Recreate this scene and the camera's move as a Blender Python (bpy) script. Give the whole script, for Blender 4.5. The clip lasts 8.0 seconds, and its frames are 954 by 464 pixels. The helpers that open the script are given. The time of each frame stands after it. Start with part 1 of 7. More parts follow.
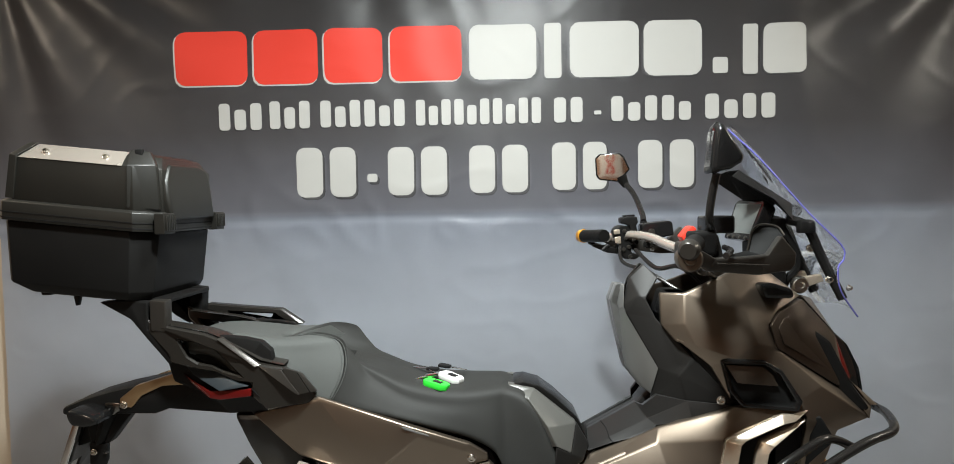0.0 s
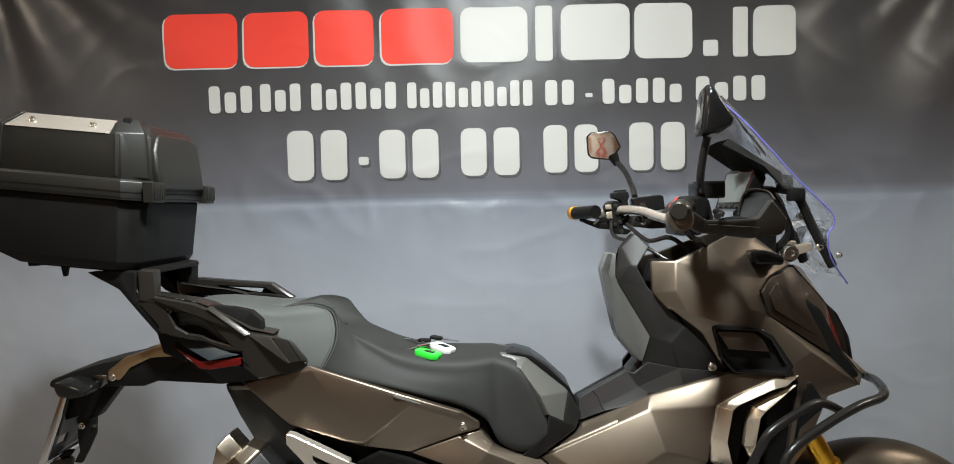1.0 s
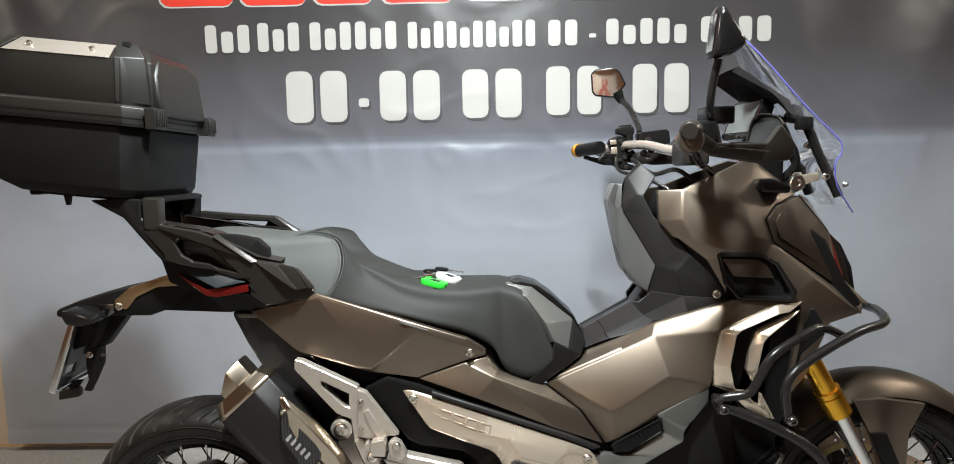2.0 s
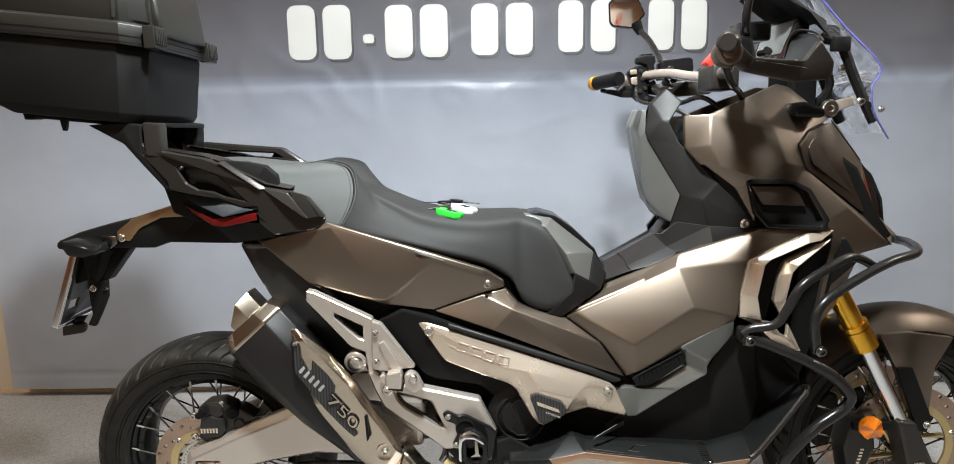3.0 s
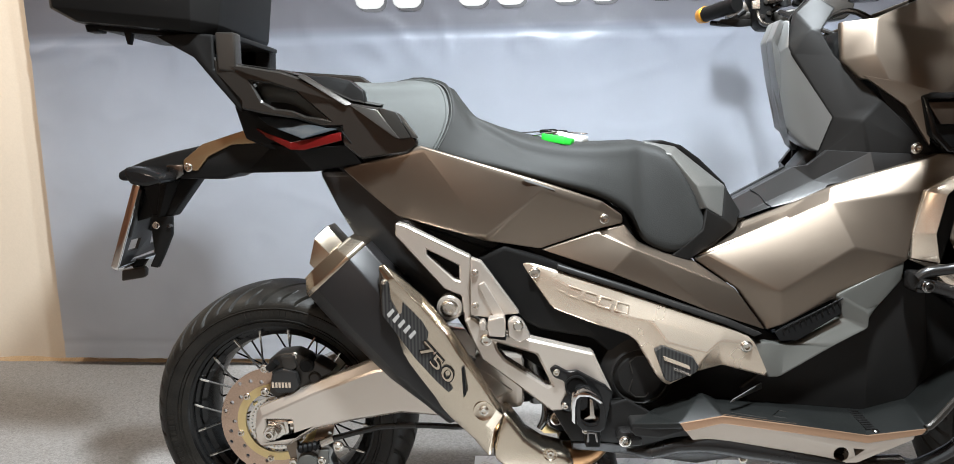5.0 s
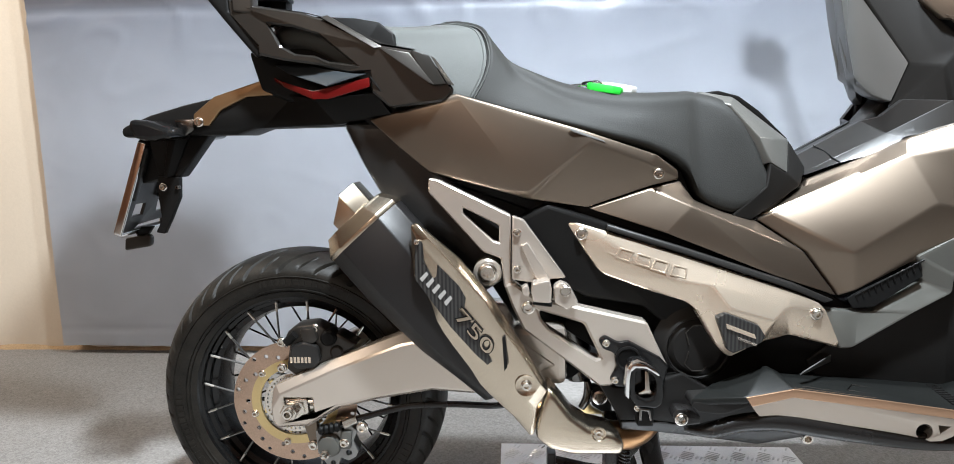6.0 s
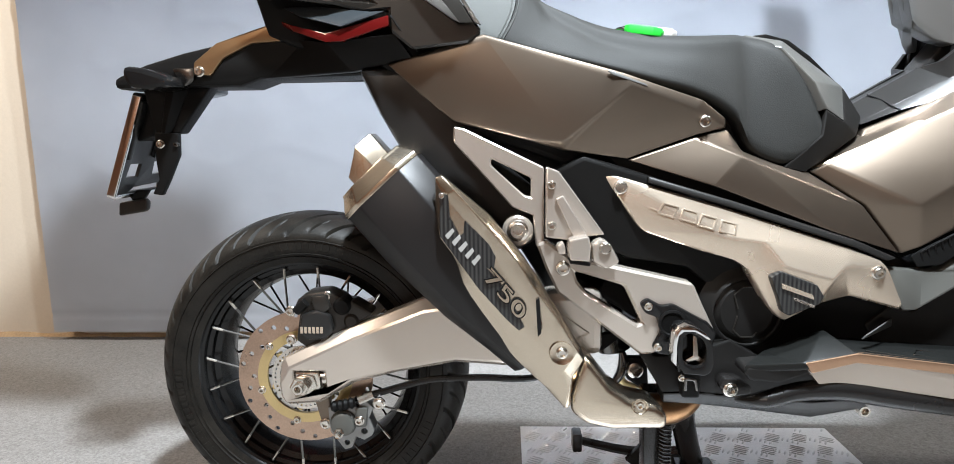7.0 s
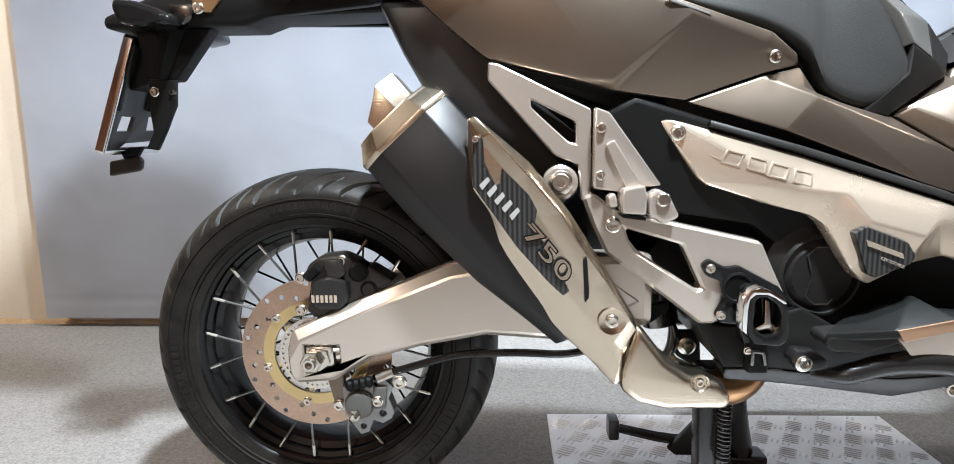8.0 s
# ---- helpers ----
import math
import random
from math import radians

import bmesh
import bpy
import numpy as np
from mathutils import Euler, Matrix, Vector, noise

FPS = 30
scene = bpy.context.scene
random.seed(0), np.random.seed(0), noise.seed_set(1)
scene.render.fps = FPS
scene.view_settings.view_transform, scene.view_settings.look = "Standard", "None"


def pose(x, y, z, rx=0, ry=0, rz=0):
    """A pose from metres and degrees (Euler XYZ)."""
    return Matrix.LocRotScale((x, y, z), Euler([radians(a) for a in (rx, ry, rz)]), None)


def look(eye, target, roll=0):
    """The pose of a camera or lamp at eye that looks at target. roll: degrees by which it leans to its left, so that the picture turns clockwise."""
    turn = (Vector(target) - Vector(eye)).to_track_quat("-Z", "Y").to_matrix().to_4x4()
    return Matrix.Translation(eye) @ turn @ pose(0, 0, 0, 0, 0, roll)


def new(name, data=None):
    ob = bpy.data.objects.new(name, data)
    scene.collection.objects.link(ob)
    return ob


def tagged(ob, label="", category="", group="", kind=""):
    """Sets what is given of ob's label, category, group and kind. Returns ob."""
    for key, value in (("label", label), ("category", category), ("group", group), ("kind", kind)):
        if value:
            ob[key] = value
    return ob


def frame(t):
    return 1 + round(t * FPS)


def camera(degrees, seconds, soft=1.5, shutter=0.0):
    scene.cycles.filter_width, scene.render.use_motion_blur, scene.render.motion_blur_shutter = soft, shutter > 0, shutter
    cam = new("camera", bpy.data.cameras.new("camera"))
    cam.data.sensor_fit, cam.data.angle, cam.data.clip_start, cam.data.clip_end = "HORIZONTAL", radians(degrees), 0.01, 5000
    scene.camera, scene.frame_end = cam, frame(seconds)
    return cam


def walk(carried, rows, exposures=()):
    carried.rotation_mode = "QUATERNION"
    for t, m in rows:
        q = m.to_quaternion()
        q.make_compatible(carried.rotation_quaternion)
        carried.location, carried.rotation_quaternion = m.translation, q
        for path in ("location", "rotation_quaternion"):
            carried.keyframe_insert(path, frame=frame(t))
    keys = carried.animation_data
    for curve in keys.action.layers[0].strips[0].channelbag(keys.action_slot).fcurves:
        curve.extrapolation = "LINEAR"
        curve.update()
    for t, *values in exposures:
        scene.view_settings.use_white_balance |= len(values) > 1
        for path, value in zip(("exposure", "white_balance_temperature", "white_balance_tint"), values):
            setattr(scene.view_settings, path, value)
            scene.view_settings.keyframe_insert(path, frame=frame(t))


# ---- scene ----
cam = camera(73.8, 8.0, soft=0.9)
PATH = [
    (0, (0.705, -1.529, 1.263), (0.649, 0.468, 1.175), -1.0),
    (0.5, (0.706, -1.528, 1.229), (0.663, 0.47, 1.145), -1.1),
    (1, (0.705, -1.529, 1.187), (0.674, 0.469, 1.106), -1.1),
    (1.5, (0.69, -1.527, 1.145), (0.673, 0.472, 1.065), -1.0),
    (2, (0.678, -1.53, 1.111), (0.661, 0.46, 0.913), -1.0),
    (2.2, (0.669, -1.521, 1.095), (0.657, 0.46, 0.824), -1.0),
    (3.5, (0.621, -1.454, 0.996), (0.609, 0.52, 0.676), -0.9),
    (4, (0.615, -1.417, 0.96), (0.562, 0.557, 0.642), -0.9),
    (4.5, (0.555, -1.384, 0.919), (0.453, 0.589, 0.609), -0.8),
    (5, (0.483, -1.327, 0.864), (0.364, 0.646, 0.56), -0.8),
    (6.5, (0.378, -1.201, 0.735), (0.273, 0.774, 0.439), -0.8),
    (7, (0.345, -1.158, 0.692), (0.249, 0.817, 0.392), -0.9),
    (7.5, (0.31, -1.094, 0.639), (0.214, 0.88, 0.336), -0.9),
    (8, (0.291, -1.051, 0.61), (0.19, 0.924, 0.311), -0.9),
]
walk(cam, [(t, look(eye, target, roll)) for t, eye, target, roll in PATH],
     [(0, -0.72, 6650, 6), (1.5, -0.70, 6600, 6), (2.0, -0.40, 6560, 7), (3.5, -0.20, 6450, 9), (4.5, -0.05, 6350, 9), (5.0, 0.06, 6250, 9), (6.5, 0.12, 6150, 9), (8, 0.40, 6050, 9)])

# ---- light ----
world = bpy.data.worlds.new("world")
scene.world = world
world.use_nodes = True
world.node_tree.nodes["Background"].inputs[0].default_value = (0.9, 0.93, 1.0, 1)
world.node_tree.nodes["Background"].inputs[1].default_value = 0.02


def lamp(name, place, target, watts, size, colour=(1, 0.9, 0.78)):
    data = bpy.data.lights.new(name, "AREA")
    data.shape, data.size, data.energy, data.color = "DISK", size, watts, colour
    ob = new(name, data)
    ob.matrix_world = look(place, target)
    return ob


# First two placed from cast shadows; the other three are added fill lights.
LAMPS = [(0.62, -0.87), (0.88, -0.30), (3.20, -0.20), (-1.80, -0.20), (-1.50, -4.50)]
AIMS = [(0.45, -0.10, 0.4), (0.88, -0.10, 0.0), (2.0, 0.85, 0.3), (-1.7, 0.40, 0.4), (-1.5, -4.6, 0.0)]
WATTS = (136, 62, 47, 37, 68)
SIZES = (0.18, 0.16, 0.40, 0.40, 0.40)
TINTS = [(0.92, 0.975, 1.0), (0.92, 0.975, 1.0), (1, 0.92, 0.82), (1, 0.84, 0.68), (1, 0.80, 0.62)]
for (lx, ly), aim, watts, size, tint in zip(LAMPS, AIMS, WATTS, SIZES, TINTS):
    lamp("ceiling_lamp_light", (lx, ly, 2.485), aim, watts, size, tint)

# ---- materials ----


def material(name, base, rough=0.5, metal=0.0, vary=0.15, grain=40.0, bump=0.1, fine=400.0, coat=0.0, spec=0.5, contrast=1.6, brush=None):
    """A surface with broad stains and a fine grain, both at real size."""
    m = bpy.data.materials.new(name)
    m.use_nodes = True
    nt = m.node_tree
    b = nt.nodes["Principled BSDF"]
    tc = nt.nodes.new("ShaderNodeTexCoord")
    n1 = nt.nodes.new("ShaderNodeTexNoise")
    n1.inputs["Scale"].default_value = grain / 6
    n1.inputs["Detail"].default_value = 6
    n2 = nt.nodes.new("ShaderNodeTexNoise")
    n2.inputs["Scale"].default_value = fine
    n2.inputs["Detail"].default_value = 3
    nt.links.new(tc.outputs["Object"], n1.inputs["Vector"])
    if brush:
        mp = nt.nodes.new("ShaderNodeMapping")
        mp.inputs["Rotation"].default_value = (0, radians(brush[0]), 0)
        mp.inputs["Scale"].default_value = (brush[1], 1, 1)
        nt.links.new(tc.outputs["Object"], mp.inputs["Vector"])
        nt.links.new(mp.outputs["Vector"], n2.inputs["Vector"])
    else:
        nt.links.new(tc.outputs["Object"], n2.inputs["Vector"])
    ramp = nt.nodes.new("ShaderNodeMix")
    ramp.data_type = "RGBA"
    lo = [c * (1 - vary) for c in base]
    hi = [min(1, c * (1 + vary)) for c in base]
    ramp.inputs["A"].default_value = (*lo, 1)
    ramp.inputs["B"].default_value = (*hi, 1)
    add = nt.nodes.new("ShaderNodeMath")
    add.operation = "ADD"
    half = nt.nodes.new("ShaderNodeMath")
    half.operation = "MULTIPLY"
    half.inputs[1].default_value = 0.5
    nt.links.new(n1.outputs["Fac"], add.inputs[0])
    nt.links.new(n2.outputs["Fac"], add.inputs[1])
    nt.links.new(add.outputs[0], half.inputs[0])
    spread = nt.nodes.new("ShaderNodeMapRange")
    spread.inputs["From Min"].default_value = 0.5 - 0.5 / contrast
    spread.inputs["From Max"].default_value = 0.5 + 0.5 / contrast
    nt.links.new(half.outputs[0], spread.inputs["Value"])
    nt.links.new(spread.outputs["Result"], ramp.inputs["Factor"])
    nt.links.new(ramp.outputs["Result"], b.inputs["Base Color"])
    rr = nt.nodes.new("ShaderNodeMapRange")
    rr.inputs["To Min"].default_value = max(0.03, rough - 0.08)
    rr.inputs["To Max"].default_value = min(1, rough + 0.08)
    nt.links.new(n1.outputs["Fac"], rr.inputs["Value"])
    nt.links.new(rr.outputs["Result"], b.inputs["Roughness"])
    b.inputs["Metallic"].default_value = metal
    b.inputs["Coat Weight"].default_value = coat
    b.inputs["Coat Roughness"].default_value = 0.08
    b.inputs["Specular IOR Level"].default_value = spec
    if bump:
        bp = nt.nodes.new("ShaderNodeBump")
        bp.inputs["Strength"].default_value = bump
        bp.inputs["Distance"].default_value = 0.001
        nt.links.new(n2.outputs["Fac"], bp.inputs["Height"])
        nt.links.new(bp.outputs["Normal"], b.inputs["Normal"])
    return m


BRONZE = material("matt_bronze_paint", (0.172, 0.138, 0.108), 0.345, 0.88, 0.08, 30, 0.05, 1600)
GREYSHELL = material("matt_grey_paint", (0.24, 0.24, 0.235), 0.36, 0.7, 0.05, 30, 0.02, 900)
CHAMPAGNE = material("champagne_metal", (0.65, 0.55, 0.44), 0.27, 0.75, 0.06, 30, 0.015, 1400)
SILVER = material("silver_paint", (0.55, 0.49, 0.43), 0.25, 0.7, 0.05, 30, 0.03, 700)
STEEL = material("brushed_steel", (0.54, 0.465, 0.37), 0.25, 1.0, 0.16, 20, 0.12, 900, contrast=2.2, brush=(48, 0.04))
CHROME = material("chrome", (0.80, 0.80, 0.80), 0.12, 1.0, 0.03, 20, 0)
BOLT = material("bolt_steel", (0.66, 0.62, 0.56), 0.25, 1.0, 0.1, 60, 0)
GOLD = material("gold_anodised", (0.75, 0.40, 0.04), 0.25, 0.9, 0.05, 30, 0)
ORANGE = material("orange_anodised", (0.70, 0.30, 0.02), 0.3, 0.6, 0.05, 30, 0)
PLASTIC = material("black_textured_plastic", (0.0065, 0.0062, 0.006), 0.46, 0, 0.25, 30, 0.2, 1500, spec=0.12)
GLOSSY = material("black_gloss_plastic", (0.008, 0.0078, 0.0078), 0.15, 0, 0.1, 20, 0, spec=0.32)
LIDM = material("dark_gloss_lid", (0.007, 0.0066, 0.0062), 0.20, 0, 0.1, 20, 0.02, 900, spec=0.14)
DARK = material("dark_recess_plastic", (0.008, 0.008, 0.008), 0.6, 0, 0.2, 30, 0.1, spec=0.12)
TAILGREY = material("dark_grey_plastic", (0.036, 0.032, 0.028), 0.30, 0.5, 0.2, 30, 0.1, 1200, spec=0.4)
TAILM = material("dark_gloss_tail_plastic", (0.020, 0.0178, 0.0155), 0.23, 0.25, 0.2, 30, 0.06, 1200, spec=0.5)
CONSOLE = material("satin_grey_plastic", (0.080, 0.078, 0.072), 0.32, 0.1, 0.12, 30, 0.08, 1500)
MUFFLER = material("matt_black_muffler_paint", (0.012, 0.011, 0.011), 0.36, 0.1, 0.2, 30, 0.12, 1200, spec=0.35)
TUBE = material("black_powder_coat", (0.011, 0.010, 0.0095), 0.26, 0, 0.2, 40, 0.1, 900, spec=0.4)
RUBBER = material("tyre_rubber", (0.0105, 0.0090, 0.0071), 0.50, 0, 0.75, 170, 0.35, 330, spec=0.24, contrast=3.0)
RIM = material("black_rim_paint", (0.006, 0.006, 0.006), 0.22, 0, 0.1, 30, 0, spec=0.3)
SPOKE = material("dark_spoke_steel", (0.17, 0.165, 0.158), 0.25, 1.0, 0.1, 60, 0)
DISC = material("worn_disc_steel", (0.46, 0.33, 0.25), 0.30, 1.0, 0.2, 120, 0.1, 300, contrast=2.2)
BRASS = material("gold_disc_carrier", (0.62, 0.48, 0.24), 0.35, 0.9, 0.08, 40, 0)
RED = material("red_lamp_lens", (0.10, 0.005, 0.005), 0.14, 0, 0.1, 20, 0, coat=0.3)
SMOKE = material("grey_lamp_lens", (0.030, 0.036, 0.041), 0.38, 0, 0.1, 20, 0, spec=0.18)
AMBER = material("amber_reflector", (0.75, 0.19, 0.01), 0.18, 0, 0.15, 60, 0, coat=0.6)
SEATR = material("black_seat_vinyl", (0.0215, 0.0214, 0.0202), 0.58, 0, 0.25, 60, 0.35, 620, spec=0.14, contrast=2.2)
SEATP = material("grey_seat_vinyl", (0.054, 0.057, 0.054), 0.60, 0, 0.22, 60, 0.8, 900, spec=0.35, contrast=2.2)
FOOTRUB = material("footboard_rubber", (0.0068, 0.0072, 0.0068), 0.44, 0, 0.25, 60, 0.3, 500, spec=0.22)
SATIN = material("satin_black_plastic", (0.0150, 0.0144, 0.0140), 0.30, 0, 0.2, 30, 0.06, 1500, spec=0.42)
TRIMM = material("black_trim_plastic", (0.0105, 0.0098, 0.0092), 0.46, 0, 0.2, 30, 0.1, 1500, spec=0.20)
LEDGE = material("dark_olive_grey_plastic", (0.10, 0.099, 0.090), 0.36, 0.3, 0.12, 30, 0.08, 1500)
# Bronze strip; its copper cast is reflected warm light put in the colour.
WARMTRIM = material("bronze_trim_warm_reflection", (0.40, 0.25, 0.16), 0.32, 0.8, 0.08, 40, 0)
DARKBRONZE = material("dark_bronze_paint", (0.060, 0.045, 0.034), 0.34, 0.6, 0.08, 30, 0.05, 1600)
# Bronze brace with the warm light it reflects mixed into the base.
BRACE = material("bronze_brace_warm_reflection", (0.33, 0.215, 0.115), 0.28, 0.85, 0.08, 40, 0)


def weave_material():
    """Woven carbon foil: narrow grey and black bands."""
    m = material("carbon_weave", (0.03, 0.03, 0.032), 0.3, 0.1, 0.4, 40, 0, 600)
    nt = m.node_tree
    b = nt.nodes["Principled BSDF"]
    tc = nt.nodes.new("ShaderNodeTexCoord")
    w = nt.nodes.new("ShaderNodeTexWave")
    w.inputs["Scale"].default_value = 50
    w.inputs["Distortion"].default_value = 0.6
    w.inputs["Detail Scale"].default_value = 30
    mix = nt.nodes.new("ShaderNodeMix")
    mix.data_type = "RGBA"
    mix.inputs["A"].default_value = (0.008, 0.008, 0.009, 1)
    mix.inputs["B"].default_value = (0.045, 0.044, 0.042, 1)
    nt.links.new(tc.outputs["Object"], w.inputs["Vector"])
    nt.links.new(w.outputs["Fac"], mix.inputs["Factor"])
    nt.links.new(mix.outputs["Result"], b.inputs["Base Color"])
    return m


CARBON = weave_material()
REDPAINT = material("red_plastic", (0.62, 0.035, 0.02), 0.35, 0, 0.1, 40, 0)
GREEN = material("green_silicone", (0.03, 0.62, 0.04), 0.45, 0, 0.05, 40, 0)
WHITEP = material("white_silicone", (0.75, 0.75, 0.72), 0.4, 0, 0.05, 40, 0)
PRINTW = material("white_print", (0.36, 0.352, 0.335), 0.5, 0, 0.05, 12, 0.05, spec=0.2)
PRINTR = material("red_print", (0.50, 0.035, 0.022), 0.5, 0, 0.08, 12, 0.05, spec=0.2)
PRINTS = material("shadow_print", (0.035, 0.033, 0.036), 0.5, 0, 0.08, 12, 0.05)
WALL = material("cream_plaster", (0.60, 0.52, 0.42), 0.8, 0, 0.06, 12, 0.3, 120)
CEIL = material("white_ceiling_paint", (0.42, 0.38, 0.33), 0.85, 0, 0.04, 12, 0.2, 120)
MIRROR = material("mirror_glass", (0.9, 0.9, 0.9), 0.03, 1.0, 0.01, 10, 0)
LOWPIPE = material("heat_tinted_steel", (0.42, 0.24, 0.12), 0.3, 1.0, 0.3, 90, 0.05)


def floor_material():
    m = material("grey_needle_felt", (0.256, 0.246, 0.236), 0.95, 0, 0.30, 900, 0.9, 330, spec=0.2, contrast=3.2)
    return m


def banner_material():
    """Printed vinyl: dark at the top, blue-grey below a fold."""
    m = bpy.data.materials.new("printed_banner_vinyl")
    m.use_nodes = True
    nt = m.node_tree
    b = nt.nodes["Principled BSDF"]
    tc = nt.nodes.new("ShaderNodeTexCoord")
    sep = nt.nodes.new("ShaderNodeSeparateXYZ")
    rng = nt.nodes.new("ShaderNodeMapRange")
    rng.inputs["From Min"].default_value = 0.0
    rng.inputs["From Max"].default_value = 2.2
    ramp = nt.nodes.new("ShaderNodeValToRGB")
    stops = [(0.0, (0.58, 0.60, 0.65)), (0.35, (0.58, 0.615, 0.69)), (0.46, (0.47, 0.50, 0.57)), (0.540, (0.35, 0.375, 0.44)),
             (0.556, (0.205, 0.205, 0.235)), (0.70, (0.098, 0.092, 0.098)), (1.0, (0.038, 0.034, 0.033))]
    el = ramp.color_ramp.elements
    el[0].position, el[0].color = stops[0][0], (*stops[0][1], 1)
    el[1].position, el[1].color = stops[-1][0], (*stops[-1][1], 1)
    for p, c in stops[1:-1]:
        e = el.new(p)
        e.color = (*c, 1)
    n = nt.nodes.new("ShaderNodeTexNoise")
    n.inputs["Scale"].default_value = 3.0
    n.inputs["Detail"].default_value = 5
    mix = nt.nodes.new("ShaderNodeMix")
    mix.data_type, mix.blend_type = "RGBA", "MULTIPLY"
    mix.inputs["Factor"].default_value = 0.25
    nt.links.new(tc.outputs["Object"], sep.inputs[0])
    nt.links.new(sep.outputs["Z"], rng.inputs["Value"])
    nt.links.new(rng.outputs["Result"], ramp.inputs["Fac"])
    nt.links.new(tc.outputs["Object"], n.inputs["Vector"])
    nt.links.new(ramp.outputs["Color"], mix.inputs["A"])
    nt.links.new(n.outputs["Fac"], mix.inputs["B"])
    nt.links.new(mix.outputs["Result"], b.inputs["Base Color"])
    b.inputs["Roughness"].default_value = 0.38
    fine = nt.nodes.new("ShaderNodeTexNoise")
    fine.noise_type = "RIDGED_MULTIFRACTAL"
    fine.inputs["Scale"].default_value = 2.6
    fine.inputs["Detail"].default_value = 5
    bp = nt.nodes.new("ShaderNodeBump")
    bp.inputs["Strength"].default_value = 0.30
    bp.inputs["Distance"].default_value = 0.01
    nt.links.new(tc.outputs["Object"], fine.inputs["Vector"])
    nt.links.new(fine.outputs["Fac"], bp.inputs["Height"])
    nt.links.new(bp.outputs["Normal"], b.inputs["Normal"])
    return m


def glass_material(name, colour, rough=0.02):
    m = bpy.data.materials.new(name)
    m.use_nodes = True
    b = m.node_tree.nodes["Principled BSDF"]
    b.inputs["Base Color"].default_value = (*colour, 1)
    b.inputs["Roughness"].default_value = rough
    b.inputs["Transmission Weight"].default_value = 1.0
    b.inputs["IOR"].default_value = 1.2
    return m


SCREENM = glass_material("clear_screen", (0.93, 0.94, 0.99))
SCREENEDGE = material("violet_screen_edge", (0.10, 0.10, 0.36), 0.2, 0, 0.05, 30, 0)
FELT = floor_material()
VINYL = banner_material()
# Bars and sheet are one metal; the bars' shading is put into the tones.
PLATEM = material("checker_aluminium", (0.70, 0.70, 0.71), 0.30, 0.6, 0.10, 30, 0.1, 300)
SHEETM = material("dull_aluminium", (0.80, 0.80, 0.81), 0.46, 0.15, 0.14, 30, 0.15, 300)
CASEM = material("black_grained_case_plastic", (0.0105, 0.0098, 0.0082), 0.40, 0, 0.2, 30, 0.15, 1500, spec=0.4)

# ---- building helpers ----
MID = -0.02      # the motorcycle's middle plane
FLOOR = -0.010


def crown(me, flat):
    """Leaves large facets only slightly domed, and the rounding to their narrow edges."""
    normals = [c.vector.copy() for c in me.corner_normals]
    for p in me.polygons:
        if p.area > 0.0006:
            keep = flat if abs(p.normal.y) > 0.999 else 0.60
            for i in p.loop_indices:
                if normals[i].angle(p.normal, 0) > radians(12):
                    normals[i] = normals[i].lerp(p.normal, keep).normalized()
    me.normals_split_custom_set(normals)


def part(name, bm, mat, parent, label="", smooth=35, flat=0.9):
    me = bpy.data.meshes.new(name)
    bmesh.ops.recalc_face_normals(bm, faces=bm.faces[:])
    for f in bm.faces:
        f.smooth = True
    bm.to_mesh(me)
    bm.free()
    me.set_sharp_from_angle(angle=radians(smooth))
    for m in (mat if isinstance(mat, (list, tuple)) else [mat]):
        me.materials.append(m)
    ob = new(name, me)
    ob.parent = parent
    if flat is not None and len(me.polygons) < 3000:
        crown(me, flat)
    if label:
        tagged(ob, label=label)
    return ob


def thing(name, label, category, place=(0, 0, 0), group="", kind=""):
    ob = new(name)
    ob.location = place
    ob.empty_display_size = 0.1
    return tagged(ob, label=label, category=category, group=group, kind=kind)


def soften(bm, width, angle=25, segments=2):
    if width <= 0:
        return bm
    bmesh.ops.recalc_face_normals(bm, faces=bm.faces[:])
    bm.normal_update()
    edges = [e for e in bm.edges if len(e.link_faces) == 2 and e.calc_face_angle(0) > radians(angle)]
    bmesh.ops.bevel(bm, geom=edges, offset=width, segments=segments, profile=0.5, affect="EDGES", clamp_overlap=True)
    return bm


def prism(outline, y0, y1, bevel=0.003, holes=(), seg=2):
    """A plate with an outline in x and z, from y0 (near face) to y1."""
    bm = bmesh.new()
    edges = []
    for loop in (outline, *holes):
        vs = [bm.verts.new((x, y0, z)) for x, z in loop]
        edges += [bm.edges.new((vs[i], vs[(i + 1) % len(vs)])) for i in range(len(vs))]
    if holes:
        bmesh.ops.triangle_fill(bm, edges=edges, use_beauty=True, use_dissolve=True)
    else:
        bm.faces.new(bm.verts[:])
    ret = bmesh.ops.extrude_face_region(bm, geom=bm.faces[:])
    for v in ret["geom"]:
        if isinstance(v, bmesh.types.BMVert):
            v.co.y = y1
    return soften(bm, bevel, 25, seg)


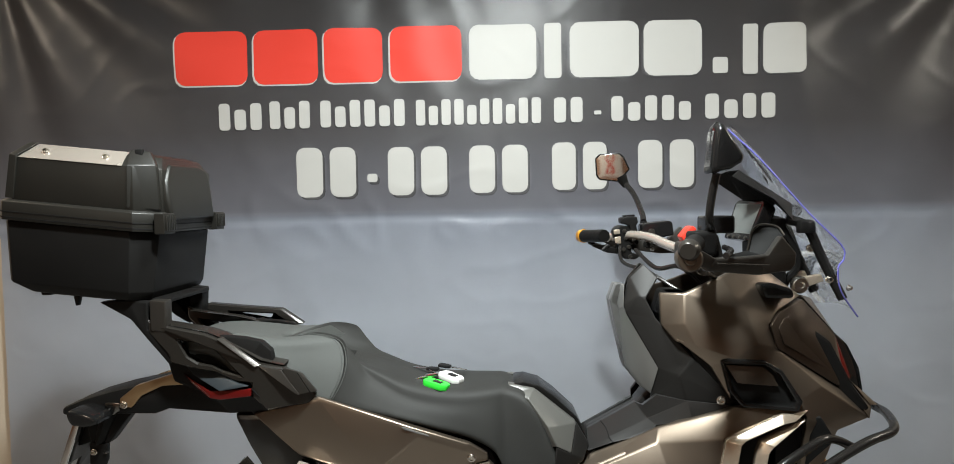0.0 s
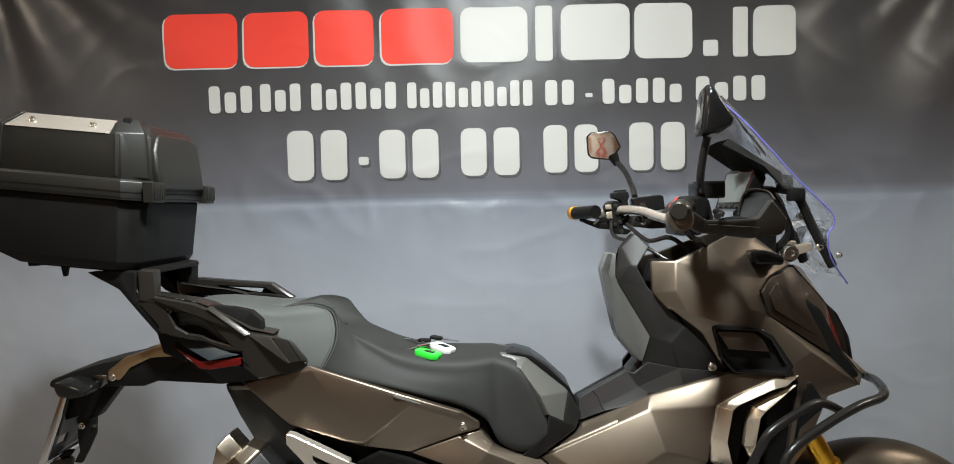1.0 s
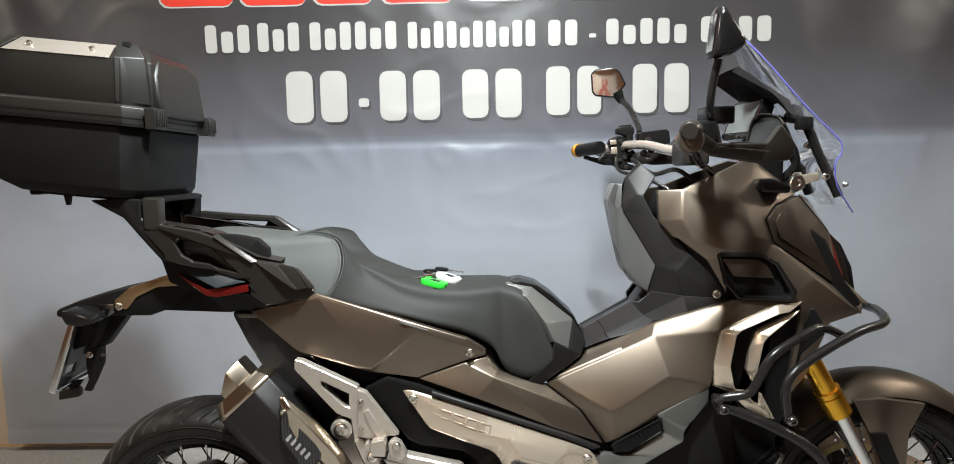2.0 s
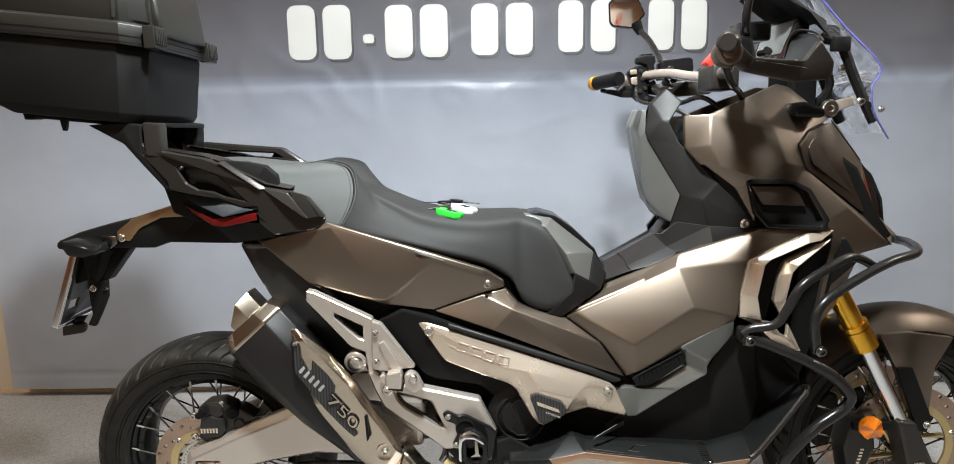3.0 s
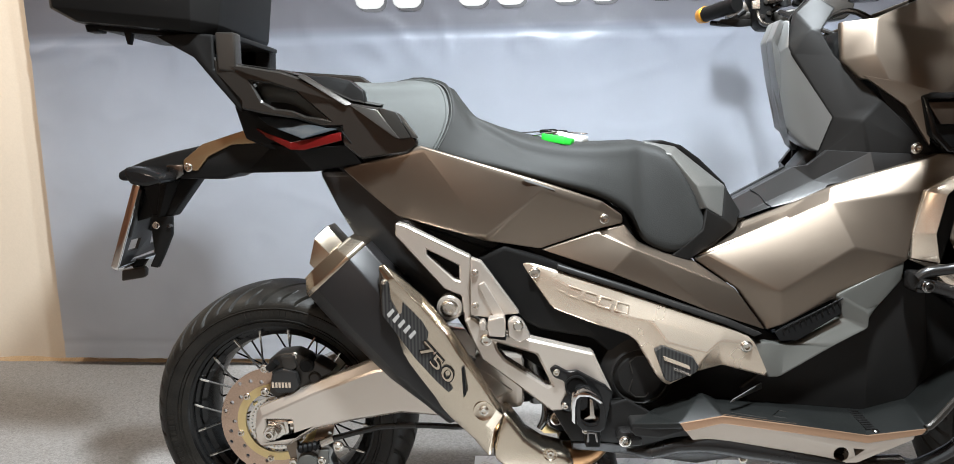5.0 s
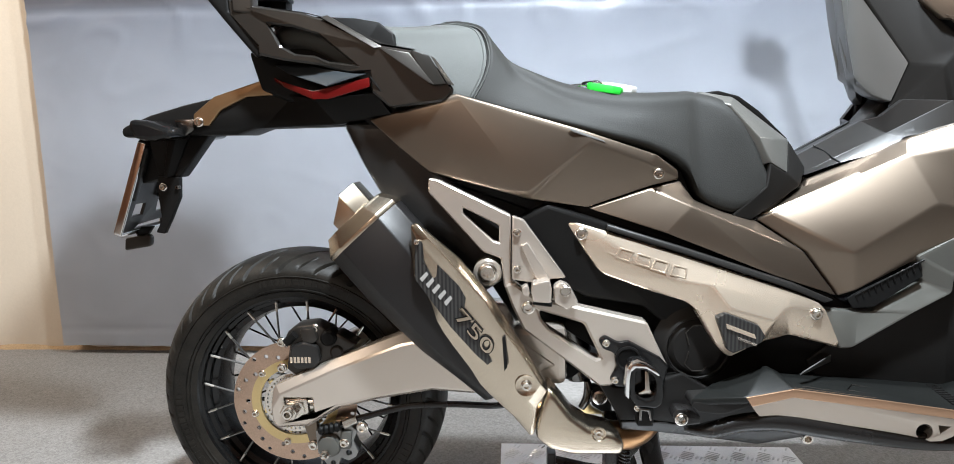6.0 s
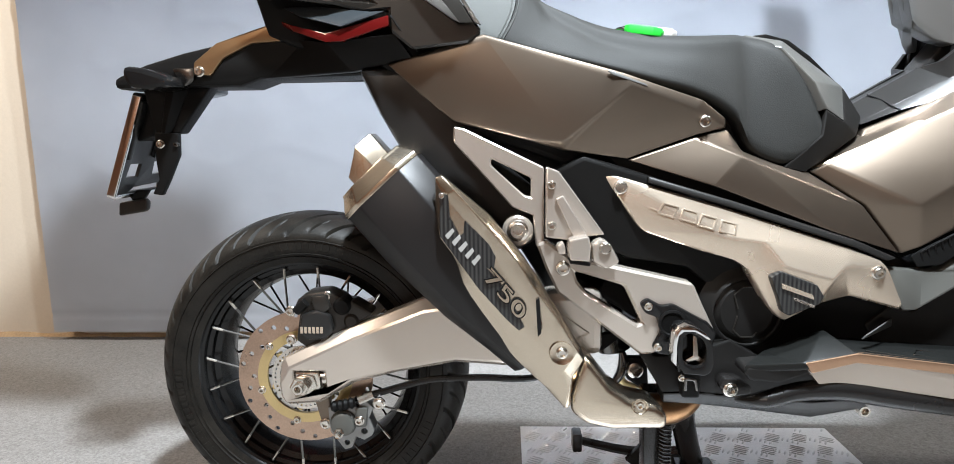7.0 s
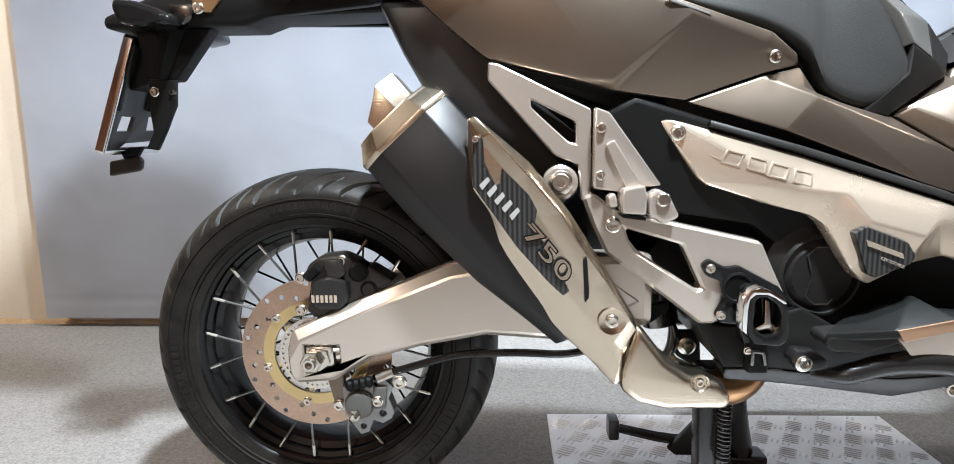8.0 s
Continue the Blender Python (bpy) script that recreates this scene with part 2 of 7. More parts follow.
def faceted(points, faces, depth=0.012, bevel=0.003, angle=6):
    """A shell of plane facets with its own thickness towards the middle."""
    bm = bmesh.new()
    front = [bm.verts.new(p) for p in points]
    sign = 1 if sum(p[1] for p in points) / len(points) < MID else -1
    back = [bm.verts.new((p[0], p[1] + sign * depth, p[2])) for p in points]
    count = {}
    for f in faces:
        bm.faces.new([front[i] for i in f])
        bm.faces.new([back[i] for i in reversed(f)])
        for i, j in zip(f, f[1:] + f[:1]):
            count.setdefault((min(i, j), max(i, j)), []).append((i, j))
    for k, uses in count.items():
        if len(uses) == 1:
            i, j = uses[0]
            bm.faces.new([front[j], front[i], back[i], back[j]])
    for v in [v for v in bm.verts if not v.link_faces]:
        bm.verts.remove(v)
    return soften(bm, bevel, angle)


def other_side(points):
    return [(x, 2 * MID - y, z) for x, y, z in points]


def pair(name, points, faces, mat, parent, label="", depth=0.012, bevel=0.003, angle=6):
    """A shell on the near side and its twin on the far side."""
    a = part(name, faceted(points, faces, depth, bevel, angle), mat, parent, label)
    part(name, faceted(other_side(points), faces, depth, bevel, angle), mat, parent, label)
    return a


def plates(name, outline, y0, y1, mat, parent, label="", bevel=0.003, holes=()):
    a = part(name, prism(outline, y0, y1, bevel, holes), mat, parent, label)
    part(name, prism(outline, 2 * MID - y0, 2 * MID - y1, bevel, holes), mat, parent, label)
    return a


def smooth_line(points, steps=5):
    """Points along a soft curve through the given ones."""
    pts = [Vector(p) for p in points]
    pts = [2 * pts[0] - pts[1], *pts, 2 * pts[-1] - pts[-2]]
    out = []
    for i in range(1, len(pts) - 2):
        p0, p1, p2, p3 = pts[i - 1:i + 3]
        for s in range(steps):
            u = s / steps
            out.append(0.5 * (2 * p1 + (p2 - p0) * u + (2 * p0 - 5 * p1 + 4 * p2 - p3) * u * u + (3 * p1 - p0 - 3 * p2 + p3) * u ** 3))
    return [*out, pts[-2]]


def tube(points, radius, seg=12, steps=5, bm=None):
    """A bent round bar; radius may change along it."""
    line = smooth_line(points, steps) if steps > 1 else [Vector(p) for p in points]
    radii = radius if isinstance(radius, (list, tuple)) else [radius]
    bm = bm or bmesh.new()
    rings = []
    side = None
    for i, p in enumerate(line):
        ahead = (line[min(i + 1, len(line) - 1)] - line[max(i - 1, 0)]).normalized()
        if side is None:
            side = ahead.orthogonal().normalized()
        side = (side - ahead * side.dot(ahead)).normalized()
        up = ahead.cross(side)
        u = i / max(1, len(line) - 1) * (len(radii) - 1)
        k = min(int(u), len(radii) - 2) if len(radii) > 1 else 0
        r = radii[0] if len(radii) == 1 else radii[k] + (radii[k + 1] - radii[k]) * (u - k)
        rings.append([bm.verts.new(p + r * (math.cos(a) * side + math.sin(a) * up)) for a in (2 * math.pi * j / seg for j in range(seg))])
    for a, b in zip(rings, rings[1:]):
        for j in range(seg):
            bm.faces.new((a[j], a[(j + 1) % seg], b[(j + 1) % seg], b[j]))
    bm.faces.new(rings[0][::-1])
    bm.faces.new(rings[-1])
    return bm


def lathe(profile, centre, axis=(0, 1, 0), seg=48, bm=None):
    """A turned form: (radius, height along the axis) pairs."""
    bm = bm or bmesh.new()
    m = Matrix.Translation(centre) @ Vector(axis).to_track_quat("Z", "Y").to_matrix().to_4x4()
    rings = []
    for r, h in profile:
        if r < 1e-5:
            rings.append([bm.verts.new(m @ Vector((0, 0, h)))])
        else:
            rings.append([bm.verts.new(m @ Vector((r * math.cos(a), r * math.sin(a), h))) for a in (2 * math.pi * j / seg for j in range(seg))])
    for a, b in zip(rings, rings[1:]):
        for j in range(seg):
            k = (j + 1) % seg
            if len(a) == 1 and len(b) > 1:
                bm.faces.new((a[0], b[j], b[k]))
            elif len(b) == 1 and len(a) > 1:
                bm.faces.new((a[j], a[k], b[0]))
            elif len(a) > 1:
                bm.faces.new((a[j], a[k], b[k], b[j]))
    return bm


def block(x0, y0, z0, x1, y1, z1, bevel=0.004, bm=None):
    bm = bm or bmesh.new()
    m = pose((x0 + x1) / 2, (y0 + y1) / 2, (z0 + z1) / 2) @ Matrix.Diagonal((x1 - x0, y1 - y0, z1 - z0, 1))
    bmesh.ops.create_cube(bm, size=1, matrix=m)
    return soften(bm, bevel)


def loft(sections, close_ends=True):
    """A skin over sections with the same count of points, each a closed ring."""
    bm = bmesh.new()
    rings = [[bm.verts.new(p) for p in s] for s in sections]
    n = len(rings[0])
    for a, b in zip(rings, rings[1:]):
        for j in range(n):
            bm.faces.new((a[j], a[(j + 1) % n], b[(j + 1) % n], b[j]))
    if close_ends:
        bm.faces.new(rings[0][::-1])
        bm.faces.new(rings[-1])
    return bm


def bolt(parent, x, y, z, r=0.008, mat=None, axis=(0, -1, 0), name="bolt"):
    """A round head with a hollow socket, its face along the axis."""
    r *= 0.86
    profile = [(r * 1.3, -0.004), (r * 1.3, 0.0), (r * 1.2, 0.0008), (r, 0.0012), (r, 0.0035), (r * 0.88, 0.0048), (r * 0.58, 0.0048), (r * 0.52, 0.0005), (0, 0.0002)]
    return part(name, lathe(profile, (x, y, z), axis, 16), mat or BOLT, parent)


def letters(body, size, offset, matrix):
    """Raised letters of the built-in font, laid by the matrix."""
    cu = bpy.data.curves.new("letters", "FONT")
    cu.body = body
    cu.size = size
    cu.offset = offset * size
    cu.extrude = 0.0015
    ob = bpy.data.objects.new("letters", cu)
    bm = bmesh.new()
    bm.from_mesh(ob.to_mesh())
    ob.to_mesh_clear()
    bpy.data.objects.remove(ob)
    bpy.data.curves.remove(cu)
    bmesh.ops.transform(bm, matrix=matrix, verts=bm.verts[:])
    return bm


def circle(x, z, r, n=10):
    return [(x + r * math.cos(2 * math.pi * i / n), z + r * math.sin(2 * math.pi * i / n)) for i in range(n)]


def sub(points, steps):
    return [tuple(p) for p in smooth_line(points, steps)]

# ---- the room ----


def slab(name, x0, y0, z0, x1, y1, z1, mat, label, category):
    ob = part(name, block(x0, y0, z0, x1, y1, z1, 0), mat, None)
    return tagged(ob, label=label, category=category, kind="structure")


# For walls out of view; the brown is set to tint the bike's reflections.
ROOM = material("brown_unseen_wall", (0.33, 0.175, 0.105), 0.8, 0, 0.15, 12, 0.3, 120)
slab("floor", -5.0, -6.0, FLOOR - 0.1, 6.0, 1.02, FLOOR, FELT, "worn grey needle-felt floor of the showroom corner", "floor")
slab("wall_north", -5.0, 1.02, FLOOR - 0.1, 6.0, 1.17, 2.55, WALL, "cream plaster wall behind the hanging banner", "wall")
slab("wall_west", -5.15, -6.0, FLOOR - 0.1, -5.0, 1.17, 2.55, ROOM, "plain brown side wall out of view, tints reflections", "wall")
slab("wall_east", 6.0, -6.0, FLOOR - 0.1, 6.15, 1.17, 2.55, ROOM, "plain brown side wall out of view, tints reflections", "wall")
slab("wall_south", -5.15, -6.15, FLOOR - 0.1, 6.15, -6.0, 2.55, ROOM, "plain brown unseen wall facing the banner, tints reflections", "wall")
# The unseen ceiling is toned down to limit bounced light.
slab("ceiling", -5.15, -6.15, 2.55, 6.15, 1.17, 2.70, CEIL, "pale painted ceiling with round lamps, out of view", "ceiling")


def ceiling_lamp(x, y):
    top = thing("ceiling_lamp", "small round white ceiling spot lamp, added out of view", "lamp", (x, y, 2.55), "ceiling lamps")
    part("housing", lathe([(0.225, 0.0), (0.225, -0.05), (0.218, -0.055), (0.212, -0.05), (0.210, -0.02), (0, -0.02)], (0, 0, 0), (0, 0, 1), 32), CEIL, top)


# No housing is in view; the last three only carry added fill.
for spot in LAMPS:
    ceiling_lamp(*spot)


def skirting():
    """A crumbling strip of mortar along the foot of the wall."""
    bm = bmesh.new()
    rng = random.Random(4)
    line = [(-4.0 + i * 0.06, 1.02 - 0.012 - 0.010 * rng.random(), FLOOR + 0.006 + 0.010 * rng.random()) for i in range(151)]
    for a, b in zip(line, line[1:]):
        v = [bm.verts.new(p) for p in ((a[0], 1.02, FLOOR), (a[0], a[1], FLOOR), (a[0], 1.02, a[2]), (b[0], 1.02, FLOOR), (b[0], b[1], FLOOR), (b[0], 1.02, b[2]))]
        bm.faces.new((v[1], v[4], v[5], v[2]))
    ob = part("baseboard", bm, material("crumbling_mortar", (0.40, 0.28, 0.16), 0.9, 0, 0.4, 90, 0.5, 150), None)
    tagged(ob, label="crumbling ochre mortar edge along the wall foot", category="baseboard", kind="structure")


skirting()

# ---- the banner ----


BX0, BX1, BZ0, BZ1 = -1.27, 2.75, 0.025, 2.38


def banner_y(x, z):
    """The hanging sheet's distance: folds from the tied corners, waves under the top edge, old creases."""
    d = 0.0
    for cx, k in ((BX0, 15), (BX1, 17)):
        ax, az = abs(x - cx), BZ1 - z
        r = math.hypot(ax, az)
        turn = math.atan2(ax, az)
        d += 0.014 * math.sin(turn * k + 0.6 + 0.8 * math.sin(turn * 5)) * math.exp(-((r - 0.62) / 0.45) ** 2) * min(1, r * 3)
    d += 0.011 * math.sin(x * 11.0 + 0.7 + 1.9 * math.sin(x * 2.3)) * math.exp(-((BZ1 - z) / 0.42) ** 2)
    d += 0.006 * math.sin(x * 26.0 - 9.0 * (BZ1 - z) + 2.0) * math.exp(-((x - 0.55) / 0.35) ** 2) * math.exp(-((BZ1 - z) / 0.55) ** 2)
    d -= 0.0045 * math.exp(-((z - 1.212 - 0.004 * math.sin(x * 5)) / 0.011) ** 2)
    d -= 0.003 * math.exp(-((z - 0.085) / 0.006) ** 2)
    d += 0.005 * noise.noise((x * 1.6, 0.3, z * 1.6)) * min(1.0, max(0.0, (1.3 - z) * 3) + 0.4)
    d += 0.0016 * noise.noise((x * 9.0, 5.3, z * 6.0))
    right = min(1.0, max(0.0, (x - 1.35) / 0.5))
    d += 0.0060 * right * math.sin(x * 19.0 + 1.5 * z + 1.2 * math.sin(x * 4.1)) * min(1.0, max(0.2, z - 0.3))
    fold = abs(noise.noise((x * 4.2, 9.1, z * 5.5 + 0.6 * math.sin(x * 3))))
    d += 0.0042 * max(0.0, 1 - fold * 5) * (math.exp(-((z - 1.22) / 0.10) ** 2) + 0.35)
    return 0.955 - d


def banner():
    top = thing("banner", "dark to blue-grey printed vinyl banner hung on a wall", "banner", (0.3, 0.95, 0.025))
    bm = bmesh.new()
    nx, nz = 230, 190
    grid = []
    for j in range(nz + 1):
        z = BZ0 + (BZ1 - BZ0) * j / nz
        grid.append([bm.verts.new((x - 0.3, banner_y(x, z) - 0.95, z - 0.025)) for x in (BX0 + (BX1 - BX0) * i / nx for i in range(nx + 1))])
    for a, b in zip(grid, grid[1:]):
        for i in range(nx):
            bm.faces.new((a[i], a[i + 1], b[i + 1], b[i]))
    bmesh.ops.solidify(bm, geom=bm.faces[:], thickness=-0.0012)
    part("sheet", bm, VINYL, top, "", 60)

    def mark(name, ax, az, bx, bz, mat, y, corner=0.18, lean=0.0, label=""):
        """A printed bar with rounded corners that follows the sheet's folds."""
        w, h = bx - ax, bz - az
        r = corner * min(w, h)
        ni, nj = max(4, int(w / 0.014)), 6 + int(h / 0.016)
        ends = [0, 0.12 * r, 0.5 * r, r]
        zs = ends + [r + (h - 2 * r) * k / (nj - 5) for k in range(1, nj - 5)] + [h - e for e in reversed(ends)]
        bm = bmesh.new()
        rows = []
        for dz in zs:
            e = min(dz, h - dz)
            inset = r - math.sqrt(max(0.0, r * r - (r - e) ** 2)) if e < r else 0.0
            row = []
            for i in range(ni + 1):
                x = ax + inset + (w - 2 * inset) * i / ni
                row.append(bm.verts.new((x - 0.3, banner_y(x, az + dz) - y - 0.95, az + dz - 0.025)))
            rows.append(row)
        for a, b in zip(rows, rows[1:]):
            for i in range(ni):
                bm.faces.new((a[i], a[i + 1], b[i + 1], b[i]))
        part(name, bm, mat, top, label, 60)

    # the name across the top: plain blocks, four red and the rest white
    z_lo, z_hi = 1.743, 1.953
    blocks = [(-0.532, -0.250, 1), (-0.225, 0.028, 1), (0.053, 0.280, 1), (0.310, 0.588, 1),
              (0.617, 0.876, 0), (0.906, 0.972, 0), (1.004, 1.268, 0), (1.286, 1.508, 0), (1.664, 1.722, 0), (1.742, 1.902, 0)]
    for a, b, red in blocks:
        hi = z_hi if a < 1.6 else 1.932
        mark("name_block_shadow", a - 0.007, z_lo - 0.006, b - 0.002, hi - 0.004, PRINTS if not red else PRINTW, 0.0022)
        mark("name_block", a, z_lo, b, hi, PRINTR if red else PRINTW, 0.0034)
    mark("name_block", 1.548, z_lo + 0.004, 1.606, 1.808, PRINTW, 0.0034)
    # the address: one bar for each letter
    words = [(-0.377, -0.191, 3, 1.568, 1.672), (-0.176, -0.001, 3, 1.570, 1.677), (0.024, 0.370, 6, 1.572, 1.676), (0.399, 0.898, 10, 1.572, 1.671),
             (0.932, 1.060, 2, 1.572, 1.668), (1.090, 1.128, 1, 1.600, 1.615), (1.152, 1.475, 5, 1.573, 1.668), (1.510, 1.796, 4, 1.575, 1.670)]
    for a, b, n, lo, hi in words:
        step = (b - a) / n
        for k in range(n):
            u, v = a + k * step + 0.14 * step, a + (k + 1) * step - 0.14 * step
            top_z = hi - (0.024 if n > 2 and k % 3 == 1 else 0)
            mark("address_bar_shadow", u - 0.004, lo - 0.004, v - 0.003, top_z - 0.004, PRINTS, 0.0022, 0.3)
            mark("address_bar", u, lo, v, top_z, PRINTW, 0.0034, 0.3)
    # the number: one bar for each figure
    for a, b, n, lo, hi in [(-0.082, 0.180, 2, 1.300, 1.494), (0.196, 0.264, 1, 1.356, 1.388), (0.278, 0.537, 2, 1.302, 1.490), (0.596, 0.851, 2, 1.306, 1.490),
                            (0.917, 1.156, 2, 1.312, 1.495), (1.248, 1.491, 2, 1.314, 1.498)]:
        step = (b - a) / n
        for k in range(n):
            u, v = a + k * step + 0.014, a + (k + 1) * step - 0.014
            mark("number_bar_shadow", u + 0.008, lo - 0.010, v + 0.008, hi - 0.010, PRINTS, 0.0022, 0.3)
            mark("number_bar", u, lo, v, hi, PRINTW, 0.0034, 0.3)
    return top


banner()

# ---- a red sign on the far wall, which shows in the mirror ----


def wall_sign():
    """A pale board with two tall curling red strokes, edged in a paler red."""
    top = thing("wall_sign", "pale board with tall red curling strokes on a brown wall", "sign", (-0.56, -5.99, 1.42))
    part("board", block(-0.62, -0.005, -0.72, 0.62, 0.02, 0.72, 0.004), SHEETM, top)
    for side in (-1, 1):
        for name, mat, grow, lift in (("stroke_edge", WHITEP, 0.016, 0.0), ("stroke", REDPAINT, 0.0, 0.004)):
            left, right = [], []
            for k in range(17):
                u = k / 16
                x = side * 0.17 * math.sin(u * 5.2 + 0.4) * (1 - 0.35 * u)
                w = 0.062 * (1 - 0.70 * u) + 0.020 + grow
                left.append((x - w, -0.56 + 1.12 * u))
                right.append((x + w, -0.56 + 1.12 * u))
            y = 0.021 + lift + 0.008 * (side > 0)
            part(name, prism(left + right[::-1], y, y + 0.003, 0), mat, top, "red curling stroke" if mat is REDPAINT else "pale edge of a stroke")


wall_sign()

# ---- chequer plate under the stand ----


def checker_plate():
    top = thing("checker_plate", "aluminium chequer plate lying on the felt floor under the stand", "metal plate", (0.7, 0.0, FLOOR))
    bm = block(-0.328, -0.45, 0.0, 0.39, 0.295, 0.005, 0.001)
    part("sheet", bm, SHEETM, top)
    bars = bmesh.new()
    for i in range(-6, 8):
        for j in range(-8, 6):
            for kind in (0, 1):
                cx, cy = i * 0.061 + 0.0305 * (j % 2 + kind) + 0.004, j * 0.058 + 0.012 - 0.012 * kind
                ang = radians(58 if kind else -28)
                gap, reach = (0.0105, 0.0105) if kind else (0.0088, 0.0165)
                d = Vector((math.cos(ang), math.sin(ang), 0))
                s = Vector((-d.y, d.x, 0))
                for k in range(5):
                    c = Vector((cx, cy, 0.005)) + s * (k - 2) * gap
                    if not (-0.328 + reach < c.x < 0.390 - reach and -0.450 + reach < c.y < 0.295 - reach):
                        continue
                    v = [bars.verts.new(c + d * a * reach + s * b * 0.0025) for a, b in ((-1, 0), (-0.5, -1), (0.5, -1), (1, 0), (0.5, 1), (-0.5, 1))]
                    t = [bars.verts.new(c + d * a * reach * 0.75 + Vector((0, 0, 0.0014))) for a in (-1, 1)]
                    bars.faces.new((v[0], v[1], t[0]))
                    bars.faces.new((v[1], v[2], t[1], t[0]))
                    bars.faces.new((v[2], v[3], t[1]))
                    bars.faces.new((v[3], v[4], t[1]))
                    bars.faces.new((v[4], v[5], t[0], t[1]))
                    bars.faces.new((v[5], v[0], t[0]))
    tagged(part("raised_bar", bars, PLATEM, top, "raised tread bars of the plate"), kind="stuff")
    return top


checker_plate()

# ---- the motorcycle ----
bike = thing("motorcycle", "matt bronze adventure scooter with crash bars on its centre stand", "motorcycle", (0.7, MID, FLOOR))


def settle(before):
    """Carries parts that were drawn in the room's axes over to the thing's own."""
    for ob in bpy.data.objects:
        if ob not in before and ob.parent is not None and ob.type == "MESH":
            up = ob.parent
            while up.parent is not None:
                up = up.parent
            if ob.parent.type == "EMPTY":
                ob.location = -up.location


EXISTING = set(bpy.data.objects)

# -- rear wheel --
RW = Vector((-0.012, MID, 0.278))


def tyre(centre, radius, width, rim_r, grooves, parent, flip=1):
    """A carcass whose mesh lines follow the swept grooves of the tread."""
    bm = bmesh.new()
    m = 34
    steps = [(0.0, 0), (0.035, 1), (0.115, 1), (0.15, 0), (0.30, 0), (0.46, 0), (0.52, 0), (0.545, 2), (0.60, 2), (0.625, 0), (0.75, 0), (0.88, 0)]
    crown = radius - (radius - rim_r) * 0.52
    rings = []
    for g in range(grooves):
        for ph, kind in steps:
            row = []
            for j in range(m + 1):
                s = j / m * 2 - 1
                b = s * radians(118)
                y = width / 2 * math.sin(b) * (1.0 if abs(s) < 0.7 else 0.985)
                r = crown + (radius - crown) * math.cos(b) if abs(b) < math.pi / 2 else crown + (crown - rim_r) * math.cos(b) * 1.9
                across = min(1.0, abs(b) / radians(80))
                if kind == 1 and 0.10 < across < 0.93:
                    r -= 0.0065
                if kind == 2 and 0.45 < across < 0.80:
                    r -= 0.0045
                sweep = 1.25 * (1 - across) ** 1.7
                a = 2 * math.pi * (g + ph - flip * sweep) / grooves
                row.append(bm.verts.new(centre + Vector((r * math.cos(a), y, r * math.sin(a)))))
            rings.append(row)
    n = len(rings)
    for i in range(n):
        a, b = rings[i], rings[(i + 1) % n]
        for j in range(m):
            bm.faces.new((a[j], a[j + 1], b[j + 1], b[j]))
    t = part("tyre", bm, RUBBER, parent, "worn black road tyre with slanted grooves", 40)
    flank = width / 2 * 0.972
    for r in (rim_r + 0.016, rim_r + 0.022, crown + 0.004):
        y = width / 2 * math.sin(math.acos(max(-0.9, min(0.9, (r - crown) / ((radius - crown) if r > crown else (crown - rim_r) * 1.9)))))
        part("flank_ring", lathe([(r - 0.0012, -y + 0.002), (r, -y - 0.0010), (r + 0.0012, -y + 0.002)], centre, seg=96), RUBBER, t)
    # the maker's raised lettering, as plain bars in three arcs, and a row of small marks nearer the tread
    def flank(r):
        return width / 2 * math.sin(math.acos(max(-0.9, min(0.9, (r - crown) / ((radius - crown) if r > crown else (crown - rim_r) * 1.9)))))
    bars = bmesh.new()
    for first, count, step, r0, r1 in ((178, 15, 3.0, 0.030, 0.042), (300, 13, 3.0, 0.030, 0.042), (62, 15, 3.0, 0.030, 0.042), (100, 9, 2.2, 0.050, 0.055), (20, 7, 2.2, 0.050, 0.055)):
        for k in range(count):
            a0, a1 = radians(first + k * step), radians(first + (k + 0.62) * step)
            quad = [(rim_r + r, a) for r, a in ((r0, a0), (r1, a0), (r1, a1), (r0, a1))]
            low = [bars.verts.new(centre + Vector((r * math.cos(a), 0.002 - flank(r) * 0.985, r * math.sin(a)))) for r, a in quad]
            top = [bars.verts.new(centre + Vector((r * math.cos(a), -0.0014 - flank(r) * 0.985, r * math.sin(a)))) for r, a in quad]
            bars.faces.new(top)
            for i in range(4):
                bars.faces.new((low[i], low[(i + 1) % 4], top[(i + 1) % 4], top[i]))
    tagged(part("flank_lettering", bars, RUBBER, t, "raised lettering of the tyre, plain bars"), kind="stuff")
    return t


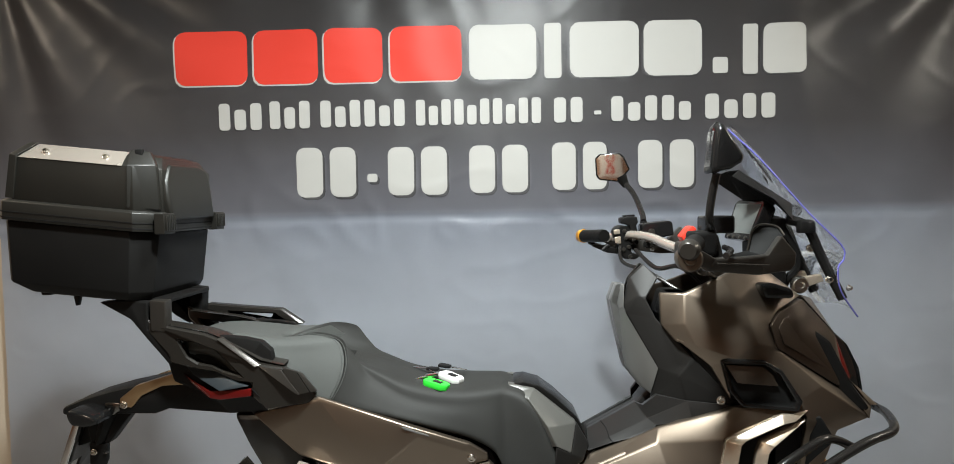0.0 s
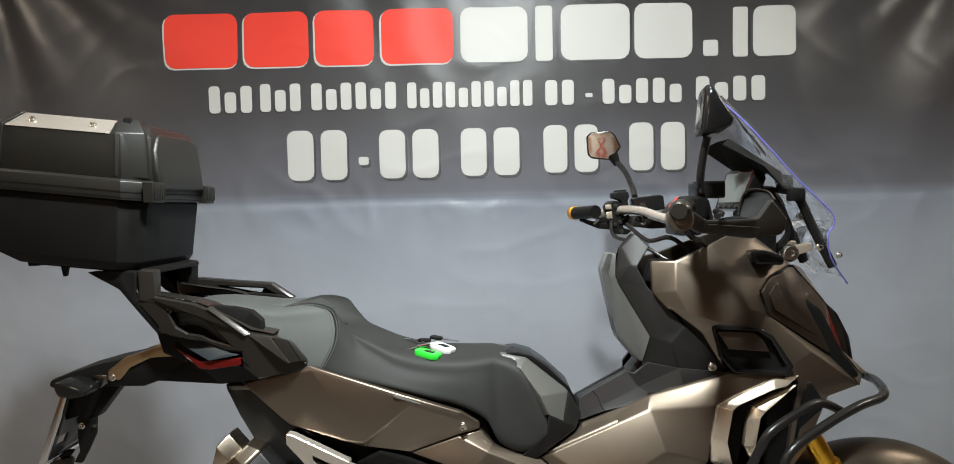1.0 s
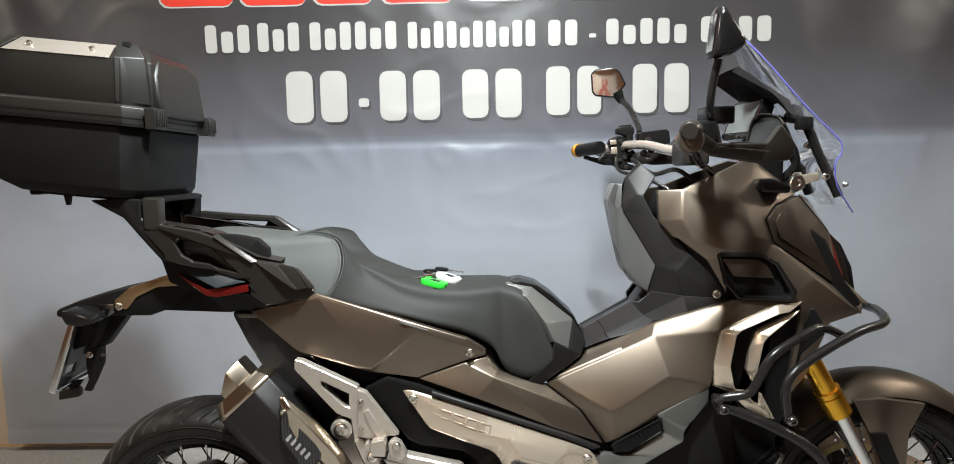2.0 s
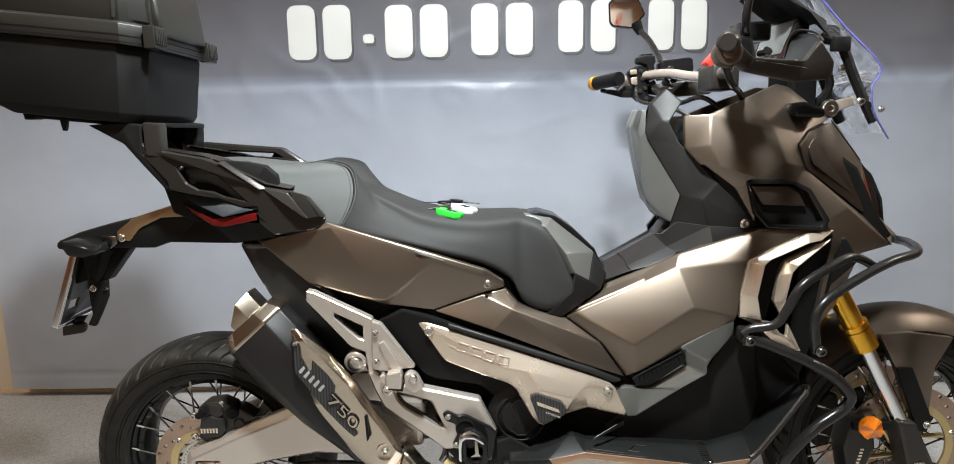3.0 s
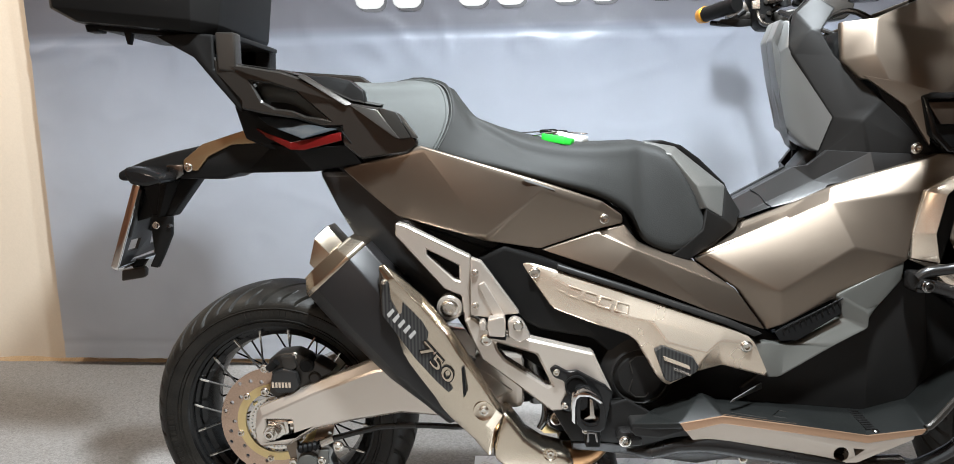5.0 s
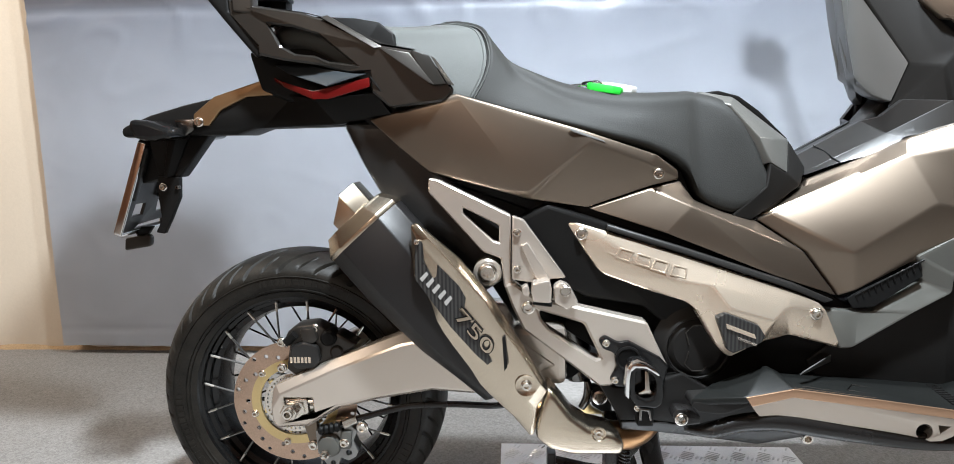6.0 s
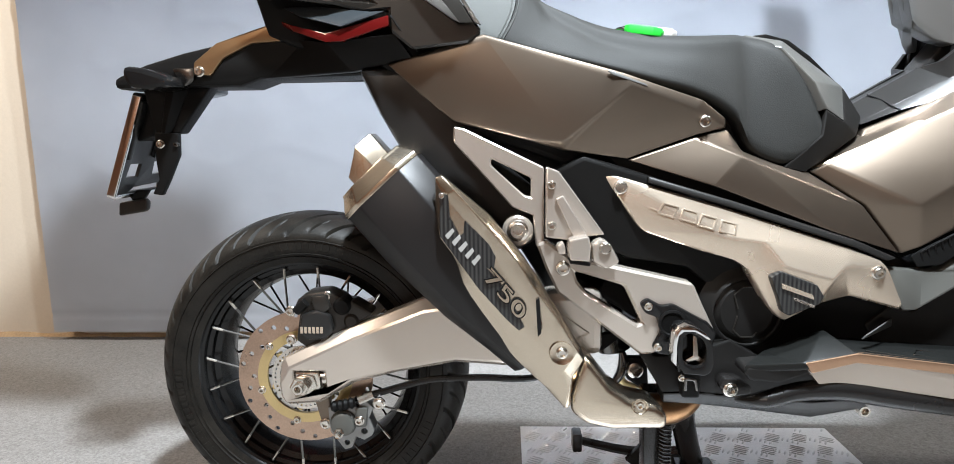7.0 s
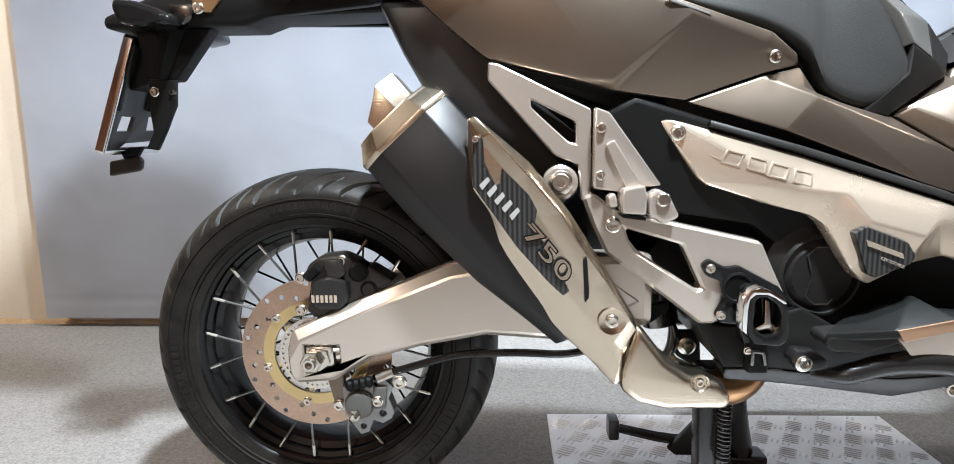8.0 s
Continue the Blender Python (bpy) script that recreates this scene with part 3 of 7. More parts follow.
def wheel(centre, radius, width, rim_r, grooves, label):
    w = part("wheel", lathe([(0.010, -0.085), (0.028, -0.085), (0.030, -0.05), (0.026, -0.03), (0.026, 0.03), (0.03, 0.05), (0.028, 0.085), (0.010, 0.085)], centre, seg=24), RIM, bike, label)
    tyre(centre, radius, width, rim_r, grooves, w)
    hw = width * 0.40
    prof = [(rim_r + 0.012, -hw - 0.004), (rim_r + 0.014, -hw), (rim_r + 0.004, -hw + 0.002), (rim_r - 0.001, -hw + 0.004), (rim_r - 0.003, -hw + 0.012), (rim_r - 0.010, -hw + 0.015), (rim_r - 0.012, -hw + 0.024), (rim_r - 0.022, -hw + 0.028), (rim_r - 0.026, -hw * 0.35), (rim_r - 0.030, 0),
            (rim_r - 0.026, hw * 0.45), (rim_r - 0.010, hw - 0.014), (rim_r - 0.004, hw - 0.006), (rim_r + 0.014, hw), (rim_r + 0.012, hw + 0.004),
            (rim_r + 0.004, hw - 0.002), (rim_r - 0.012, hw * 0.5), (rim_r - 0.014, 0), (rim_r - 0.012, -hw * 0.5), (rim_r + 0.004, -hw + 0.002), (rim_r + 0.012, -hw - 0.004)]
    part("rim", lathe(prof, centre, seg=96), RIM, w, "gloss black rim with spokes laced to its flanges")
    for k in range(40):
        a = 2 * math.pi * (k + 0.25) / 40
        side = -1 if k % 2 else 1
        lead = radians(58) * (1 if (k // 2) % 2 else -1)
        p0 = centre + Vector((0.034 * math.cos(a + lead), side * 0.055, 0.034 * math.sin(a + lead)))
        p1 = centre + Vector(((rim_r - 0.004) * math.cos(a), side * (hw - 0.008), (rim_r - 0.004) * math.sin(a)))
        sp = part("spoke", tube([p0, p1], 0.0021, 6, 1), SPOKE, w)
        d = (p1 - p0).normalized()
        part("nipple", tube([p1 - d * 0.020, p1 - d * 0.002], 0.0025, 6, 1), BOLT, sp)
    return w


def brake_disc(centre, r_out, r_in, y, parent):
    holes = [circle(0, 0, r_in, 48)]
    for k in range(30):
        a = 2 * math.pi * k / 30
        rr = r_in + (r_out - r_in) * (0.25, 0.55, 0.8)[k % 3]
        holes.append(circle(rr * math.cos(a), rr * math.sin(a), 0.0045, 8))
    c = Vector((centre[0], 0, centre[2]))
    bm = prism(circle(0, 0, r_out, 72), y - 0.0025, y + 0.0025, 0, holes)
    bmesh.ops.translate(bm, verts=bm.verts, vec=c)
    d = part("brake_disc", bm, DISC, parent, "drilled steel brake disc with rust tint")
    spokes = []
    car = prism(circle(0, 0, r_in + 0.002, 48), y - 0.004, y + 0.002, 0, [circle(0, 0, r_in - 0.015, 48)])
    bmesh.ops.translate(car, verts=car.verts, vec=c)
    part("disc_carrier", car, BRASS, d, "gold anodised disc carrier")
    for k in range(6):
        a = 2 * math.pi * k / 6 + 0.3
        p = [c + Vector((r * math.cos(a + o), 0, r * math.sin(a + o))) for r, o in ((r_in - 0.02, 0), (0.03, 0.5))]
        part("carrier_arm", tube([p[0] + Vector((0, y, 0)), p[1] + Vector((0, y + 0.004, 0))], 0.006, 8, 1), BRASS, d)
        bolt(d, c.x + r_in * math.cos(a), y - 0.004, c.z + r_in * math.sin(a), 0.0065)
    return d


rear = wheel(RW, 0.2835, 0.162, 0.196, 23, "black spoked rear wheel")
brake_disc(RW, 0.119, 0.082, -0.105, bike)
sensor = prism(circle(0, 0, 0.058, 40), -0.112, -0.108, 0, [circle(0, 0, 0.044, 40)] + [circle(0.0515 * math.cos(k * 0.157), 0.0515 * math.sin(k * 0.157), 0.002, 6) for k in range(40)])
bmesh.ops.translate(sensor, verts=sensor.verts, vec=(RW.x, 0, RW.z))
part("sensor_ring", sensor, BOLT, bike, "slotted steel sensor ring")

# -- swing arm --
SWING = [(-0.044, 0.311), (-0.036, 0.324), (0.078, 0.376), (0.201, 0.424), (0.302, 0.439), (0.398, 0.429), (0.486, 0.366),
         (0.377, 0.309), (0.257, 0.318), (0.157, 0.300), (0.084, 0.281), (0.025, 0.246), (-0.030, 0.242), (-0.040, 0.261)]
SLOT = [(-0.018, 0.304), (0.036, 0.304), (0.038, 0.268), (-0.016, 0.262)]
bm = prism(SWING, -0.152, -0.115, 0, [SLOT])
ridge = [e for e in bm.edges if all(abs(v.co.y + 0.152) < 1e-4 and v.co.x < 0.41 and v.co.z > 0.305 + 0.25 * max(0, v.co.x + 0.05) for v in e.verts) and len(e.link_faces) == 2 and e.calc_face_angle(0) > 1]
bmesh.ops.bevel(bm, geom=ridge, offset=0.017, segments=1, profile=0.5, affect="EDGES", clamp_overlap=True)
under = [e for e in bm.edges if all(abs(v.co.y + 0.152) < 1e-4 and v.co.x > -0.035 and v.co.z < 0.262 + 0.28 * max(0, v.co.x) for v in e.verts) and not all(-0.02 < v.co.x < 0.04 and v.co.z > 0.25 for v in e.verts) and len(e.link_faces) == 2 and e.calc_face_angle(0) > 1]
bmesh.ops.bevel(bm, geom=under, offset=0.009, segments=1, profile=0.5, affect="EDGES", clamp_overlap=True)
swing = part("swing_arm", soften(bm, 0.0025, 25, 1), SILVER, bike, "silver painted aluminium swing arm with a chamfered top", 20)
part("swing_arm", prism(SWING, 0.05, 0.09, 0.006), SILVER, bike, "silver painted aluminium swing arm")
part("pivot_bridge", block(0.40, -0.15, 0.33, 0.50, 0.09, 0.44, 0.015), SILVER, bike)
part("axle_block", prism([(-0.016, 0.302), (0.026, 0.302), (0.028, 0.270), (-0.014, 0.264)], -0.149, -0.122, 0.003), BOLT, swing, "bare steel axle block")
part("axle_washer", prism([(-0.020, 0.286), (-0.006, 0.300), (0.018, 0.296), (0.022, 0.276), (0.006, 0.264), (-0.014, 0.266)], -0.153, -0.147, 0.002), BOLT, swing, "bare steel washer plate")
part("axle_nut", lathe([(0.0165, 0), (0.0165, 0.011), (0.0145, 0.013), (0.009, 0.013)], (-0.004, -0.153, 0.281), (0, -1, 0), 6), BOLT, swing, "hexagon axle nut")
part("axle_end", lathe([(0.0095, 0.0), (0.0095, 0.020), (0.0085, 0.022), (0.0055, 0.022), (0.005, 0.006), (0, 0.006)], (-0.004, -0.153, 0.281), (0, -1, 0), 24), BOLT, swing, "hollow axle end")
part("adjuster", tube([(0.020, -0.143, 0.295), (0.045, -0.143, 0.296)], 0.004, 8, 1), BOLT, swing)
part("adjuster", tube([(0.03, -0.143, 0.286), (0.045, -0.143, 0.288)], 0.006, 6, 1), BOLT, swing)

# -- rear caliper, second caliper, hose --
CALR = [(-0.017, 0.411), (-0.010, 0.423), (0.005, 0.434), (0.040, 0.438), (0.066, 0.426), (0.072, 0.418), (0.083, 0.420), (0.118, 0.398), (0.096, 0.384), (0.048, 0.360), (0.000, 0.338), (-0.017, 0.351), (-0.008, 0.400)]
cal = part("rear_caliper", prism(CALR, -0.130, -0.085, 0.005), TAILGREY, bike, "black rear brake caliper")
part("caliper_face", prism([(-0.003, 0.399), (0.024, 0.408), (0.047, 0.399), (0.052, 0.372), (0.039, 0.356), (0.004, 0.355), (-0.007, 0.372)], -0.142, -0.128, 0.005), SATIN, cal)
part("caliper_bridge", prism([(0.014, 0.431), (0.040, 0.433), (0.048, 0.410), (0.036, 0.400), (0.020, 0.404)], -0.139, -0.125, 0.004), TAILGREY, cal)
part("caliper_ear", lathe([(0.015, -0.02), (0.015, 0.004), (0.011, 0.008), (0, 0.008)], (0.066, -0.130, 0.412), (0, -1, 0), 20), PLASTIC, cal)
part("caliper_ear", lathe([(0.013, -0.02), (0.013, 0.003), (0.009, 0.006), (0, 0.006)], (0.080, -0.128, 0.385), (0, -1, 0), 20), TAILGREY, cal)
part("caliper_pin", tube([(-0.012, -0.134, 0.404), (0.006, -0.136, 0.420)], 0.008, 12, 1), PLASTIC, cal)
for k in range(6):
    part("maker_mark", block(-0.004 + k * 0.0068, -0.1432, 0.368, 0.0005 + k * 0.0068, -0.1410, 0.379, 0), CHAMPAGNE, cal, "pale cast mark, plain bars")
for x, z in ((-0.024, 0.402), (-0.026, 0.352), (0.040, 0.428)):
    bolt(cal, x, -0.128, z, 0.008)
part("caliper_bracket", prism([(0.005, 0.250), (0.034, 0.250), (0.035, 0.215), (0.031, 0.200), (0.017, 0.202)], -0.124, -0.110, 0.003), BRONZE, bike, "brown caliper bracket plate")
bolt(bike, 0.025, -0.126, 0.199, 0.009)
BRKT = [(0.034, 0.232), (0.062, 0.240), (0.098, 0.246), (0.112, 0.232), (0.104, 0.214), (0.112, 0.192), (0.108, 0.182), (0.094, 0.174), (0.080, 0.180), (0.072, 0.160), (0.060, 0.156), (0.048, 0.172), (0.036, 0.190)]
park = part("parking_caliper", prism(BRKT, -0.134, -0.105, 0.004, [circle(0.064, 0.169, 0.005, 10), circle(0.095, 0.190, 0.006, 10)]), GREYSHELL, bike, "small cast parking-brake caliper")
part("piston", lathe([(0.023, -0.01), (0.023, 0.004), (0.020, 0.007), (0.020, 0.012), (0.016, 0.014), (0, 0.014)], (0.060, -0.134, 0.206), (0, -1, 0), 24), LEDGE, park, "round grey piston housing")
part("adjuster_nut", lathe([(0.009, -0.004), (0.009, 0.006), (0.006, 0.008), (0.006, 0.016), (0.004, 0.018), (0, 0.016)], (0.055, -0.147, 0.194), (0, -1, 0), 6), BOLT, park)
part("caliper_pad", prism([(0.082, 0.236), (0.104, 0.234), (0.100, 0.200), (0.080, 0.200)], -0.142, -0.132, 0.003), LEDGE, park)
bolt(park, 0.089, -0.143, 0.213, 0.008)
part("boot", lathe([(0.007 + 0.003 * (k % 2), 0.005 * k) for k in range(10)], (0.042, -0.140, 0.236), (1, 0, 0.22), 14), PLASTIC, park, "ribbed rubber boot")
part("brake_cable", tube([(0.095, -0.13, 0.251), (0.125, -0.13, 0.259), (0.17, -0.13, 0.272), (0.22, -0.132, 0.284), (0.30, -0.132, 0.287), (0.38, -0.13, 0.285), (0.43, -0.12, 0.300), (0.46, -0.1, 0.34)], 0.0060, 10, 6), TUBE, bike, "black sleeved brake cable")
part("cable_end", tube([(0.088, -0.138, 0.247), (0.112, -0.132, 0.256)], 0.0075, 10, 1), BOLT, bike)
bolt(bike, 0.122, -0.135, 0.240, 0.010)

# -- silencer --
def octagon(cx, cy, cz, u, v, a, b, cut=0.55):
    """A ring of eight corners in the plane of u and v."""
    return [Vector((cx, cy, cz)) + u * (a * s) + v * (b * t) for s, t in
            ((1, cut), (cut, 1), (-cut, 1), (-1, cut), (-1, -cut), (-cut, -1), (cut, -1), (1, -cut))]


def silencer():
    axis = Vector((0.255, -0.02, -0.285)).normalized()
    u = Vector((0, -1, 0))
    v = u.cross(axis).normalized()
    at = lambda s, off=0.0: Vector((0.150, -0.150, 0.618)) + axis * s + v * off
    rows = [(0.0, 0.062, 0.074), (0.10, 0.064, 0.074), (0.22, 0.060, 0.062), (0.30, 0.050, 0.045), (0.36, 0.040, 0.034)]
    body = part("silencer_body", soften(loft([octagon(*at(s, -0.012 * (s / 0.36) ** 2), u, v, a, b) for s, a, b in rows]), 0.003, 20), MUFFLER, bike, "matt black silencer with faceted sides")
    cap_rows = [(0.004, 0.0632, 0.0752), (-0.004, 0.0632, 0.0752), (-0.024, 0.050, 0.061), (-0.029, 0.048, 0.059)]
    part("end_cap", soften(loft([octagon(*at(s), u, v, a, b) for s, a, b in cap_rows]), 0.0012, 12), STEEL, body, "brushed steel end cap")
    box = [(0.042, -0.028, -0.042), (0.042, 0.013, -0.070), (0.018, 0.040, -0.072), (-0.030, 0.040, -0.072), (-0.045, 0.013, -0.070), (-0.045, -0.028, -0.042)]
    rings = [[at(-0.015) + u * p + v * q for p, q, _ in box], [at(end) + u * p + v * q for p, q, end in box]]
    out = part("outlet", soften(loft(rings), 0.0015, 20), STEEL, body, "polished outlet box")
    part("outlet_mouth", loft([[at(end - d) + u * p * k + v * ((q - 0.006) * k + 0.006) for p, q, end in box] for d, k in ((0.0, 0.86), (0.0012, 0.84))]), DARK, out)
    SHIELD = [(0.238, -0.222, 0.632), (0.248, -0.222, 0.636), (0.318, -0.222, 0.576), (0.369, -0.222, 0.512), (0.389, -0.222, 0.480), (0.423, -0.222, 0.425), (0.456, -0.222, 0.369), (0.461, -0.222, 0.352), (0.443, -0.222, 0.322), (0.439, -0.222, 0.275), (0.432, -0.222, 0.271), (0.400, -0.212, 0.305), (0.363, -0.212, 0.340), (0.317, -0.212, 0.391), (0.277, -0.212, 0.434), (0.261, -0.212, 0.468), (0.250, -0.212, 0.517), (0.243, -0.212, 0.540), (0.237, -0.212, 0.557), (0.268, -0.239, 0.615), (0.317, -0.239, 0.559), (0.360, -0.239, 0.509), (0.379, -0.239, 0.475), (0.419, -0.239, 0.419), (0.448, -0.239, 0.370), (0.254, -0.233, 0.606), (0.302, -0.233, 0.547), (0.327, -0.233, 0.510), (0.355, -0.233, 0.468), (0.390, -0.233, 0.409), (0.428, -0.233, 0.338), (0.244, -0.232, 0.546), (0.301, -0.232, 0.470), (0.349, -0.232, 0.417), (0.377, -0.232, 0.388), (0.422, -0.232, 0.330), (0.435, -0.232, 0.292)]
    FACETS = [[0, 1, 19, 25], [1, 2, 20, 19], [2, 3, 21, 20], [3, 4, 22, 21], [4, 5, 23, 22], [5, 6, 24, 23], [6, 7, 24], [19, 20, 26, 25], [20, 21, 27, 26], [21, 22, 28, 27], [22, 23, 29, 28], [23, 24, 30, 29], [24, 7, 8, 30], [0, 25, 31, 18], [25, 26, 32, 31], [26, 27, 33, 32], [27, 28, 33], [28, 29, 34, 33], [29, 30, 35, 34], [30, 8, 36, 35], [8, 9, 36], [36, 9, 10], [18, 31, 17], [31, 32, 15, 16, 17], [32, 33, 14, 15], [33, 34, 13, 14], [34, 35, 12, 13], [35, 36, 11, 12], [36, 10, 11]]
    shield = part("heat_shield", faceted(SHIELD, FACETS, 0.010, 0.0025, 5), STEEL, body, "brushed steel heat shield with printed panel", 30, 0.55)
    part("shield_slot", prism([(0.386, 0.450), (0.391, 0.453), (0.394, 0.400), (0.389, 0.394)], -0.2425, -0.228, 0), DARK, shield, "narrow dark slot")
    CARB = [(0.246, 0.611), (0.258, 0.606), (0.260, 0.575), (0.274, 0.546), (0.280, 0.550), (0.282, 0.569), (0.317, 0.534), (0.327, 0.514), (0.324, 0.494), (0.313, 0.498), (0.341, 0.466), (0.369, 0.407), (0.361, 0.401), (0.341, 0.420), (0.301, 0.466), (0.245, 0.546)]
    part("carbon_panel", prism(CARB, -0.2345, -0.231, 0), CARBON, shield, "dark carbon-weave sticker")
    # plain slanted bars where the lettering was
    d = Vector((0.050, 0, -0.052)).normalized()
    for k in range(5):
        c = Vector((0.258, 0, 0.549)) + d * (0.0138 * k)
        pts = [(c.x + a, c.z + b) for a, b in ((-0.005, -0.002), (0.006, 0.009), (0.009, 0.004), (-0.001, -0.008))]
        part("print_bar", prism(pts, -0.2358, -0.233, 0), PRINTW, shield, "white printed bar")
    across = Vector((0.642, 0, -0.767))
    rise = Vector((0.499, 0, 0.744))
    turn = Matrix(((across.x * 1.62, rise.x, 0), (0, 0, -1), (across.z * 1.62, rise.z, 0))).to_4x4()
    for offset, depth, mat, label in ((0.035, -0.2352, DARK, "black outline of the number 750"), (0.0, -0.2362, STEEL, "steel-coloured number 750")):
        part("number", letters("750", 0.036, offset, Matrix.Translation((0.307, depth, 0.483)) @ turn), mat, shield, label, 35, None)
    bolt(shield, 0.249, -0.235, 0.606, 0.004)
    part("bolt_cup", lathe([(0.019, 0), (0.018, 0.003), (0.012, 0.001), (0, 0.001)], (0.425, -0.236, 0.367), (0, -1, 0), 24), STEEL, shield)
    bolt(shield, 0.425, -0.238, 0.367, 0.008)
    LOW = [(0.461, 0.358), (0.478, 0.338), (0.503, 0.305), (0.532, 0.285), (0.575, 0.275), (0.592, 0.258), (0.590, 0.235), (0.504, 0.234), (0.465, 0.243), (0.442, 0.261), (0.441, 0.290)]
    low = part("pipe_cover", prism(LOW, -0.218, -0.150, 0.024, (), 3), STEEL, body, "brushed steel cover over the exhaust pipe", 60, 0.1)
    part("bolt_cup", lathe([(0.013, 0.003), (0.0125, 0.005), (0.010, 0.003), (0.009, 0.001), (0, 0.001)], (0.547, -0.216, 0.275), (0, -1, 0), 24), STEEL, low)
    bolt(low, 0.547, -0.2165, 0.275, 0.0065)
    part("exhaust_pipe", tube([(0.43, -0.17, 0.30), (0.50, -0.175, 0.262), (0.58, -0.165, 0.247), (0.622, -0.150, 0.248), (0.648, -0.130, 0.268), (0.655, -0.10, 0.30)], 0.026, 16, 6), LOWPIPE, body, "heat-tinted exhaust pipe")


silencer()

# -- passenger peg bracket and rear frame --
PEGA = [(0.265, 0.706), (0.280, 0.703), (0.401, 0.643), (0.401, 0.526), (0.389, 0.520), (0.384, 0.570), (0.352, 0.583), (0.264, 0.683)]
PEGAH = [(0.321, 0.657), (0.381, 0.627), (0.381, 0.598), (0.372, 0.600), (0.351, 0.619), (0.321, 0.647)]
peg = part("peg_bracket", prism(PEGA, -0.190, -0.165, 0.004, [PEGAH], 1), SILVER, bike, "silver cast passenger peg bracket", 20, 0.75)
PEGB = [(0.389, 0.527), (0.403, 0.533), (0.442, 0.504), (0.503, 0.493), (0.626, 0.465), (0.640, 0.434), (0.662, 0.388), (0.616, 0.388), (0.569, 0.353), (0.549, 0.352), (0.479, 0.407), (0.421, 0.451), (0.403, 0.489)]
PEGBH = [(0.446, 0.485), (0.522, 0.462), (0.550, 0.403), (0.543, 0.400), (0.465, 0.451), (0.451, 0.469)]
part("lower_bracket", prism(PEGB, -0.203, -0.172, 0.004, [PEGBH], 1), SILVER, peg, "", 20, 0.75)
PEGC = [(0.403, 0.645), (0.422, 0.638), (0.491, 0.542), (0.468, 0.540), (0.435, 0.534), (0.402, 0.539)]
part("peg_plate", prism(PEGC, -0.212, -0.19, 0.003), SILVER, peg)
part("peg_plate_rib", prism([(0.416, 0.597), (0.428, 0.603), (0.464, 0.543), (0.443, 0.539)], -0.218, -0.21, 0.0025), SILVER, peg)
part("folded_peg", prism([(0.435, 0.540), (0.463, 0.545), (0.466, 0.530), (0.465, 0.507), (0.436, 0.509), (0.433, 0.525)], -0.243, -0.205, 0.003), SILVER, peg, "folded passenger foot peg")
part("hinge_lug", prism([(0.417, 0.530), (0.428, 0.535), (0.432, 0.516), (0.420, 0.516)], -0.232, -0.205, 0.004), SILVER, peg)
part("hinge_lug", prism([(0.469, 0.532), (0.482, 0.540), (0.496, 0.532), (0.511, 0.503), (0.490, 0.493), (0.470, 0.505)], -0.232, -0.205, 0.005), SILVER, peg)
part("hinge_pin", lathe([(0.009, -0.02), (0.009, 0.002), (0.007, 0.004), (0, 0.004)], (0.488, -0.233, 0.526), (0, -1, 0), 16), BOLT, peg)
part("peg_shadow_gap", prism([(0.436, 0.507), (0.467, 0.503), (0.466, 0.499), (0.437, 0.503)], -0.2335, -0.206, 0), DARK, peg)
for x, y, z, r in ((0.361, -0.19, 0.546, 0.015), (0.429, -0.205, 0.490, 0.010), (0.411, -0.213, 0.618, 0.006), (0.411, -0.213, 0.557, 0.006)):
    bolt(peg, x, y, z, r)
part("bolt_boss", lathe([(0.024, 0.02), (0.024, 0.0), (0.020, -0.003), (0.016, -0.003)], (0.361, -0.186, 0.546), (0, 1, 0), 24), SILVER, peg)

# -- side panels --
REAR = [(0.160, -0.146, 0.804), (0.310, -0.1575, 0.845), (0.519, -0.1765, 0.782), (0.642, -0.1655, 0.740), (0.681, -0.15, 0.713), (0.683, -0.15, 0.698), (0.634, -0.156, 0.687), (0.530, -0.163, 0.653), (0.430, -0.169, 0.668), (0.373, -0.17, 0.685), (0.264, -0.156, 0.713), (0.211, -0.149, 0.757), (0.315, -0.161, 0.835), (0.532, -0.181, 0.762), (0.632, -0.168, 0.725), (0.431, -0.18, 0.681)]
rp = pair("rear_side_panel", REAR, [[0, 1, 12], [1, 2, 13, 12], [2, 3, 14, 13], [3, 4, 5, 14], [0, 12, 15, 10, 11], [12, 13, 15], [15, 9, 10], [15, 8, 9], [15, 13, 8], [13, 14, 6, 7, 8], [14, 5, 6]],
          BRONZE, bike, "matt bronze rear side panel with a sharp upper crease", 0.02, 0.003, 12)
bolt(rp, 0.646, -0.166, 0.708, 0.008)
part("panel_mark", faceted([(0.496, -0.1813, 0.784), (0.502, -0.1808, 0.784), (0.554, -0.1773, 0.764), (0.556, -0.1773, 0.761), (0.504, -0.1818, 0.778)], [[0, 1, 2, 3, 4]], 0.003, 0.0004), GREYSHELL, rp, "small raised maker mark, a plain slanted bar")
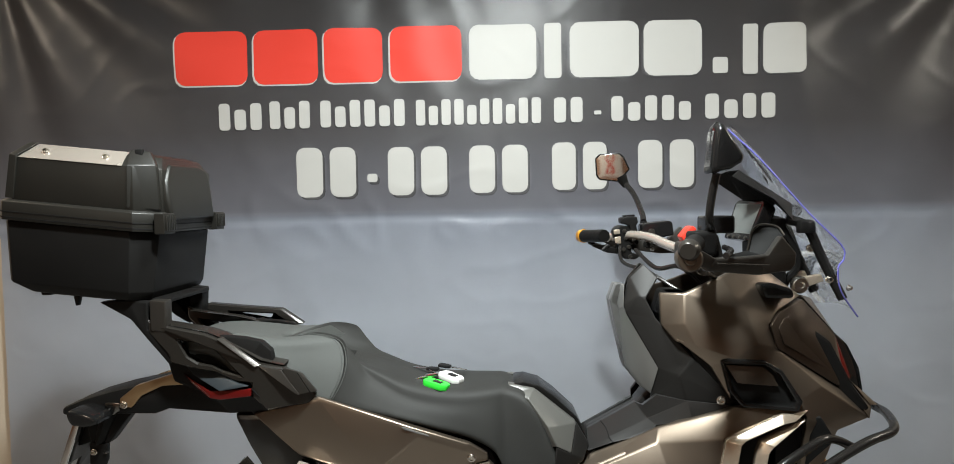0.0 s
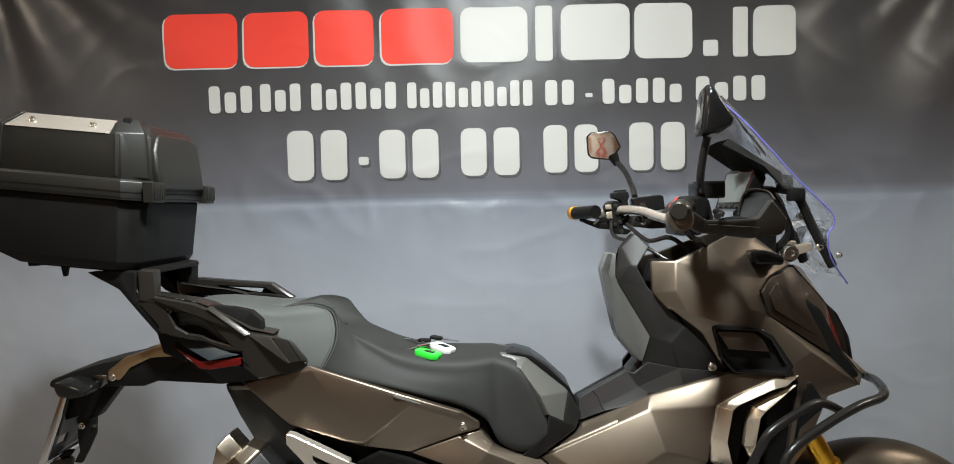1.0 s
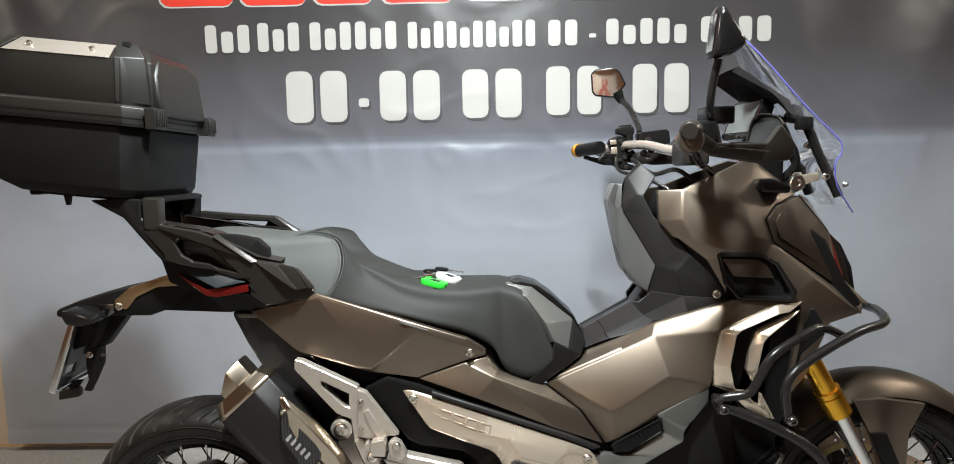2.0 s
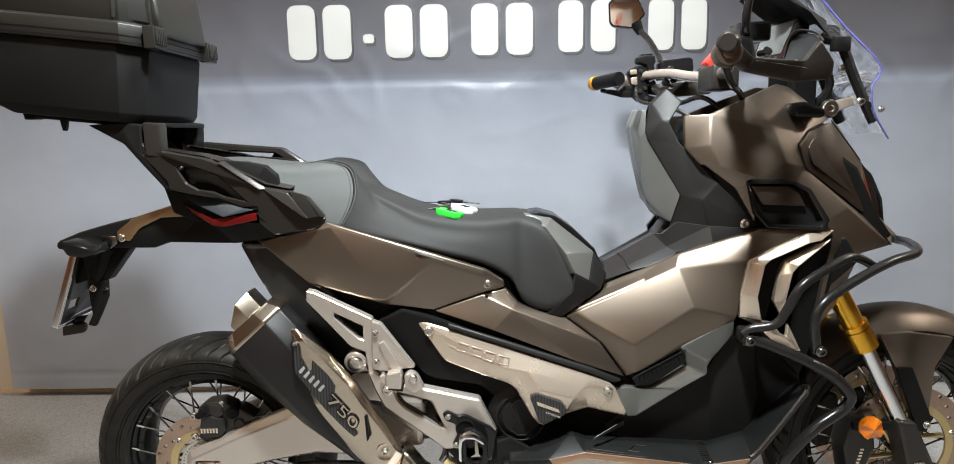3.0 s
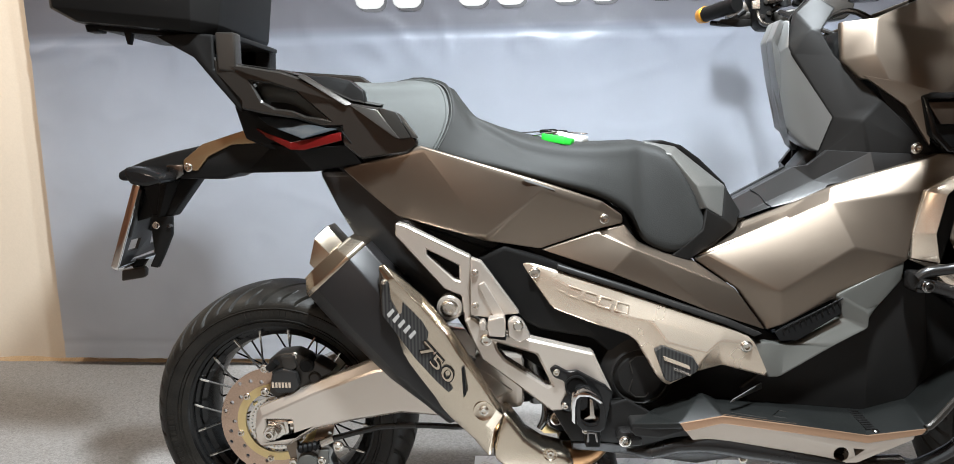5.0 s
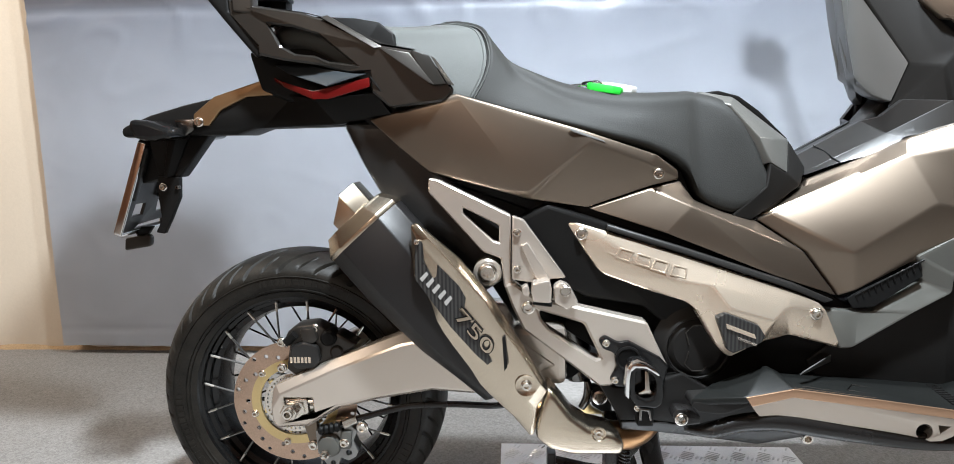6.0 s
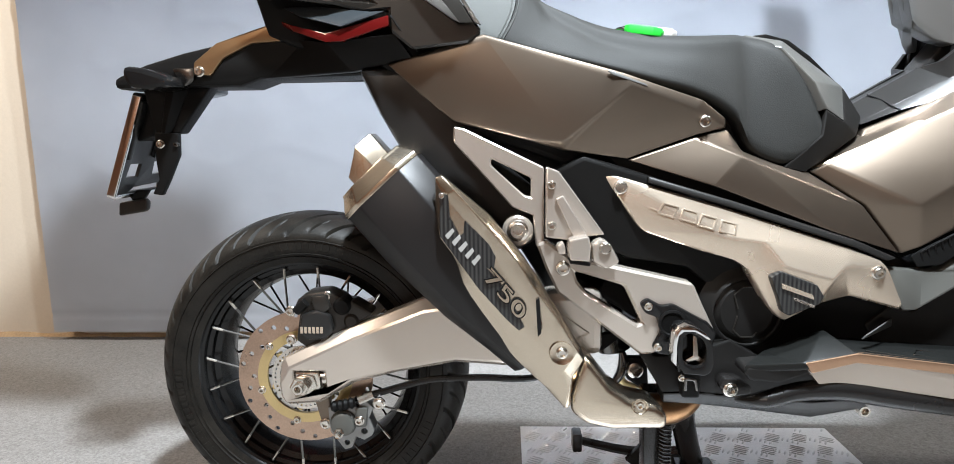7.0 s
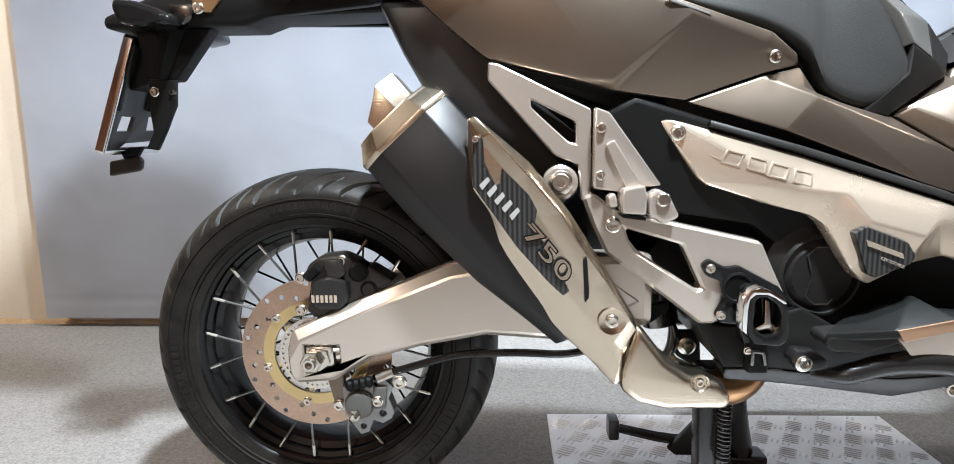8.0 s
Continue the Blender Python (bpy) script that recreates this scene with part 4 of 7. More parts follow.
STRIP = [(0.532, -0.164, 0.651), (0.634, -0.157, 0.684), (0.685, -0.15, 0.695), (0.712, -0.14, 0.662), (0.768, -0.138, 0.637), (0.812, -0.145, 0.628), (0.885, -0.172, 0.578), (0.936, -0.187, 0.506), (0.832, -0.187, 0.541), (0.700, -0.176, 0.655), (0.660, -0.182, 0.610)]
pair("lower_side_panel", STRIP, [[0, 1, 9, 10], [1, 2, 3, 9], [3, 4, 5, 6, 9], [9, 6, 7, 8], [9, 8, 10]], BRONZE, bike, "narrow matt bronze side panel under the seat", 0.015, 0.003)
COVER = [(0.816, -0.145, 0.629), (0.899, -0.115, 0.659), (0.911, -0.108, 0.693), (1.020, -0.121, 0.740), (1.063, -0.130, 0.762), (1.200, -0.174, 0.813), (1.214, -0.178, 0.820), (0.837, -0.152, 0.642), (1.054, -0.150, 0.734), (1.074, -0.201, 0.659), (0.952, -0.202, 0.580), (0.889, -0.172, 0.577), (1.058, -0.194, 0.570), (0.966, -0.189, 0.516), (0.940, -0.182, 0.504), (1.183, -0.195, 0.757), (1.163, -0.205, 0.637), (1.342, -0.197, 0.822)]
pair("centre_cover", COVER, [[7, 1, 2, 3, 4, 8], [0, 1, 7], [7, 8, 9, 10], [0, 7, 10, 11], [11, 10, 13, 14], [10, 9, 12, 13], [4, 5, 15, 8], [5, 6, 17, 15], [8, 15, 16, 9], [9, 16, 12]],
     BRONZE, bike, "large matt bronze tunnel cover with folded facets", 0.02, 0.004)

# -- champagne engine cover on its black surround --
TRIM = [(0.408, 0.632), (0.463, 0.660), (0.538, 0.636), (0.929, 0.510), (0.967, 0.486), (1.06, 0.520), (1.155, 0.600), (1.20, 0.60), (1.32, 0.52), (1.33, 0.42), (1.25, 0.345), (1.13, 0.345), (0.960, 0.349), (0.885, 0.354), (0.792, 0.334), (0.727, 0.323), (0.697, 0.354), (0.660, 0.453), (0.626, 0.482), (0.531, 0.497), (0.503, 0.512)]
part("side_backing", prism([(0.50, 0.66), (0.70, 0.66), (0.86, 0.60), (0.93, 0.53), (0.90, 0.48), (0.60, 0.55)], -0.150, -0.10, 0.004), DARK, bike, "dark gap behind the side panels")
trim = part("engine_surround", prism(TRIM, -0.168, -0.12, 0.008), PLASTIC, bike, "black textured plastic round the engine cover")
part("engine_surround", prism(TRIM, 0.128, 0.08, 0.008), PLASTIC, bike, "black textured plastic round the engine cover")
BAND = [(0.907, -0.188, 0.484), (0.966, -0.188, 0.481), (0.993, -0.188, 0.480), (1.067, -0.188, 0.532), (1.050, -0.200, 0.574), (1.102, -0.206, 0.547), (1.106, -0.207, 0.535), (1.106, -0.207, 0.516), (1.052, -0.207, 0.485), (0.960, -0.200, 0.421), (0.942, -0.196, 0.418), (1.160, -0.203, 0.637), (1.163, -0.194, 0.600), (1.130, -0.190, 0.555)]
part("surround_ledge", faceted(BAND, [[0, 1, 9, 10], [1, 2, 8, 9], [2, 3, 7, 8], [3, 4, 5, 6, 7], [4, 11, 12, 13, 5], [5, 13, 6]], 0.03, 0.004), LEDGE, trim, "dark olive-grey ledge under the grille")
part("foot_wall", faceted([(0.940, -0.174, 0.425), (0.968, -0.178, 0.416), (1.115, -0.180, 0.520), (1.165, -0.180, 0.604), (1.215, -0.174, 0.59), (1.235, -0.170, 0.45), (1.215, -0.170, 0.37), (1.13, -0.174, 0.345), (0.92, -0.174, 0.355), (0.90, -0.172, 0.39)],
                          [[0, 1, 2, 7, 8, 9], [2, 3, 4, 5, 6, 7]], 0.02, 0.004), TRIMM, trim, "flat black wall beside the footboard")
# Grey stands in for the light caught on this black edge.
part("wall_flange", faceted([(0.862, -0.238, 0.388), (0.866, -0.244, 0.397), (0.948, -0.168, 0.402), (0.950, -0.166, 0.388)], [[0, 1, 2, 3]], 0.004, 0.0012), GREYSHELL, trim, "pale bent edge of the black wall, its highlight painted")
part("grille", faceted([(0.952, -0.188, 0.502), (0.968, -0.190, 0.514), (1.054, -0.2005, 0.564), (1.061, -0.2005, 0.542), (0.993, -0.194, 0.490), (0.962, -0.190, 0.486)], [[0, 1, 2, 3, 4, 5]], 0.004, 0.001), DARK, trim, "dark mesh grille under the cover")
for k in range(11):
    x = 0.965 + k * 0.0088
    z = 0.508 + k * 0.0056
    part("grille_rib", tube([(x + 0.004, -0.1895 - k * 0.0011, z - 0.012), (x, -0.1900 - k * 0.0011, z + 0.0), (x + 0.007, -0.1905 - k * 0.0011, z + 0.005)], 0.0018, 6, 2), PLASTIC, trim)
part("engine_rear_cover", prism([(0.42, 0.57), (0.66, 0.53), (0.67, 0.37), (0.57, 0.375), (0.50, 0.42), (0.43, 0.465)], -0.11, 0.05, 0.008), DARK, bike, "dark rear of the engine")
part("engine_case", lathe([(0.0, 0.012), (0.04, 0.012), (0.046, 0.006), (0.06, 0.0), (0.072, -0.006), (0.076, -0.02), (0.076, -0.10)], (0.715, -0.172, 0.415), (0, -1, 0), 36), TRIMM, bike, "dark round engine case")
CHAMP = [(0.492, -0.168, 0.629), (0.513, -0.170, 0.628), (0.682, -0.187, 0.576), (0.860, -0.195, 0.516), (0.903, -0.200, 0.498), (0.915, -0.200, 0.485), (0.939, -0.200, 0.431), (0.937, -0.198, 0.421), (0.856, -0.205, 0.445), (0.807, -0.215, 0.435),
         (0.760, -0.215, 0.410), (0.749, -0.215, 0.415), (0.736, -0.215, 0.430), (0.702, -0.205, 0.489), (0.686, -0.200, 0.500), (0.637, -0.190, 0.513), (0.557, -0.178, 0.540), (0.545, -0.175, 0.551),
         (0.671, -0.200, 0.535), (0.728, -0.214, 0.530), (0.752, -0.228, 0.495), (0.823, -0.226, 0.474), (0.850, -0.207, 0.492)]
champ = pair("engine_cover", CHAMP, [[0, 1, 18, 16, 17], [1, 2, 18], [18, 15, 16], [2, 3, 22, 19, 18], [3, 4, 5, 22], [22, 5, 6, 7, 8], [18, 19, 14, 15], [19, 13, 14], [19, 20, 12, 13], [20, 21, 9, 10, 11, 12], [19, 22, 21, 20], [22, 8, 9, 21]],
             CHAMPAGNE, bike, "champagne coloured metal engine cover with an embossed mark", 0.03, 0.004)
part("cover_ledge", faceted([(0.560, -0.177, 0.627), (0.684, -0.188, 0.589), (0.864, -0.195, 0.529), (0.930, -0.193, 0.500), (0.560, -0.180, 0.617), (0.684, -0.192, 0.578), (0.862, -0.199, 0.518), (0.912, -0.200, 0.497)],
                           [[0, 1, 5, 4], [1, 2, 6, 5], [2, 3, 7, 6]], 0.012, 0.003), TRIMM, champ, "satin dark ledge along the cover's upper edge")
bolt(champ, 0.519, -0.175, 0.610, 0.0095)
bolt(champ, 0.898, -0.203, 0.480, 0.0095)
case_mark = part("case_mark", lathe([(0.050, 0.010), (0.052, 0.0135), (0.056, 0.0105)], (0.715, -0.172, 0.415), (0, -1, 0), 36), TRIMM, bike, "raised ring on the engine case")
for turn in (0, 1):
    z0 = 0.421 - 0.012 * turn
    up = 1 - 2 * turn
    part("case_mark", tube([(0.700, -0.186, z0), (0.694, -0.186, z0 + up * 0.022), (0.706, -0.186, z0 + up * 0.034), (0.724, -0.186, z0 + up * 0.034), (0.730, -0.186, z0 + up * 0.026)], 0.0012, 6, 1), TAILGREY, bike, "raised line on the engine case")
BADGE = [(0.730, 0.480), (0.744, 0.489), (0.797, 0.468), (0.808, 0.451), (0.801, 0.439), (0.759, 0.422), (0.749, 0.427)]
badge = part("badge", prism(BADGE, -0.231, -0.215, 0.002), CARBON, champ, "black carbon badge with a plain bar")
part("badge_bar", prism([(0.744, 0.472), (0.790, 0.454), (0.792, 0.447), (0.746, 0.464)], -0.233, -0.23, 0), CHAMPAGNE, badge)
tilt = Matrix(((0.926, 0.378, 0), (0, 0, -1), (-0.378, 0.926, 0))).to_4x4()
part("badge_word", letters("CROSSOVER", 0.0058, 0.0, Matrix.Translation((0.763, -0.2318, 0.4465)) @ tilt), SILVER, badge, "small pale word CROSSOVER", 35, None)


def champ_y(x, z):
    """The cover's near face over x and z."""
    for i, j, k in ((1, 2, 18), (1, 18, 16), (2, 3, 18), (18, 15, 16), (0, 1, 16)):
        a, b, c = (Vector(CHAMP[n]) for n in (i, j, k))
        det = (b.x - a.x) * (c.z - a.z) - (c.x - a.x) * (b.z - a.z)
        u = ((x - a.x) * (c.z - a.z) - (c.x - a.x) * (z - a.z)) / det
        v = ((b.x - a.x) * (z - a.z) - (x - a.x) * (b.z - a.z)) / det
        if u >= -0.001 and v >= -0.001 and u + v <= 1.001:
            return a.y + u * (b.y - a.y) + v * (c.y - a.y)
    return -0.19


def embossed(outline, width):
    """A thin raised outline that follows the cover's face."""
    cx, cz = (sum(p[i] for p in outline) / len(outline) for i in (0, 1))
    inner = []
    for x, z in outline:
        d = math.hypot(x - cx, z - cz)
        inner.append((x + (cx - x) * width / d, z + (cz - z) * width / d))
    n = len(outline)
    pts = [(x, champ_y(x, z) - 0.0016, z) for x, z in (*outline, *inner)]
    return faceted(pts, [[i, (i + 1) % n, n + (i + 1) % n, n + i] for i in range(n)], 0.006, 0.0006)


for k in range(4):
    x, z = 0.582 + 0.0285 * k, 0.588 - 0.0088 * k
    lean = 0.004 * (k % 2)
    part("embossed_bar", embossed([(x, z), (x + 0.024, z - 0.007), (x + 0.016 + lean, z - 0.025), (x - 0.009 + lean, z - 0.018)], 0.0042), CHAMPAGNE, champ, "embossed mark, outline of a plain slanted bar")
face = [(px, champ_y(px, pz) - 0.0014, pz) for px, pz in ((0.562, 0.580), (0.580, 0.573), (0.580, 0.570), (0.564, 0.577))]
part("embossed_bar", faceted(face, [[0, 1, 2, 3]], 0.006, 0.0006), CHAMPAGNE, champ, "embossed mark, thin lead line")

# -- duct chevrons beside the front panel --
CHEV = [(1.169, -0.203, 0.641), (1.169, -0.203, 0.687), (1.184, -0.203, 0.758), (1.203, -0.203, 0.769), (1.300, -0.203, 0.813), (1.355, -0.200, 0.819),
        (1.210, -0.217, 0.634), (1.198, -0.219, 0.685), (1.210, -0.219, 0.752), (1.220, -0.219, 0.762), (1.299, -0.217, 0.796), (1.322, -0.215, 0.800)]
pair("duct_trim", CHEV, [[k, k + 1, k + 7, k + 6] for k in range(5)], CHAMPAGNE, bike, "champagne chevron trim round the air duct", 0.016, 0.002)
CHEVLOW = [(1.168, -0.204, 0.639), (1.197, -0.205, 0.626), (1.237, -0.205, 0.589), (1.283, -0.205, 0.566), (1.301, -0.205, 0.563), (1.211, -0.215, 0.631), (1.233, -0.215, 0.630), (1.249, -0.215, 0.607), (1.264, -0.215, 0.598), (1.267, -0.212, 0.625)]
pair("duct_trim", CHEVLOW, [[k, k + 1, k + 6, k + 5] for k in range(4)], CHAMPAGNE, bike, "champagne chevron trim round the air duct", 0.014, 0.002)
CHEVIN = [(1.251, -0.204, 0.644), (1.237, -0.204, 0.673), (1.244, -0.204, 0.726), (1.255, -0.204, 0.757), (1.341, -0.200, 0.798), (1.262, -0.216, 0.658), (1.257, -0.217, 0.677), (1.268, -0.217, 0.736), (1.278, -0.216, 0.747), (1.347, -0.208, 0.802)]
pair("duct_trim", CHEVIN, [[k, k + 1, k + 6, k + 5] for k in range(4)], CHAMPAGNE, bike, "champagne chevron trim round the air duct", 0.014, 0.002)
part("duct", prism([(1.17, 0.66), (1.19, 0.76), (1.345, 0.81), (1.30, 0.76), (1.285, 0.57), (1.22, 0.60)], -0.185, -0.10, 0.004), DARK, bike, "dark air duct opening")

plates("duct_backing", [(1.22, 0.60), (1.26, 0.79), (1.39, 0.80), (1.42, 0.75), (1.365, 0.70), (1.340, 0.60), (1.31, 0.50)], -0.185, -0.155, DARK, bike, "black panel behind the crash bars", 0.004)

# -- front fairing --
FAIR = [(1.073, -0.098, 1.056), (1.122, -0.124, 1.058), (1.205, -0.108, 1.092), (1.276, -0.078, 1.120), (1.116, -0.140, 0.993), (1.247, -0.148, 1.020), (1.291, -0.156, 0.991), (1.321, -0.135, 1.020), (1.394, -0.080, 1.043), (1.134, -0.150, 0.947),
        (1.073, -0.113, 0.986), (1.207, -0.175, 0.923), (1.277, -0.182, 0.914), (1.343, -0.192, 0.843), (1.329, -0.197, 0.824), (1.262, -0.176, 0.955), (1.305, -0.165, 0.943), (1.472, -0.090, 0.836), (1.353, -0.200, 0.805), (1.442, -0.150, 0.758),
        (1.570, -0.040, 0.780), (1.525, -0.040, 0.830), (1.100, -0.132, 0.952), (1.544, -0.090, 0.765), (1.40, -0.165, 0.86), (1.325, -0.195, 0.60), (1.40, -0.14, 0.64), (1.306, -0.070, 1.114)]
fair = pair("front_fairing", FAIR, [[10, 0, 1, 4], [22, 10, 4, 9], [1, 2, 5], [1, 5, 15, 4], [4, 15, 11, 9], [2, 3, 5], [3, 27, 7, 5], [27, 8, 7], [5, 7, 6], [5, 6, 16, 15], [15, 16, 12, 11], [16, 24, 13, 12], [16, 17, 24], [24, 17, 21, 20, 23], [24, 23, 19, 18, 13], [13, 18, 14], [18, 19, 26, 25]],
            BRONZE, bike, "matt bronze front fairing with sharp facets", 0.015, 0.0035, 9)
INTAKE = [(1.184, 0.919), (1.198, 0.925), (1.271, 0.922), (1.300, 0.905), (1.338, 0.842), (1.330, 0.820), (1.225, 0.822), (1.200, 0.852)]
INHOLE = [(1.192, 0.913), (1.270, 0.913), (1.294, 0.898), (1.326, 0.840), (1.322, 0.829), (1.230, 0.831), (1.209, 0.857)]


def slanted(bm):
    """Follows the fairing's outward slope towards the front."""
    for v in bm.verts:
        v.co.y += -0.25 * (v.co.x - 1.136) + 0.3 * max(0, v.co.z - 0.90)
    return bm


intake = part("air_intake", slanted(prism(INTAKE, -0.163, -0.135, 0.003, [INHOLE])), GLOSSY, bike, "gloss black air intake frame")
part("intake_floor", slanted(prism(INHOLE, -0.140, -0.130, 0)), DARK, intake)
part("intake_plate", slanted(prism([(1.196, 0.909), (1.268, 0.909), (1.286, 0.894), (1.298, 0.868), (1.218, 0.870)], -0.150, -0.140, 0.002)), DARKBRONZE, intake, "dark bronze plate in the intake")
part("intake_back", faceted([(1.125, -0.128, 0.945), (1.205, -0.150, 0.930), (1.345, -0.178, 0.850), (1.335, -0.178, 0.815), (1.19, -0.140, 0.82)], [[0, 1, 2, 3, 4]], 0.01, 0.002), PLASTIC, intake)
part("cheek_panel", faceted([(1.100, -0.134, 0.958), (1.134, -0.150, 0.950), (1.207, -0.173, 0.926), (1.277, -0.184, 0.917), (1.190, -0.166, 0.917), (1.203, -0.168, 0.850), (1.207, -0.165, 0.832), (1.168, -0.152, 0.903)], [[0, 1, 2, 4, 7], [2, 3, 4], [4, 5, 6, 7]], 0.008, 0.002), BRONZE, intake, "bronze cheek beside the intake")
HEAD = [(1.294, -0.157, 0.990), (1.319, -0.139, 1.018), (1.395, -0.085, 1.036), (1.487, -0.045, 0.950), (1.525, -0.042, 0.837), (1.472, -0.092, 0.840), (1.304, -0.167, 0.943)]
head = pair("headlamp_surround", [(x, y - 0.004, z) for x, y, z in HEAD], [[0, 1, 2, 3, 5, 6], [3, 4, 5]], DARKBRONZE, bike, "dark headlamp surround", 0.03, 0.003)
pair("surround_panel", [(1.312, -0.157, 0.985), (1.330, -0.140, 1.003), (1.388, -0.094, 1.018), (1.452, -0.064, 0.945), (1.466, -0.090, 0.868), (1.320, -0.165, 0.952)], [[0, 1, 2, 3, 4, 5]], DARKBRONZE, head, "bronze inner panel of the surround", 0.01, 0.002)
# The lens is red only to hold a reflected glint in its colour.
pair("headlamp", [(1.455, -0.066, 0.945), (1.490, -0.050, 0.940), (1.526, -0.047, 0.845), (1.500, -0.072, 0.845), (1.472, -0.08, 0.875)], [[0, 1, 2, 3, 4]], RED, head, "headlamp lens, red glint put in its colour", 0.01, 0.002)
part("nose_core", prism([(1.10, 1.02), (1.25, 1.065), (1.38, 1.00), (1.46, 0.94), (1.51, 0.84), (1.55, 0.785), (1.40, 0.70), (1.20, 0.62), (1.10, 0.80)], -0.09, 0.05, 0.01), PLASTIC, bike, "dark core behind the fairing")
NOSE = [(1.394, -0.080, 1.043), (1.487, -0.046, 0.950), (1.526, -0.043, 0.837), (1.572, -0.040, 0.780), (1.443, MID, 1.030), (1.477, MID, 0.968), (1.529, MID, 0.918), (1.557, MID, 0.862), (1.566, MID, 0.807), (1.602, MID, 0.773)]
FULL = NOSE + [(x, 2 * MID - y, z) for x, y, z in NOSE[:4]]
nose = part("nose_panel", faceted(FULL, [[0, 4, 5, 1], [10, 11, 5, 4]], 0.006, 0.002), BRONZE, bike, "bronze nose between the headlamps")
part("nose_tip", faceted(FULL, [[3, 2, 8], [3, 8, 9], [13, 8, 12], [13, 9, 8]], 0.006, 0.002), BRONZE, bike, "bronze nose tip under the headlamps")
for flip in (0, 1):
    P = [(x, 2 * MID - y if flip else y, z) for x, y, z in NOSE]
    part("headlamp_glass", faceted([P[1], P[5], P[6], P[7], P[8], P[2]], [[0, 1, 2], [0, 2, 3, 5], [5, 3, 4]], 0.006, 0.002), GLOSSY, nose, "dark headlamp glass")
part("beak", faceted([(1.51, -0.06, 0.83), (1.585, MID, 0.775), (1.51, 0.02, 0.83), (1.54, -0.09, 0.765), (1.54, 0.05, 0.765)], [[0, 1, 3], [2, 4, 1], [0, 2, 1]], 0.01, 0.002), BRONZE, bike, "pointed bronze beak over the front wheel")

# -- leg shield and inner trim --
LEG = [(0.971, MID, 1.033), (0.985, -0.020, 1.071), (1.006, -0.042, 1.070), (1.001, -0.056, 1.018), (0.993, -0.032, 1.008), (1.003, -0.036, 0.887), (1.035, -0.060, 0.834), (1.056, -0.082, 0.822), (1.069, -0.102, 0.886), (0.983, MID, 0.970), (1.008, MID, 0.868)]
LEGF = [[0, 1, 2, 3, 4], [9, 0, 4, 5], [10, 9, 5, 6], [4, 3, 8, 7, 6, 5]]
leg = part("leg_shield", faceted(LEG, LEGF, 0.03, 0.003), GREYSHELL, bike, "matt grey inner leg shield")
part("leg_shield", faceted(other_side(LEG), LEGF, 0.03, 0.003), GREYSHELL, bike, "matt grey inner leg shield")
INNER = [(1.018, -0.030, 1.084), (1.049, -0.040, 1.117), (1.081, -0.060, 1.087), (1.046, -0.085, 1.042), (1.065, -0.100, 0.998), (1.140, -0.132, 0.915), (1.211, -0.152, 0.834), (1.219, -0.157, 0.825), (1.209, -0.154, 0.815), (1.134, -0.130, 0.777),
         (1.063, -0.112, 0.762), (1.020, -0.105, 0.739), (0.913, -0.090, 0.691), (0.912, -0.050, 0.703), (0.911, -0.030, 0.734), (1.033, -0.030, 0.805), (1.056, -0.080, 0.815), (1.069, -0.102, 0.883), (1.005, -0.062, 1.005), (1.001, -0.052, 1.025), (1.032, -0.078, 1.049), (1.105, -0.137, 0.879)]
inner = pair("inner_trim", INNER, [[0, 1, 2, 3, 20], [0, 20, 19], [19, 20, 18], [20, 3, 4, 18], [18, 4, 5, 21, 17], [17, 21, 16], [5, 6, 7, 8, 9, 21], [16, 21, 9, 10]],
             TRIMM, bike, "black plastic inner fairing and tunnel trim", 0.012, 0.004)
bolt(inner, 1.189, -0.158, 0.829, 0.009)
TTRIM = [(0.914, -0.045, 0.729), (1.027, -0.045, 0.792), (1.044, -0.096, 0.770), (0.957, -0.096, 0.727), (0.909, -0.096, 0.704), (0.908, -0.106, 0.700), (0.959, -0.112, 0.720), (1.049, -0.120, 0.744), (1.058, -0.122, 0.763), (1.123, -0.137, 0.822),
         (1.132, -0.143, 0.780), (1.212, -0.160, 0.818), (1.036, -0.088, 0.798), (1.063, -0.104, 0.826)]
ttrim = pair("tunnel_trim", TTRIM, [[0, 1, 2, 3, 4], [4, 3, 6, 5], [3, 2, 8, 7, 6], [2, 9, 10, 8], [9, 11, 10], [1, 12, 13, 9, 2]], SATIN, bike, "satin black tunnel trim with sharp folds", 0.012, 0.003)
part("trim_joint", tube([(0.946, -0.047, 0.749), (0.955, -0.072, 0.740), (0.957, -0.098, 0.729), (0.963, -0.113, 0.722)], 0.0012, 6, 2), DARK, ttrim)
part("tunnel", prism([(0.90, 0.69), (0.912, 0.727), (1.030, 0.791), (1.085, 0.86), (1.085, 1.0), (1.10, 1.05), (1.15, 1.05), (1.18, 0.80), (1.05, 0.72)], -0.050, 0.010, 0.006), SATIN, bike, "black tunnel between the leg shields")
part("tunnel", prism([(0.94, 0.69), (1.06, 0.755), (1.085, 0.86), (1.085, 1.0), (1.10, 1.05), (1.15, 1.05), (1.18, 0.80), (1.05, 0.72)], -0.085, 0.045, 0.006), PLASTIC, bike, "black tunnel between the leg shields")

# -- screen, brackets, dash --
EDGE = [(1.243, -0.050, 1.423), (1.304, -0.080, 1.352), (1.398, -0.110, 1.230), (1.457, -0.130, 1.161), (1.463, -0.130, 1.130), (1.451, -0.130, 1.110), (1.460, -0.125, 1.059), (1.502, -0.115, 1.000)]


